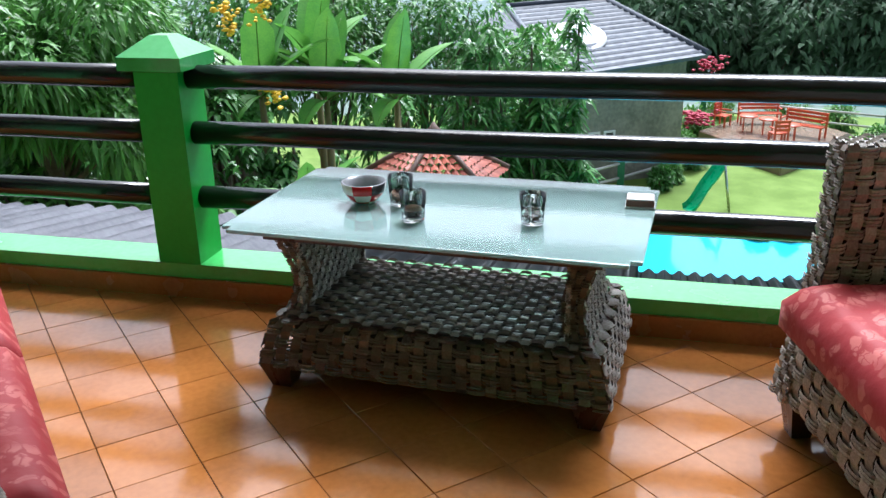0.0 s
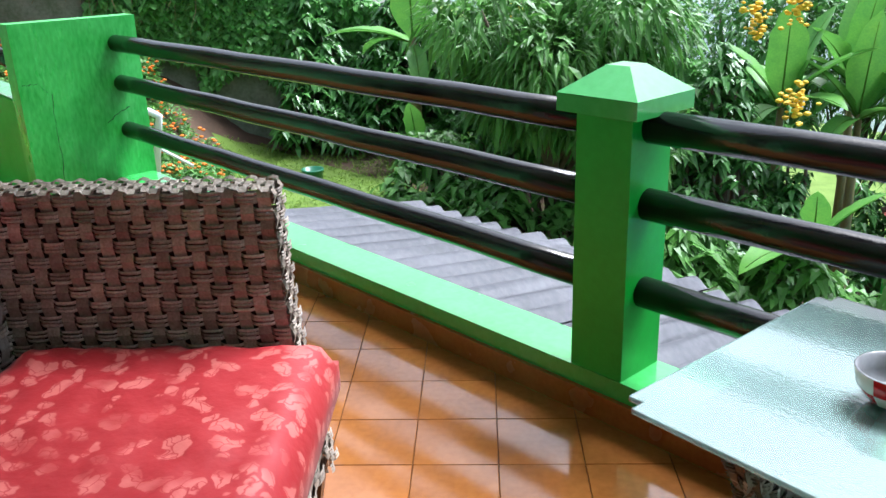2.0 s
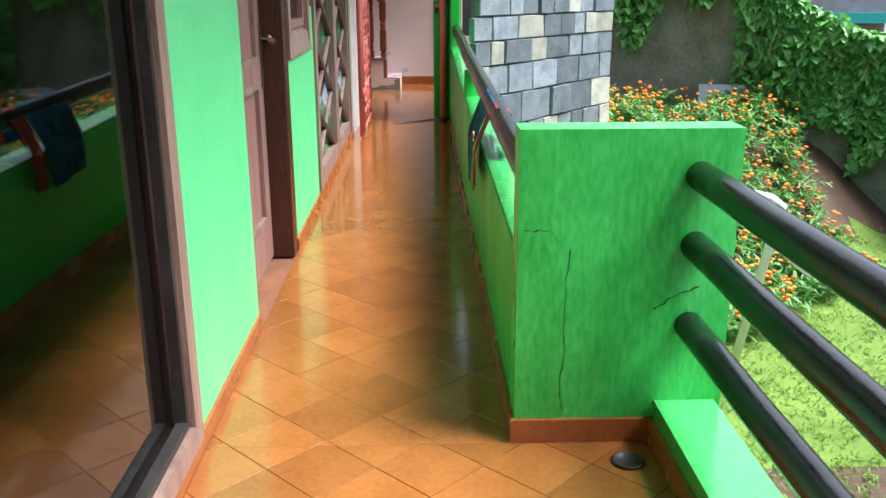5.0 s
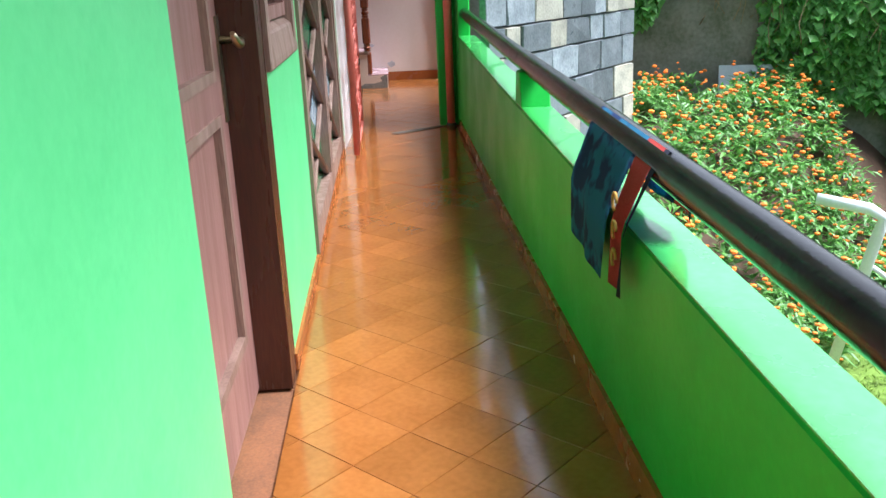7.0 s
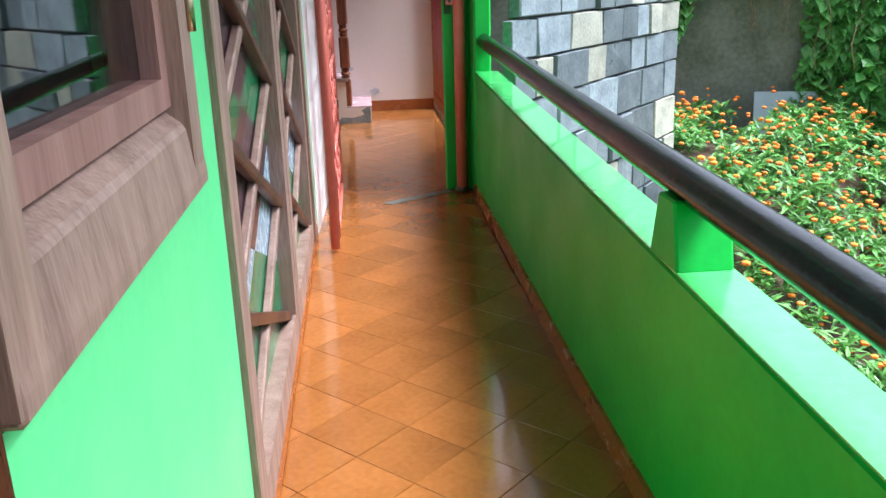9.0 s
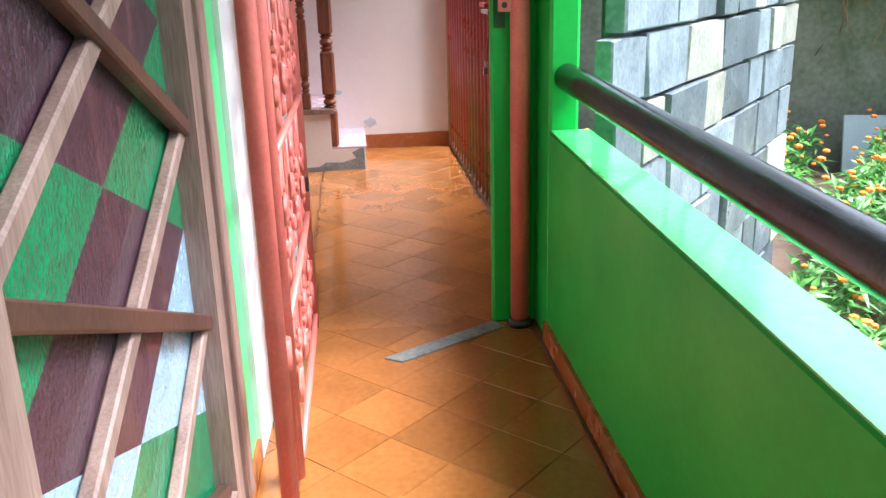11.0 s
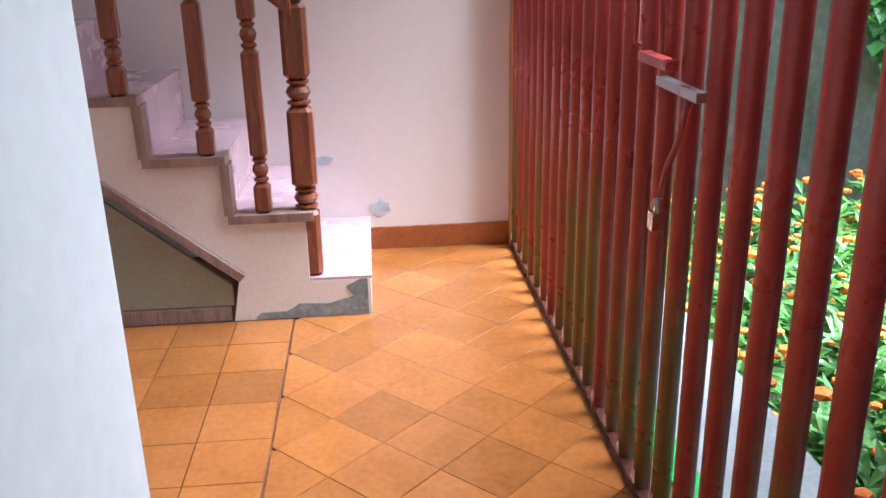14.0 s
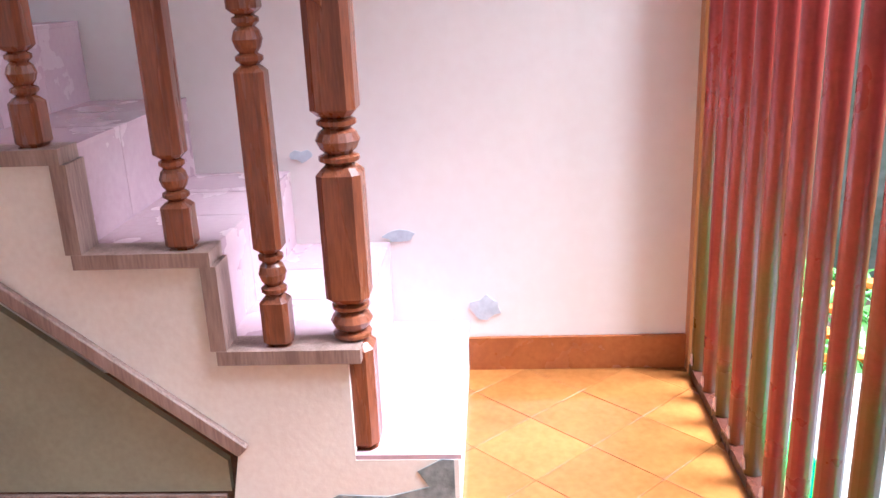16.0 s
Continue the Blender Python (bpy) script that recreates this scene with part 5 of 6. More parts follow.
setting("backdrop", bk, backdrop, "glowing backdrop, its pale colour painted as hillside mist")

# corrugated sheets just below the terrace
def corrugated(x0, x1, y0, y1, z0, z1, pitch, amp, lap, name):
    r = base(name, "weathered grey corrugated roof below the terrace", "roof", ((x0 + x1) / 2, (y0 + y1) / 2, z1), "corrugated roofs")
    k, wd = 0, lap
    x = x0
    while x < x1 - 0.01:
        xe = min(x + wd, x1)
        bm = bmesh.new()
        n = int((xe + pitch - x) / pitch * 8)
        rows = []
        for s in range(2):
            y = y0 if s == 0 else y1
            z = z0 if s == 0 else z1
            jag = 0.03 * math.sin(k * 2.3) * s
            rows.append([bm.verts.new((x + (xe + pitch * 0.8 - x) * i / n, y + jag, z + amp * math.cos(2 * math.pi * ((x + (xe + pitch * 0.8 - x) * i / n) - x0) / pitch) + 0.008 * (k % 2))) for i in range(n + 1)])
        for i in range(n):
            f = bm.faces.new((rows[0][i], rows[0][i + 1], rows[1][i + 1], rows[1][i]))
            f.smooth = True
        bmesh.ops.solidify(bm, geom=bm.faces[:], thickness=0.006)
        bmesh.ops.recalc_face_normals(bm, faces=bm.faces)
        for f in bm.faces:
            f.smooth = abs(f.normal.z) > 0.6
        part("sheet", bm, ROOFSHEET, r)
        x, k = xe, k + 1
    part("purlin", box(x0, x1, y0 + 0.25, y0 + 0.31, z0 - 0.02 + (z1 - z0) * 0.28 / (y1 - y0) - amp - 0.06, z0 + (z1 - z0) * 0.28 / (y1 - y0) - amp - 0.01), BARK, r)
    part("purlin", box(x0, x1, y1 - 0.3, y1 - 0.24, z1 - amp - 0.06, z1 + 0.03 - amp), BARK, r)
    for xx in (x0 + 0.2, x1 - 0.3):
        part("post", box(xx, xx + 0.09, y1 - 0.32, y1 - 0.23, zg(xx, y1 - 0.3) - 0.1, z1 - amp - 0.05), BARK, r)
    return r


corrugated(-4.42, -0.5, 3.20, 4.45, 0.02, -0.20, 0.15, 0.022, 0.9, "corrugated_roof")
corrugated(-0.48, 3.6, 3.20, 4.55, -0.16, -0.38, 0.076, 0.012, 0.8, "corrugated_roof")
setting("wall_under_terrace", box(-15.6, 4.1, 2.70, 2.80, -9.0, -0.26), CONCRETE, "rendered wall below the terrace")

# stone-faced wall beyond the passage
STONE = mat("grey_slate_stone", (0.21, 0.235, 0.255), (0.10, 0.118, 0.135), rough=0.34, scale=5, fine=40, bump=0.5, each=0.45)
STONE_WARM = mat("brown_grey_stone", (0.38, 0.36, 0.30), (0.20, 0.20, 0.17), rough=0.36, scale=5, fine=40, bump=0.5, each=0.35)
PALEMORTAR = mat("pale_mortar", (0.20, 0.21, 0.21), (0.09, 0.10, 0.10), rough=0.8, scale=12, bump=0.5)
sA, sB = Vector((-11.93, 2.93, 0)), Vector((-14.31, 4.79, 0))
sd = (sB - sA).normalized()
sn = Vector((-sd.y, sd.x, 0))
if sn.x < 0:
    sn = -sn
slen = (sB - sA).length
core_bm = bmesh.new()
mm = Matrix((( sd.x, sn.x, 0, sA.x), (sd.y, sn.y, 0, sA.y), (0, 0, 1, 0), (0, 0, 0, 1)))
bx(core_bm, 0.02, slen, -0.10, -0.05, -2.2, 2.9, mm)
bmesh.ops.recalc_face_normals(core_bm, faces=core_bm.faces)
stone_wall = setting("wall_stone", core_bm, PALEMORTAR, "high wall faced with split grey stone")
rs = random.Random(8)
z = -1.3
while z < 2.8:
    hgt = rs.uniform(0.22, 0.36)
    if z < 0.80 < z + hgt:
        hgt = 0.80 - z if 0.80 - z > 0.12 else hgt
    if abs(z - 0.80) < 0.01:
        led = part("mortar_ledge", bevel(prism([(0, 0), (slen, 0), (slen, 0.03), (0, 0.03)], "y", -0.05, 0.035), 0.006), PALEMORTAR, stone_wall, "pale mortar ledge")
        led.matrix_basis = mm @ pose(0, 0, z)
        z += 0.035
    u = -0.05 + rs.uniform(-0.15, 0.0)
    while u < slen - 0.06:
        wd = min(rs.uniform(0.26, 0.58), slen - u)
        if slen - u - wd < 0.12:
            wd = slen - u
        dp = rs.uniform(0.0, 0.03)
        bm = bmesh.new()
        c = [(u + 0.003 + rs.uniform(0, 0.01), 0.003 + rs.uniform(0, 0.008)), (u + wd - 0.003 - rs.uniform(0, 0.01), 0.003 + rs.uniform(0, 0.008)),
             (u + wd - 0.003 - rs.uniform(0, 0.014), hgt - 0.003 - rs.uniform(0, 0.012)), (u + wd * rs.uniform(0.3, 0.7), hgt - 0.005), (u + 0.003 + rs.uniform(0, 0.014), hgt - 0.003 - rs.uniform(0, 0.012))]
        cu, cz = sum(q[0] for q in c) / 5, sum(q[1] for q in c) / 5
        a = [bm.verts.new((q[0], -0.06, q[1])) for q in c]
        b = [bm.verts.new((q[0], dp - 0.008, q[1])) for q in c]
        d = [bm.verts.new((cu + (q[0] - cu) * 0.97, dp + rs.uniform(0, 0.014), cz + (q[1] - cz) * 0.955)) for q in c]
        for q, r in ((a, b), (b, d)):
            for i in range(5):
                bm.faces.new((q[i], q[(i + 1) % 5], r[(i + 1) % 5], r[i]))
        bm.faces.new(d)
        bmesh.ops.recalc_face_normals(bm, faces=bm.faces)
        s = part("stone", bm, STONE_WARM if rs.random() < 0.25 else STONE, stone_wall)
        s.matrix_basis = mm @ pose(0, 0, z)
        u += wd
    z += hgt

# old retaining wall with ivy
IVYWALL = mat("mossy_concrete", (0.23, 0.24, 0.20), (0.11, 0.135, 0.085), rough=0.85, scale=2.5, fine=18, bump=0.5)
line = [(-18.6, 3.2, 2.6), (-17.9, 5.6, 2.2), (-17.2, 7.5, 1.3), (-16.4, 9.2, 0.45), (-14.9, 11.9, 0.0), (-12.2, 14.6, -0.9), (-8.5, 17.5, -1.6)]
wb = bmesh.new()
for (x0, y0, t0), (x1, y1, t1) in zip(line, line[1:]):
    d = Vector((x1 - x0, y1 - y0, 0)).normalized()
    n = Vector((-d.y, d.x, 0)) * 0.25
    lo0, lo1 = -3.5, -4.5
    vs = [wb.verts.new(v) for v in ((x0, y0, lo0), (x1, y1, lo1), (x1, y1, t1), (x0, y0, t0), (x0 + n.x, y0 + n.y, lo0), (x1 + n.x, y1 + n.y, lo1), (x1 + n.x, y1 + n.y, t1), (x0 + n.x, y0 + n.y, t0))]
    for f in ((0, 1, 2, 3), (7, 6, 5, 4), (3, 2, 6, 7), (0, 4, 5, 1), (0, 3, 7, 4), (1, 5, 6, 2)):
        wb.faces.new([vs[i] for i in f])
bmesh.ops.recalc_face_normals(wb, faces=wb.faces)
setting("wall_retaining", wb, IVYWALL, "mossy concrete retaining wall at the garden's end")
chunks = []
for k, ((x0, y0, t0), (x1, y1, t1)) in enumerate(zip(line, line[1:])):
    d = np.array([x1 - x0, y1 - y0, 0.0])
    ln = np.linalg.norm(d)
    d /= ln
    face = np.array([d[1], -d[0], 0.0])
    n = int(1500 * ln)
    u, v = nr.uniform(0, 1, n), nr.uniform(0, 1, n) ** 1.5
    x, y, t = x0 + (x1 - x0) * u, y0 + (y1 - y0) * u, t0 + (t1 - t0) * u
    cover = 0.9 + 0.7 * np.sin(u * ln * 2.1 + k) + 0.35 * np.sin(u * ln * 5.3) if k < 2 else 2.2 + 0.6 * np.sin(u * ln * 1.7 + k)
    cover = np.maximum(cover, 0.35)
    dep = 0.10 + 0.22 * nr.uniform(0, 1, n) * (0.5 + 0.5 * np.sin(u * 9 + v * 7))
    p = np.stack([x, y, t + 0.25 - v * cover], axis=1) + face[None] * dep[:, None]
    dd = face[None] * 0.5 + nr.normal(0, 0.45, (n, 3)) + np.array([0, 0, -0.7])
    chunks.append(leaves(p, dd, 0.16 * nr.uniform(0.6, 1.3, n), 0.15 * nr.uniform(0.6, 1.2, n), 0.2, 0.08))
tagged(new("ivy", soup("ivy", chunks, LEAF_IVY)), "broad green ivy hanging over the retaining wall", "ivy", "", "stuff")
VINE = mat("dry_vine", (0.30, 0.22, 0.12), (0.18, 0.13, 0.07), rough=0.9)
vb = bmesh.new()
rv = random.Random(3)
for i in range(70):
    u = rv.random()
    k = rv.choice((0, 1, 1, 2))
    (x0, y0, t0), (x1, y1, t1) = line[k], line[k + 1]
    x, y, t = x0 + (x1 - x0) * u, y0 + (y1 - y0) * u, t0 + (t1 - t0) * u
    pts = [Vector((x + 0.14, y - 0.06, t + 0.1))]
    for s in range(5):
        pts.append(pts[-1] + Vector((rv.uniform(-0.12, 0.14), rv.uniform(-0.15, 0.15), -rv.uniform(0.08, 0.3))))
    tube(pts, 0.006, 4, True, vb)
tagged(new("dry_vines", mesh_of(vb, VINE, "dry_vines")), "dry brown vine stems on the retaining wall", "vines", "", "stuff")


def bush(name, label, category, blobs, chunks, material, stem=True, group=""):
    b = base(name, label, category, (blobs[0][0], blobs[0][1], zg(blobs[0][0], blobs[0][1])), group)
    x, y = blobs[0][0], blobs[0][1]
    z0 = zg(x, y)
    if stem:
        bm = bmesh.new()
        tube([(x, y, z0 - 0.1), (x + 0.05, y, z0 + (blobs[0][2] - z0) * 0.5), (x, y, blobs[0][2])], [0.10, 0.08, 0.04], 8, True, bm)
        for q in blobs[1:]:
            tube([(x, y, z0 + (q[2] - z0) * 0.35), ((x + q[0]) / 2, (y + q[1]) / 2, z0 + (q[2] - z0) * 0.65), (q[0], q[1], q[2])], [0.06, 0.04, 0.02], 6, True, bm)
        part("trunk", bm, BARK, b)
    ob = new("crown", soup("crown", chunks, material))
    ob.parent = b
    ob.matrix_parent_inverse = b.matrix_world.inverted()
    return b


def lumps(cx, cy, cz, r, n, seed, squash=0.8, spread=0.75):
    q = random.Random(seed)
    out = [(cx, cy, cz, r * 0.7, squash)]
    for i in range(n):
        a = q.uniform(0, 6.28)
        s = q.uniform(0.3, 1.0) * r * spread
        out.append((cx + s * math.cos(a), cy + s * math.sin(a), cz + q.uniform(-0.6, 0.6) * r * squash, r * q.uniform(0.3, 0.55), squash))
    return out


# tall feathery tree near the terrace
bl = lumps(-8.3, 10.2, -0.35, 1.9, 12, 1, 0.75)
bush("garden_tree", "feathery mid-green tree close to the terrace", "tree", bl, [scatter_leaves(bl, 9000, 0.24, 0.055, 0.4, -0.1), scatter_leaves(bl, 2500, 0.32, 0.09, 0.5, -0.3)], LEAF_MID)
bl = lumps(-10.6, 12.6, -0.4, 1.7, 10, 2, 0.8)
bush("garden_tree", "rounded mid-green tree with small pale leaves", "tree", bl, [scatter_leaves(bl, 7500, 0.17, 0.06, 0.3, 0.0)], LEAF_FRESH)


for k, (tx, ty, tz, tr_) in enumerate(((-10.5, 19.5, -1.0, 2.3), (-8.6, 21.5, -1.3, 2.5), (-6.4, 23.0, -1.7, 2.4), (-13.0, 17.0, -0.4, 2.2))):
    bl = lumps(tx, ty, tz, tr_, 12, 20 + k, 0.85)
    bush("garden_tree", "broad mid-green tree at the back of the garden", "tree", bl, [scatter_leaves(bl, 5200, 0.26, 0.10, 0.4, -0.1)], LEAF_MID if k % 2 else LEAF_DARK)


def tuft_bank(points, per, L, W, droop=0.75):
    return [rosettes(points, per, L, W, droop)]


def bank(x0, y0, x1, y1, z0, z1, depth, n, seed):
    q = random.Random(seed)
    d = Vector((x1 - x0, y1 - y0, 0)).normalized()
    nn = Vector((d.y, -d.x, 0))
    out = []
    for i in range(n):
        u, v = q.random(), q.random()
        off = depth * (1 - v) + q.uniform(-0.3, 0.3)
        x, y = x0 + (x1 - x0) * u + nn.x * off, y0 + (y1 - y0) * u + nn.y * off
        zb = zg(x, y)
        out.append((x, y, zb + 0.25 + v * (z1 - zb) * (0.75 + 0.25 * math.sin(u * 17 + seed))))
    return out


def hedge(label, x0, y0, x1, y1, z1, depth, n, seed, per=16, L=0.36, W=0.095, material=None):
    pts = bank(x0, y0, x1, y1, 0, z1, depth, n, seed)
    h = base("hedge", label, "hedge", ((x0 + x1) / 2, (y0 + y1) / 2, zg((x0 + x1) / 2, (y0 + y1) / 2)), "garden hedges")
    bm = bmesh.new()
    for p in pts[::4]:
        zb = zg(p[0], p[1])
        tube([(p[0] + 0.1, p[1] + 0.2, zb - 0.1), (p[0] + 0.03, p[1] + 0.1, (zb + p[2]) / 2), (p[0], p[1], p[2])], [0.05, 0.04, 0.025], 5, True, bm)
    tagged(part("stems", bm, BARK, h), kind="stuff")
    ob = new("foliage", soup("foliage", tuft_bank(pts, per, L, W), material or LEAF_DARK))
    ob.parent = h
    ob.matrix_parent_inverse = h.matrix_world.inverted()
    return h


hedge("dense dark green hedge of drooping pointed leaves", -15.4, 10.8, -11.0, 14.2, 0.2, 1.4, 620, 1, 16, 0.30, 0.11)
hedge("dense dark green hedge of drooping pointed leaves", -11.2, 12.4, -7.0, 15.2, -0.7, 1.5, 620, 2, 16, 0.28, 0.11)
hedge("dense dark green hedge of drooping pointed leaves", -7.2, 17.8, -3.0, 20.4, -1.1, 1.6, 560, 3)
hedge("tall dark green clump of pointed leaves before the house", -4.6, 19.6, -2.1, 21.0, -0.55, 1.4, 380, 4, 18, 0.46, 0.10)
hedge("low green undergrowth of broad leaves", -7.6, 11.2, -4.0, 13.4, -2.6, 1.6, 260, 5, 12, 0.4, 0.14, LEAF_MID)
hedge("low green undergrowth below the bananas", -10.6, 9.6, -7.0, 11.6, -1.7, 1.2, 220, 6, 12, 0.34, 0.12, LEAF_MID)


def banana_leaf(bm, o, az, tilt, L, W, bend, seed):
    """Long blade with a midrib, curving over, slightly torn at the rim."""
    q = random.Random(seed)
    n = 12
    p = Vector(o)
    e = tilt
    d0 = Vector((math.cos(az), math.sin(az), 0))
    side = Vector((-math.sin(az), math.cos(az), 0))
    prev = None
    for i in range(n + 1):
        k = i / n
        w = W * (math.sin(math.pi * min(k * 1.02 + 0.02, 1)) ** 0.55) * (0.25 + 0.75 * min(1, k * 5)) * 0.5
        up = Vector((-math.sin(e) * d0.x, -math.sin(e) * d0.y, math.cos(e)))
        w *= 1.3
        wl, wr = w * q.uniform(0.86, 1.06), w * q.uniform(0.86, 1.06)
        cur = (bm.verts.new(p + side * wl + up * wl * 0.28), bm.verts.new(p), bm.verts.new(p - side * wr + up * wr * 0.28))
        if prev:
            f = bm.faces.new((prev[0], prev[1], cur[1], cur[0]))
            f.smooth = True
            f = bm.faces.new((prev[1], prev[2], cur[2], cur[1]))
            f.smooth = True
        prev = cur
        step = L / n
        p = p + (d0 * math.cos(e) + Vector((0, 0, math.sin(e)))) * step
        e -= bend / n


def banana(x, y, top, spec, seed, thick=0.11, label="banana plant with broad arching leaves"):
    zb = zg(x, y) - 0.05
    b = base("banana_plant", label, "banana plant", (x, y, zb), "banana plants")
    part("stem", tube([(x, y, zb), (x + 0.03, y, zb + (top - zb) * 0.5), (x, y, top)], [thick, thick * 0.85, thick * 0.5], 12), BANANA_STEM, b, "brown and yellow banana stem")
    for i, (az, tilt, L, W, bend) in enumerate(spec):
        bm = bmesh.new()
        banana_leaf(bm, (x, y, top - 0.1), radians(az), radians(tilt), L, W, radians(bend), seed + i)
        lf = part("leaf", bm, LEAF_BANANA, b)
        a, e, p = radians(az), radians(tilt), Vector((x, y, top - 0.1))
        pts = [p.copy()]
        for s in range(8):
            p = p + Vector((math.cos(a) * math.cos(e), math.sin(a) * math.cos(e), math.sin(e))) * (L * 0.9 / 8)
            e -= radians(bend) * 0.9 / 8
            pts.append(p - Vector((0, 0, 0.008)))
        part("midrib", tube(pts, [0.022 - 0.0022 * s for s in range(9)], 6), LEAF_FRESH, lf)
    return b


banana(-12.4, 11.3, -0.35, [(215, 22, 1.7, 0.42, 40), (310, 84, 1.75, 0.62, 10), (40, 48, 1.6, 0.45, 40), (55, 24, 1.7, 0.4, 55), (190, 15, 1.3, 0.36, 60), (330, -35, 1.0, 0.28, 40)], 10)
banana(-11.6, 10.6, -2.0, [(225, 40, 0.9, 0.3, 60), (300, 80, 0.9, 0.3, 20), (20, 35, 0.9, 0.3, 60), (60, 30, 0.8, 0.28, 50)], 30, 0.06, "young banana plant at the lawn's edge")
for k, (x, y, t) in enumerate(((-7.6, 15.4, -1.55), (-6.6, 16.2, -1.75), (-5.4, 17.0, -1.85), (-7.0, 16.8, -1.3))):
    banana(x, y, t, [(200 + 17 * k, 60, 1.6, 0.45, 35), (300 + 9 * k, 82, 1.9, 0.5, 12), (20 + 13 * k, 55, 1.8, 0.45, 40), (60 + 20 * k, 72, 1.9, 0.48, 20), (340, 35, 1.5, 0.4, 60), (150 + 25 * k, 45, 1.5, 0.4, 45), (265, 15, 1.2, 0.35, 70)], 50 + 10 * k)
banana(-5.4, 12.2, -2.7, [(250, 20, 1.3, 0.4, 60), (330, 35, 1.2, 0.36, 60), (20, 60, 1.2, 0.36, 30), (200, 40, 1.1, 0.34, 50), (290, 75, 1.0, 0.3, 20)], 90, 0.07)


def flowers(name, label, pts, r, material, kind="stuff"):
    bm = bmesh.new()
    bmesh.ops.create_icosphere(bm, subdivisions=1, radius=1)
    v0 = np.array([v.co[:] for v in bm.verts])
    f0 = np.array([[v.index for v in f.verts] for f in bm.faces])
    bm.free()
    p = np.array(pts, float)
    s = r * nr.uniform(0.6, 1.3, (len(p), 1, 1))
    v = (v0[None] * np.array([1, 1, 0.6]) * s + p[:, None]).reshape(-1, 3)
    f = ((np.arange(len(p)) * len(v0))[:, None, None] + f0[None]).reshape(-1, 3)
    return tagged(new(name, soup(name, [(v, f)], material)), label, "flowers", "", kind)


mp = []
for i in range(1900):
    x, y = nr.uniform(-17.2, -11.4), nr.uniform(3.2, 8.2)
    off = (x - sA.x) * sn.x + (y - sA.y) * sn.y
    if 0.55 * x + 0.45 * y < -3.7 and (x < -13.2 or off > 0.3) and abs(off) > 0.25:
        mp.append((x, y, zg(x, y) + 0.12 + 0.35 * nr.uniform(0, 1)))
tagged(new("marigold_plants", soup("marigold_plants", [rosettes(mp, 12, 0.20, 0.045, 0.3, 0.8)], LEAF_MID)), "bank of green marigold plants", "plants", "", "stuff")
fl = [(p[0] + nr.normal(0, 0.13), p[1] + nr.normal(0, 0.13), p[2] + nr.uniform(0.05, 0.24)) for p in mp]
flowers("marigold_flowers", "bright orange marigold flowers", fl, 0.034, PETAL_O)
yf = []
for cx, cy, cz in ((-6.9, 13.0, 0.05), (-9.9, 11.2, 0.1), (-9.6, 11.4, -0.15), (-6.3, 13.2, -1.1), (-6.5, 13.4, 0.25)):
    for i in range(45):
        yf.append((cx + nr.normal(0, 0.09), cy + nr.normal(0, 0.09), cz + nr.normal(0, 0.16)))
flowers("yellow_blossoms", "hanging clusters of yellow blossoms", yf, 0.05, PETAL_Y)

# lawn blades near the house
gp_ = []
for i in range(9000):
    x, y = nr.uniform(-15.5, -6.5), nr.uniform(4.2, 11.0)
    p = 0.55 * x + 0.45 * y
    if -4.4 < p < 1.0:
        gp_.append((x, y, zg(x, y)))
tagged(new("grass", soup("grass", [rosettes(gp_, 5, 0.09, 0.016, 0.2, 0.6)], GRASS)), "short bright green grass", "grass", "", "stuff")

# white pipe frame, leaning sheet, pots
PIPEW = mat("white_plastic_pipe", (0.78, 0.79, 0.80), (0.66, 0.67, 0.68), rough=0.35)
pf = base("pipe_frame", "bent white plastic pipe standing in the lawn", "pipe", (-10.6, 5.55, zg(-10.6, 5.55)))
zp = zg(-10.9, 5.5)
part("pipe", tube([(-10.95, 5.5, zp), (-10.5, 5.62, -0.75), (-10.46, 5.63, -0.62), (-10.52, 5.55, -0.56), (-10.75, 5.25, -0.52)], 0.045, 12), PIPEW, pf)
part("brace", tube([(-10.62, 5.6, -1.0), (-10.3, 5.9, -1.25)], 0.02, 8), PIPEW, pf)
SHEET = mat("pale_grey_sheet", (0.42, 0.50, 0.52), (0.34, 0.42, 0.45), rough=0.4)
sh = solid("leaning_sheet", box(-0.47, 0.47, -0.02, 0.02, 0, 0.62, 0.004), SHEET, "pale grey sheet leaning against the mossy wall", "sheet")
sh.matrix_basis = pose(-16.95, 7.35, zg(-16.95, 7.35) - 0.02, -12, 0, 75)
GREENBIN = mat("dark_green_plastic", (0.02, 0.18, 0.09), (0.015, 0.13, 0.07), rough=0.35)


def pot(x, y, h, r, label="dark green plastic bin on the lawn"):
    return solid("garden_bin", lathe([(r * 0.8, 0), (r, h), (r * 1.08, h), (r * 1.08, h + 0.03), (r * 0.95, h + 0.03), (r * 0.72, 0.03), (0.001, 0.03)], 16, None, (x, y, zg(x, y))), GREENBIN, label, "bin", "garden bins")


pot(-10.2, 11.3, 0.42, 0.18)
pot(-12.1, 8.8, 0.30, 0.17)
pot(-8.9, 12.0, 0.35, 0.16)

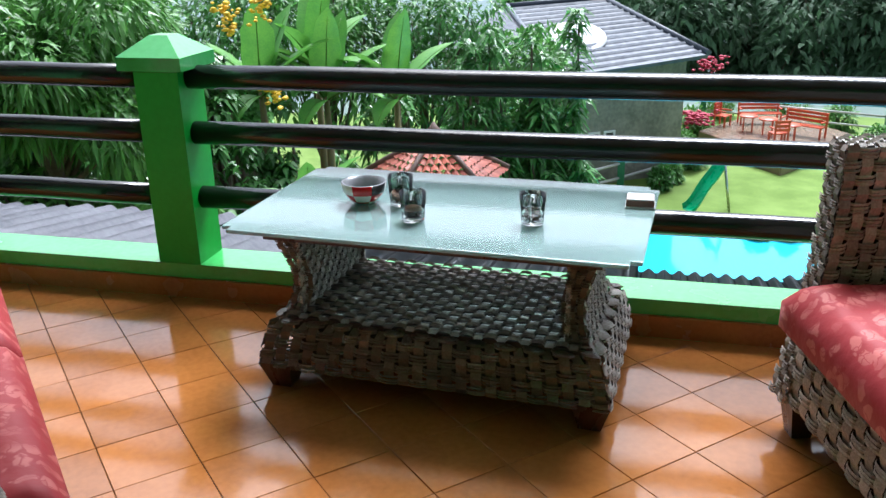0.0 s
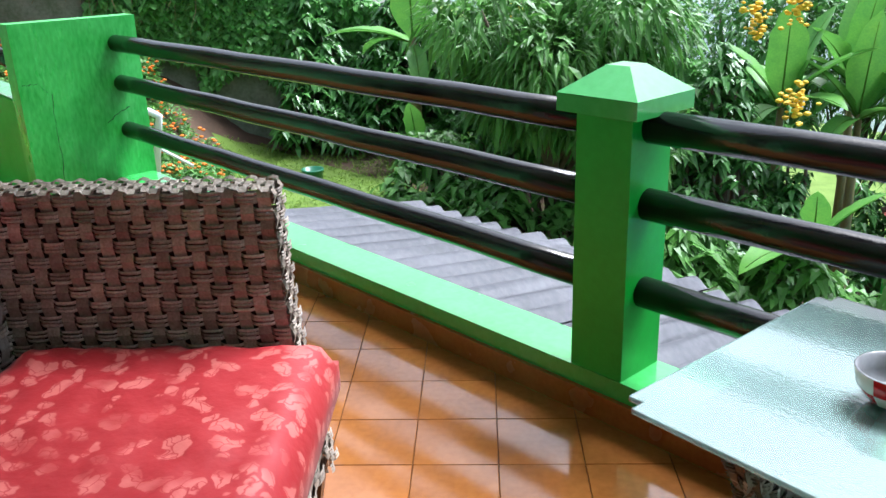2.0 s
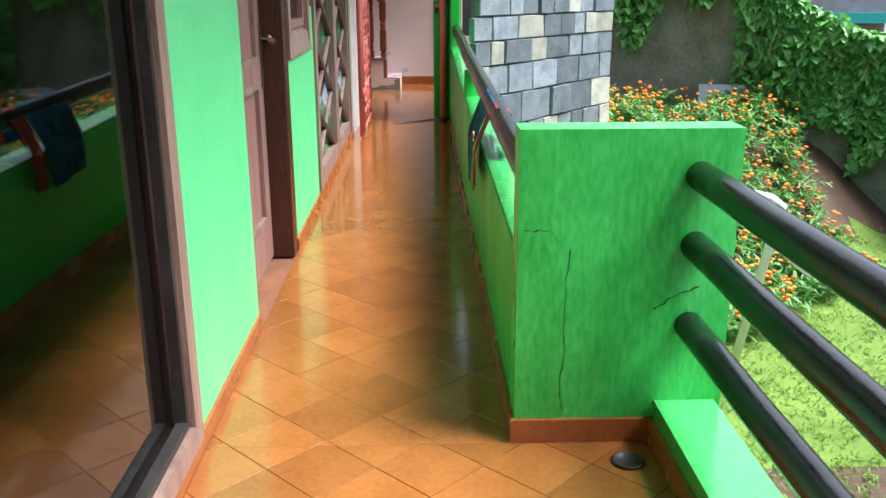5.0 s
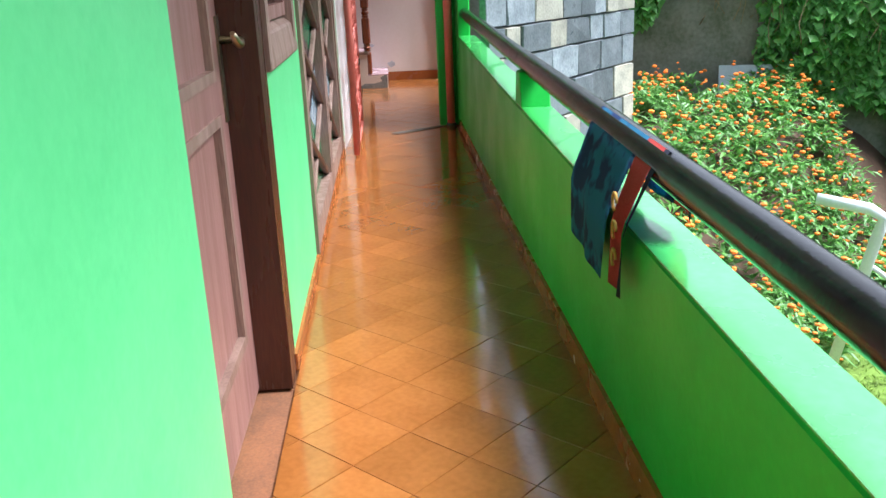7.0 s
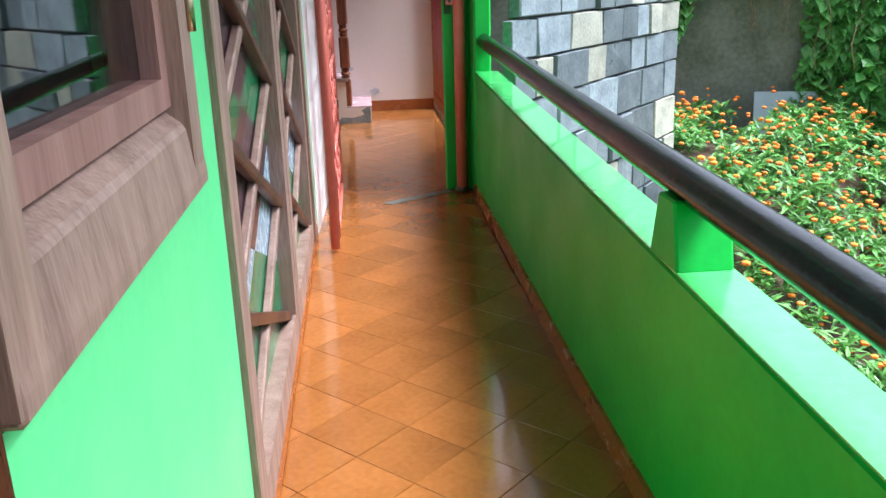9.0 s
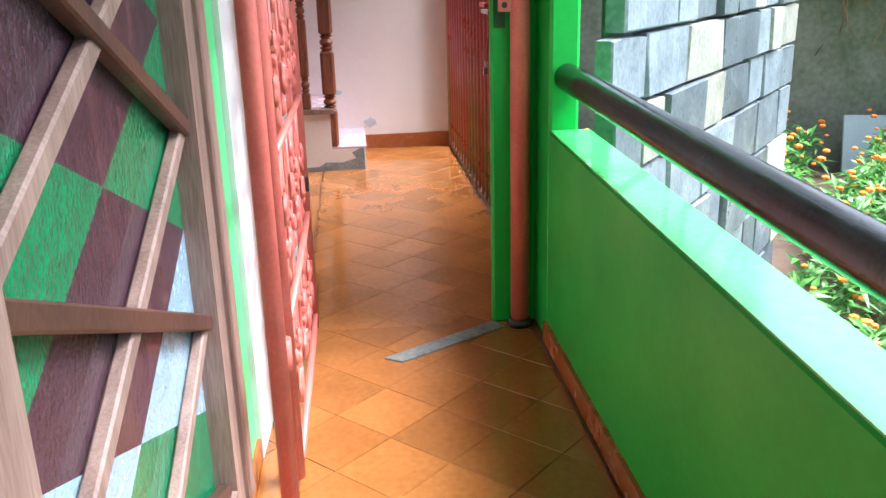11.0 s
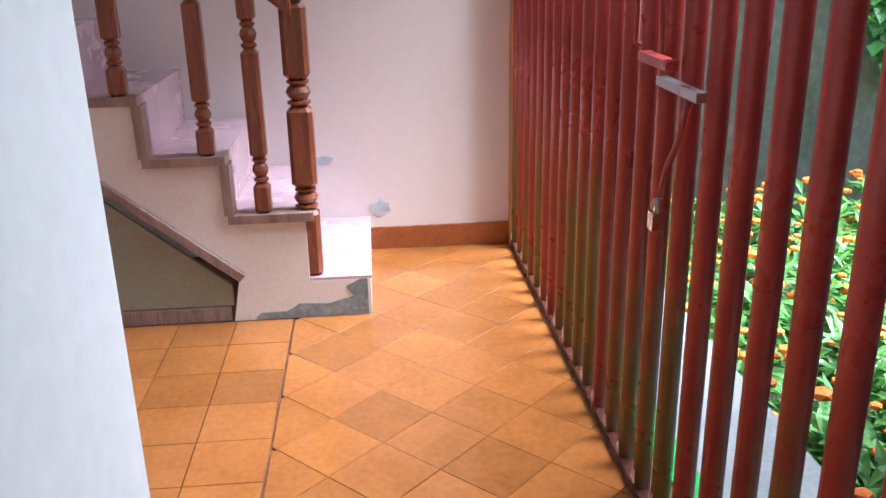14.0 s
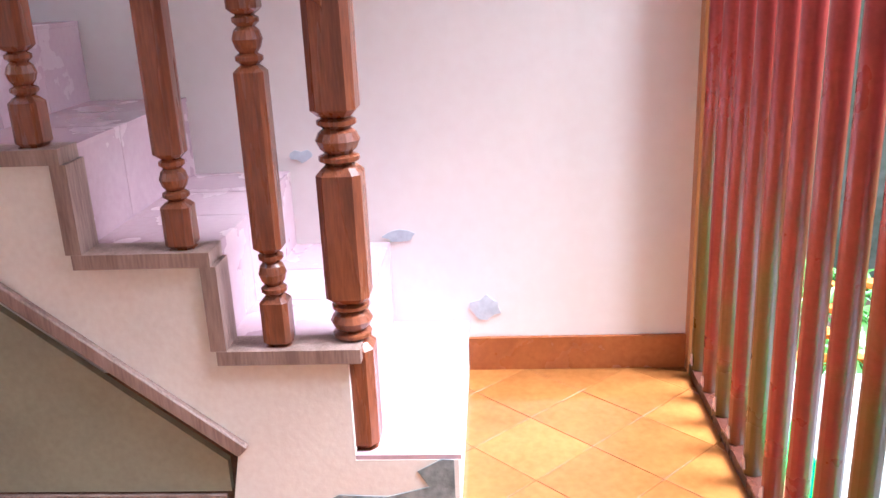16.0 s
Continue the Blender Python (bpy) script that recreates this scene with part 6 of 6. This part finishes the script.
# gazebo with a red tiled roof
ROOFRED = mat("red_clay_roof_tile", (0.42, 0.10, 0.05), (0.28, 0.06, 0.035), rough=0.6, scale=5, bump=0.3, each=0.3)
RIDGE = mat("dark_ridge_tile", (0.16, 0.09, 0.07), (0.09, 0.06, 0.05), rough=0.7, bump=0.3)
gx, gy, gz = -4.2, 15.3, -2.22
gaz = base("gazebo", "small open gazebo with a red clay tiled hip roof", "gazebo", (gx, gy, zg(gx, gy)))
GR, GH = 1.4, 0.76
for s in range(6):
    a0, a1 = radians(60 * s + 20), radians(60 * s + 80)
    c0, c1 = Vector((math.cos(a0), math.sin(a0), 0)), Vector((math.cos(a1), math.sin(a1), 0))
    apex = Vector((gx, gy, gz))
    for r in range(9):
        k0, k1 = r / 9, (r + 1.12) / 9
        n = max(1, int((r + 1) * 1.1))
        for i in range(n):
            def at(k, u):
                e = c0.lerp(c1, u) * GR * k
                return Vector((gx + e.x, gy + e.y, gz - GH * k))
            u0, u1 = i / n + 0.01, (i + 1) / n - 0.01
            bm = bmesh.new()
            q = [at(k0, u0), at(k0, u1), at(k1, u1) + Vector((0, 0, 0.03)), at(k1, u0) + Vector((0, 0, 0.03))]
            mid0, mid1 = (q[0] + q[1]) / 2 + Vector((0, 0, 0.03)), (q[2] + q[3]) / 2 + Vector((0, 0, 0.04))
            v = [bm.verts.new(x) for x in (q[0], mid0, q[1], q[2], mid1, q[3])]
            bm.faces.new((v[0], v[1], v[4], v[5]))
            bm.faces.new((v[1], v[2], v[3], v[4]))
            part("roof_tile", bm, ROOFRED, gaz)
    part("hip", tube([(gx, gy, gz + 0.05), (gx + c0.x * GR, gy + c0.y * GR, gz - GH + 0.07)], 0.05, 8), RIDGE, gaz, "dark ridge tiles")
    part("post", tube([(gx + c0.x * GR * 0.85, gy + c0.y * GR * 0.85, zg(gx, gy) - 0.3), (gx + c0.x * GR * 0.85, gy + c0.y * GR * 0.85, gz - GH + 0.15)], 0.07, 8), GREEN, gaz)
part("finial", lathe([(0.12, 0), (0.14, 0.06), (0.07, 0.12), (0.02, 0.2)], 10, None, (gx, gy, gz + 0.02)), RIDGE, gaz)
TEAL = mat("teal_paint", (0.02, 0.32, 0.30), (0.02, 0.26, 0.25), rough=0.5)
part("counter", box(gx + 0.3, gx + 1.0, gy - 1.1, gy - 1.0, zg(gx, gy) - 0.2, zg(gx, gy) + 3.0, 0.02), TEAL, gaz, "teal painted low wall")

# pool with pale coping, slide, patio with red furniture
POOL = bpy.data.materials.new("pool_water")
POOL.use_nodes = True
pb = POOL.node_tree.nodes["Principled BSDF"]
pb.inputs["Base Color"].default_value = (0.05, 0.50, 0.72, 1)
pb.inputs["Roughness"].default_value = 0.08
pwn = POOL.node_tree.nodes.new("ShaderNodeTexNoise")
pwn.inputs["Scale"].default_value = 3.0
pwb = POOL.node_tree.nodes.new("ShaderNodeBump")
pwb.inputs["Strength"].default_value = 0.15
POOL.node_tree.links.new(pwn.outputs[0], pwb.inputs["Height"])
POOL.node_tree.links.new(pwb.outputs[0], pb.inputs["Normal"])
ZL = -7.2
water = setting("water", box(-4.0, 9.0, 14.0, 25.0, ZL - 0.05, ZL + 0.09), POOL, "light blue swimming pool water")
COPING = mat("pale_pool_coping", (0.55, 0.54, 0.50), (0.42, 0.41, 0.38), rough=0.6)
cp = bmesh.new()
bx(cp, -4.3, 9.3, 25.0, 25.45, ZL - 0.1, ZL + 0.16)
bx(cp, -4.3, -4.0, 13.7, 25.0, ZL - 0.1, ZL + 0.16)
setting("trim_pool", bevel(cp, 0.02), COPING, "pale stone pool edge")
SLIDE = mat("green_plastic_slide", (0.02, 0.42, 0.20), (0.015, 0.34, 0.16), rough=0.3)
sl = base("slide", "small green plastic slide on metal legs beside the pool", "slide", (1.5, 27.6, ZL))
bm = bmesh.new()
prev = None
for i in range(13):
    k = i / 12
    c = Vector((0.95 + 0.95 * k, 26.9 + 0.5 * k, ZL + 0.1 + 1.45 * (k ** 1.25) - 0.05 * math.sin(k * 9)))
    cur = [bm.verts.new(c + Vector((-0.16, 0.28, 0.16))), bm.verts.new(c + Vector((-0.12, 0.22, 0))), bm.verts.new(c + Vector((0.12, -0.22, 0))), bm.verts.new(c + Vector((0.16, -0.28, 0.16)))]
    if prev:
        for j in range(3):
            bm.faces.new((prev[j], prev[j + 1], cur[j + 1], cur[j]))
    prev = cur
bmesh.ops.solidify(bm, geom=bm.faces[:], thickness=0.03)
part("chute", bm, SLIDE, sl)
for yy in (27.1, 27.65):
    part("ladder_leg", tube([(2.25, yy, ZL), (1.95, yy, ZL + 1.75)], 0.03, 8), STEEL, sl)
for k in range(4):
    part("rung", tube([(2.2 - 0.06 * k, 27.1, ZL + 0.3 + 0.35 * k), (2.2 - 0.06 * k, 27.65, ZL + 0.3 + 0.35 * k)], 0.022, 8), STEEL, sl)
PAVE = mat("wet_brown_paving", (0.24, 0.17, 0.12), (0.15, 0.10, 0.07), rough=0.22, scale=1.5, fine=14)
pt_ = bmesh.new()
prism([(1.6, 36.2), (4.3, 31.9), (7.4, 36.6), (4.8, 41.0)], "z", ZL - 0.05, ZL + 0.62, pt_)
setting("pavement", bevel(pt_, 0.03), PAVE, "wet raised paved terrace in the lower garden")
ORANGE = mat("orange_red_paint", (0.62, 0.10, 0.035), (0.50, 0.075, 0.03), rough=0.4)
ZP = ZL + 0.62


def garden_seat(x, y, w, rz, name, label):
    s = base(name, label, "garden furniture", (0, 0, 0), "orange-red garden furniture")
    for k in range(3):
        part("seat_slat", box(-w / 2, w / 2, -0.22 + 0.16 * k, -0.09 + 0.16 * k, 0.42, 0.46), ORANGE, s)
    for k in range(3):
        part("back_slat", box(-w / 2, w / 2, 0.27, 0.31, 0.55 + 0.15 * k, 0.66 + 0.15 * k), ORANGE, s)
    for xx in (-w / 2 + 0.04, w / 2 - 0.04):
        for yy in (-0.2, 0.26):
            part("leg", box(xx - 0.03, xx + 0.03, yy - 0.03, yy + 0.03, 0, 0.42 if yy < 0 else 0.95), ORANGE, s)
        part("armrest", box(xx - 0.03, xx + 0.03, -0.22, 0.26, 0.62, 0.66), ORANGE, s)
    s.matrix_basis = pose(x, y, ZP, 0, 0, rz)


garden_seat(4.1, 38.0, 1.7, 10, "garden_bench", "orange-red slatted garden bench on the wet paving")
garden_seat(5.5, 35.9, 1.7, -35, "garden_bench", "orange-red slatted garden bench on the wet paving")
garden_seat(2.6, 37.3, 0.6, 60, "garden_chair", "orange-red slatted garden chair on the wet paving")
garden_seat(4.4, 34.3, 0.6, 200, "garden_chair", "orange-red slatted garden chair on the wet paving")
for x, y in ((3.5, 36.4), (4.2, 35.9), (4.9, 34.9)):
    t = base("garden_table", "orange-red garden table on the wet paving", "garden furniture", (x, y, ZP), "orange-red garden furniture")
    part("top", lathe([(0.36, 0.60), (0.38, 0.62), (0.36, 0.65), (0.001, 0.65)], 14, None, (x, y, ZP)), ORANGE, t)
    for a in range(4):
        cx, cy = x + 0.24 * math.cos(a * 1.57 + 0.7), y + 0.24 * math.sin(a * 1.57 + 0.7)
        part("leg", box(cx - 0.025, cx + 0.025, cy - 0.025, cy + 0.025, ZP, ZP + 0.6), ORANGE, t)

# neighbour's house with a grey tiled hip roof and dish
ROOFGREY = mat("wet_grey_roof_tile", (0.09, 0.105, 0.13), (0.05, 0.06, 0.08), rough=0.55, scale=4, bump=0.2, each=0.2)
OLDWALL = mat("stained_grey_beige_wall", (0.30, 0.28, 0.23), (0.15, 0.145, 0.12), rough=0.85, scale=1.5, fine=8, bump=0.3)
hs = base("neighbour_house", "old grey-beige house with a wet grey tiled hip roof", "house", (-3, 34, ZL))
C, D_, A, B, E = Vector((-3.3, 28.3, -3.25)), Vector((1.45, 31.2, -2.85)), Vector((-2.6, 38.3, -1.55)), Vector((-6.4, 36.6, -1.75)), Vector((-9.5, 35.0, -3.1))
G = Vector((-2.0, 43.5, -3.0))
rb = bmesh.new()
vs = {k: rb.verts.new(v) for k, v in dict(C=C, D=D_, A=A, B=B, E=E, G=G).items()}
for f in ("CDAB", "CBE", "DGA", "EBAG"):
    rb.faces.new([vs[k] for k in f])
bmesh.ops.recalc_face_normals(rb, faces=rb.faces)
bmesh.ops.solidify(rb, geom=rb.faces[:], thickness=0.12)
roof = part("roof", rb, ROOFGREY, hs, "wet grey tiled hip roof")
for r in range(15):
    k = (r + 0.5) / 15.5
    a, b = C.lerp(B, k), D_.lerp(A, k)
    up = (D_ - C).cross(B - C).normalized()
    if up.z < 0:
        up = -up
    m = (b - a)
    nseg = max(2, int(m.length / 0.9))
    bm = bmesh.new()
    s = (B - C).normalized() * 0.10
    w = [bm.verts.new(v) for v in (a + up * 0.015, b + up * 0.015, b + s + up * 0.075, a + s + up * 0.075, a + s * 1.3 + up * 0.01, b + s * 1.3 + up * 0.01)]
    bm.faces.new((w[0], w[1], w[2], w[3]))
    bm.faces.new((w[3], w[2], w[5], w[4]))
    part("tile_course", bm, ROOFGREY, roof)
for p, q in ((C, B), (D_, A), (A, B), (A, G)):
    part("ridge", tube([p + Vector((0, 0, 0.06)), q + Vector((0, 0, 0.06))], 0.10, 8), ROOFGREY, roof)
wl = bmesh.new()
c2, d2, e2, g2 = C + Vector((0.5, 0.9, 0)), D_ + Vector((-0.7, 0.4, 0)), E + Vector((0.7, 0.1, 0)), G + Vector((-0.1, -0.6, 0))
ring = [c2, d2, g2, e2]
lo = [wl.verts.new((p.x, p.y, ZL - 0.3)) for p in ring]
hi = [wl.verts.new((p.x, p.y, p.z - 0.02)) for p in ring]
for i in range(4):
    wl.faces.new((lo[i], lo[(i + 1) % 4], hi[(i + 1) % 4], hi[i]))
wl.faces.new(lo[::-1])
wl.faces.new(hi)
bmesh.ops.recalc_face_normals(wl, faces=wl.faces)
part("wall", wl, OLDWALL, hs, "stained grey-beige wall")
wdir = (d2 - c2).normalized()
wnorm = Vector((wdir.y, -wdir.x, 0))
for u in (0.5, 1.1):
    o = c2 + wdir * u
    mw = Matrix(((wdir.x, wnorm.x, 0, o.x), (wdir.y, wnorm.y, 0, o.y), (0, 0, 1, ZL + 1.2), (0, 0, 0, 1)))
    wv = part("window", frame_bars([(0, 0.07, -0.02, 0.06, 0, 0.7), (0.38, 0.45, -0.02, 0.06, 0, 0.7), (0.07, 0.38, -0.02, 0.06, 0, 0.07), (0.07, 0.38, -0.02, 0.06, 0.63, 0.7)]), WHITE, hs, "small white louvre window")
    wv.matrix_basis = mw
    pn = part("pane", box(0.07, 0.38, -0.005, 0.02, 0.07, 0.63), DARK, wv)
dish = base("satellite_dish", "large pale mesh satellite dish on the roof", "satellite dish", (-3.1, 32.0, -2.9))
DISH = mat("pale_mesh_dish", (0.50, 0.52, 0.53), (0.40, 0.42, 0.43), rough=0.5)
dm = lathe([(0.001, 0.0), (0.35, 0.03), (0.7, 0.12), (1.05, 0.27), (1.05, 0.29), (0.7, 0.14), (0.35, 0.05), (0.001, 0.02)], 28)
dd = part("bowl", dm, DISH, dish)
dd.matrix_basis = pose(-3.1, 31.95, -2.62, 22, 8, 0)
part("mast", tube([(-3.1, 32.0, -3.3), (-3.1, 32.0, -2.45)], 0.05, 8), STEEL, dish)
part("feed_arm", tube([(-3.1, 31.9, -2.5), (-3.1, 31.6, -1.65)], 0.025, 6), STEEL, dish)
part("feed", lathe([(0.06, 0), (0.08, 0.08), (0.06, 0.2), (0.02, 0.22)], 10, None, (-3.1, 31.58, -1.75)), STEEL, dish)

# garden fence posts, clipped bushes, far trees
for k, (x, y) in enumerate(((-2.6, 27.4), (-1.2, 29.2), (0.6, 31.6), (2.0, 41.5), (9.2, 38.5))):
    solid("fence_post", box(x - 0.12, x + 0.12, y - 0.12, y + 0.12, zg(x, y) - 0.2, ZL + 1.25, 0.02), GREENBIN, "dark green square fence post", "post", "fence posts")
fence = base("fence", "pale concrete rail fence along the lower garden", "fence", (-1, 29.5, ZL))
for (xa, ya), (xb, yb) in (((-2.6, 27.4), (-1.2, 29.2)), ((-1.2, 29.2), (0.6, 31.6)), ((2.0, 41.5), (9.2, 38.5))):
    for zz in (0.45, 0.95):
        part("rail", tube([(xa, ya, ZL + zz), (xb, yb, ZL + zz)], 0.05, 6), COPING, fence)
for k, (x, y, r, m) in enumerate(((0.4, 30.6, 0.55, LEAF_MID), (1.2, 32.6, 0.6, LEAF_DARK), (1.0, 35.0, 0.6, LEAF_MID), (1.6, 38.6, 0.8, LEAF_MID), (0.1, 29.4, 0.5, LEAF_DARK), (2.85, 24.9, 0.42, LEAF_FRESH), (3.6, 24.9, 0.36, LEAF_FRESH), (7.6, 35.0, 0.55, LEAF_FRESH), (8.4, 36.6, 0.7, LEAF_MID), (2.6, 42.0, 1.1, LEAF_FRESH), (5.6, 42.5, 1.3, LEAF_FRESH), (7.6, 40.2, 0.8, LEAF_MID))):
    z0 = ZL + r * 0.7
    bl = lumps(x, y, z0, r, 6, 40 + k, 0.9, 0.6)
    bush("garden_bush", "rounded leafy bush at the edge of the lower lawn", "bush", bl, [scatter_leaves(bl, 900, 0.22 + 0.1 * (r > 0.7), 0.08, 0.3, 0.1)], m, True, "garden bushes")
fl = [(1.5 + nr.normal(0, 0.35), 36.2 + nr.normal(0, 0.4), ZL + 0.9 + nr.uniform(0, 0.5)) for _ in range(120)] + [(2.2 + nr.normal(0, 0.3), 41.6 + nr.normal(0, 0.3), ZL + 2.2 + nr.uniform(0, 0.7)) for _ in range(60)]
flowers("magenta_flowers", "magenta garden flowers near the patio", fl, 0.09, PETAL_R)
for k, (x, y, zt, r) in enumerate(((-1.0, 58, -2.6, 5.5), (5.5, 60, -1.0, 6.0), (12, 58, -1.2, 6.0), (18, 62, -1.5, 6.5), (9, 70, 0.5, 7), (25, 60, -1.5, 7), (1.5, 68, -2.0, 5.0), (-4.5, 24.5, -1.7, 1.8), (-6.5, 44, -1.3, 2.2))):
    bl = lumps(x, y, zt - r * 0.5, r, 14, 70 + k, 0.9, 0.85)
    n, L = (6500, 0.75) if r > 3 else (3500, 0.35)
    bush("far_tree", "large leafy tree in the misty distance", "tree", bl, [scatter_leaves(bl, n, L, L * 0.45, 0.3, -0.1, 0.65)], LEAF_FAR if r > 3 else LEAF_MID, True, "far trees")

# white house beyond the ivy wall
wh = base("white_house", "white house with a dark window beyond the ivy wall", "house", (-27, 17, -3))
part("wall", box(-31, -25.5, 13.5, 24.0, -5.0, 3.2), WHITE, wh)
for y in (15.2, 17.2, 19.6):
    wv = part("window", frame_bars([(-25.5, -25.42, y, y + 0.08, -0.4, 1.2), (-25.5, -25.42, y + 0.82, y + 0.9, -0.4, 1.2), (-25.5, -25.42, y + 0.08, y + 0.82, -0.4, -0.32)], 0.01), DOORWOOD, wh)
    part("pane", box(-25.48, -25.45, y + 0.08, y + 0.82, -0.32, 1.2), DARK, wv)
low = base("low_house", "low house with a grey roof and teal eaves", "house", (-24.5, 11, -2))
part("roof", prism([(8.0, 0.75), (13.2, 0.75), (13.2, 0.85), (10.4, 2.4), (8.0, 1.2)], "x", -29.0, -22.6), ROOFSHEET, low)
part("eaves_board", box(-22.6, -22.5, 8.0, 13.2, 0.55, 0.78), TEAL, low, "teal painted eaves board")
part("wall", box(-28.6, -23.0, 8.2, 13.0, -3.5, 0.75), OLDWALL, low)

# ---- floor tiles, laid cornerwise ----
S, DG = 0.216, 0.3111
AX, AY = -5.335, 2.172


def tile_mesh(poly, name="tile", z=0.0, bm=None):
    """Tile with a slightly rounded rim from a convex outline."""
    own = bm is None
    bm = bm or bmesh.new()
    cx, cy = sum(p[0] for p in poly) / len(poly), sum(p[1] for p in poly) / len(poly)

    def ring(off, zz):
        out = []
        for x, y in poly:
            d = math.hypot(x - cx, y - cy) or 1
            k = max(0.1, 1 - off / d)
            out.append(bm.verts.new((cx + (x - cx) * k, cy + (y - cy) * k, zz)))
        return out
    a, b, c = ring(0.0008, z - 0.011), ring(0.0008, z - 0.0014), ring(0.0024, z)
    n = len(poly)
    for q, r in ((a, b), (b, c)):
        for i in range(n):
            bm.faces.new((q[i], q[(i + 1) % n], r[(i + 1) % n], r[i]))
    bm.faces.new(c)
    return bm


def area(poly):
    return abs(sum(p[0] * q[1] - q[0] * p[1] for p, q in zip(poly, poly[1:] + poly[:1]))) / 2


h = DG / 2 - 0.0006
full = mesh_of(tile_mesh([(-h, 0), (0, -h), (h, 0), (0, h)]), TILE, "tile")
rest = bmesh.new()
zones = (((-3.31, -1.6), (4.0, 2.985)), ((-5.147, 1.662), (-3.31, 2.985)), ((-11.9, 1.662), (-5.147, 2.575)), ((-15.47, 1.73), (-11.9, 2.69)))
rt = random.Random(11)
made = 0
for lo, hi in zones:
    if lo[0] < -15:      # the lobby floor was laid separately
        AX, AY, DG = -14.557, 1.895, 0.303
        h = DG / 2 - 0.0006
    i0, i1 = math.floor((lo[0] - AX) / (DG / 2)) - 1, math.ceil((hi[0] - AX) / (DG / 2)) + 1
    j0, j1 = math.floor((lo[1] - AY) / (DG / 2)) - 1, math.ceil((hi[1] - AY) / (DG / 2)) + 1
    for i in range(i0, i1 + 1):
        for j in range(j0, j1 + 1):
            if (i + j) % 2 == 0:
                continue
            cx, cy = AX + i * DG / 2, AY + j * DG / 2
            poly = clip_poly([(cx - h, cy), (cx, cy - h), (cx + h, cy), (cx, cy + h)], lo, hi)
            if len(poly) < 3 or area(poly) < 0.0006:
                continue
            near = -9.8 < cx < -0.7 and cy > 1.0 and made < 298
            whole = area(poly) > 2 * h * h * 0.999
            if near:
                if whole:
                    ob = new("tile", full)
                    ob.matrix_basis = pose(cx, cy, rt.uniform(-0.0008, 0.0004), rt.uniform(-0.12, 0.12), rt.uniform(-0.12, 0.12), 90 * rt.randrange(4))
                else:
                    ob = new("tile", mesh_of(tile_mesh([(p[0] - cx, p[1] - cy) for p in poly]), TILE, "tile"))
                    ob.matrix_basis = pose(cx, cy, 0)
                ob.parent = floor
                made += 1
            else:
                tile_mesh(poly, "", rt.uniform(-0.0008, 0.0004), rest)
# straight-laid tiles beside the stairs
for i in range(14):
    for j in range(13):
        x, y = -14.72 + 0.215 * i, 1.722 - 0.215 * j
        poly = clip_poly([(x, y), (x + 0.213, y), (x + 0.213, y - 0.213), (x, y - 0.213)], (-14.71, -1.0), (-12.53, 1.722))
        if len(poly) >= 3 and area(poly) > 0.001:
            tile_mesh(poly[::-1], "", rt.uniform(-0.0008, 0.0003), rest)
tiles = part("tiles", rest, TILE_REST, floor, "glazed terracotta floor tiles")
tiles["kind"] = "stuff"
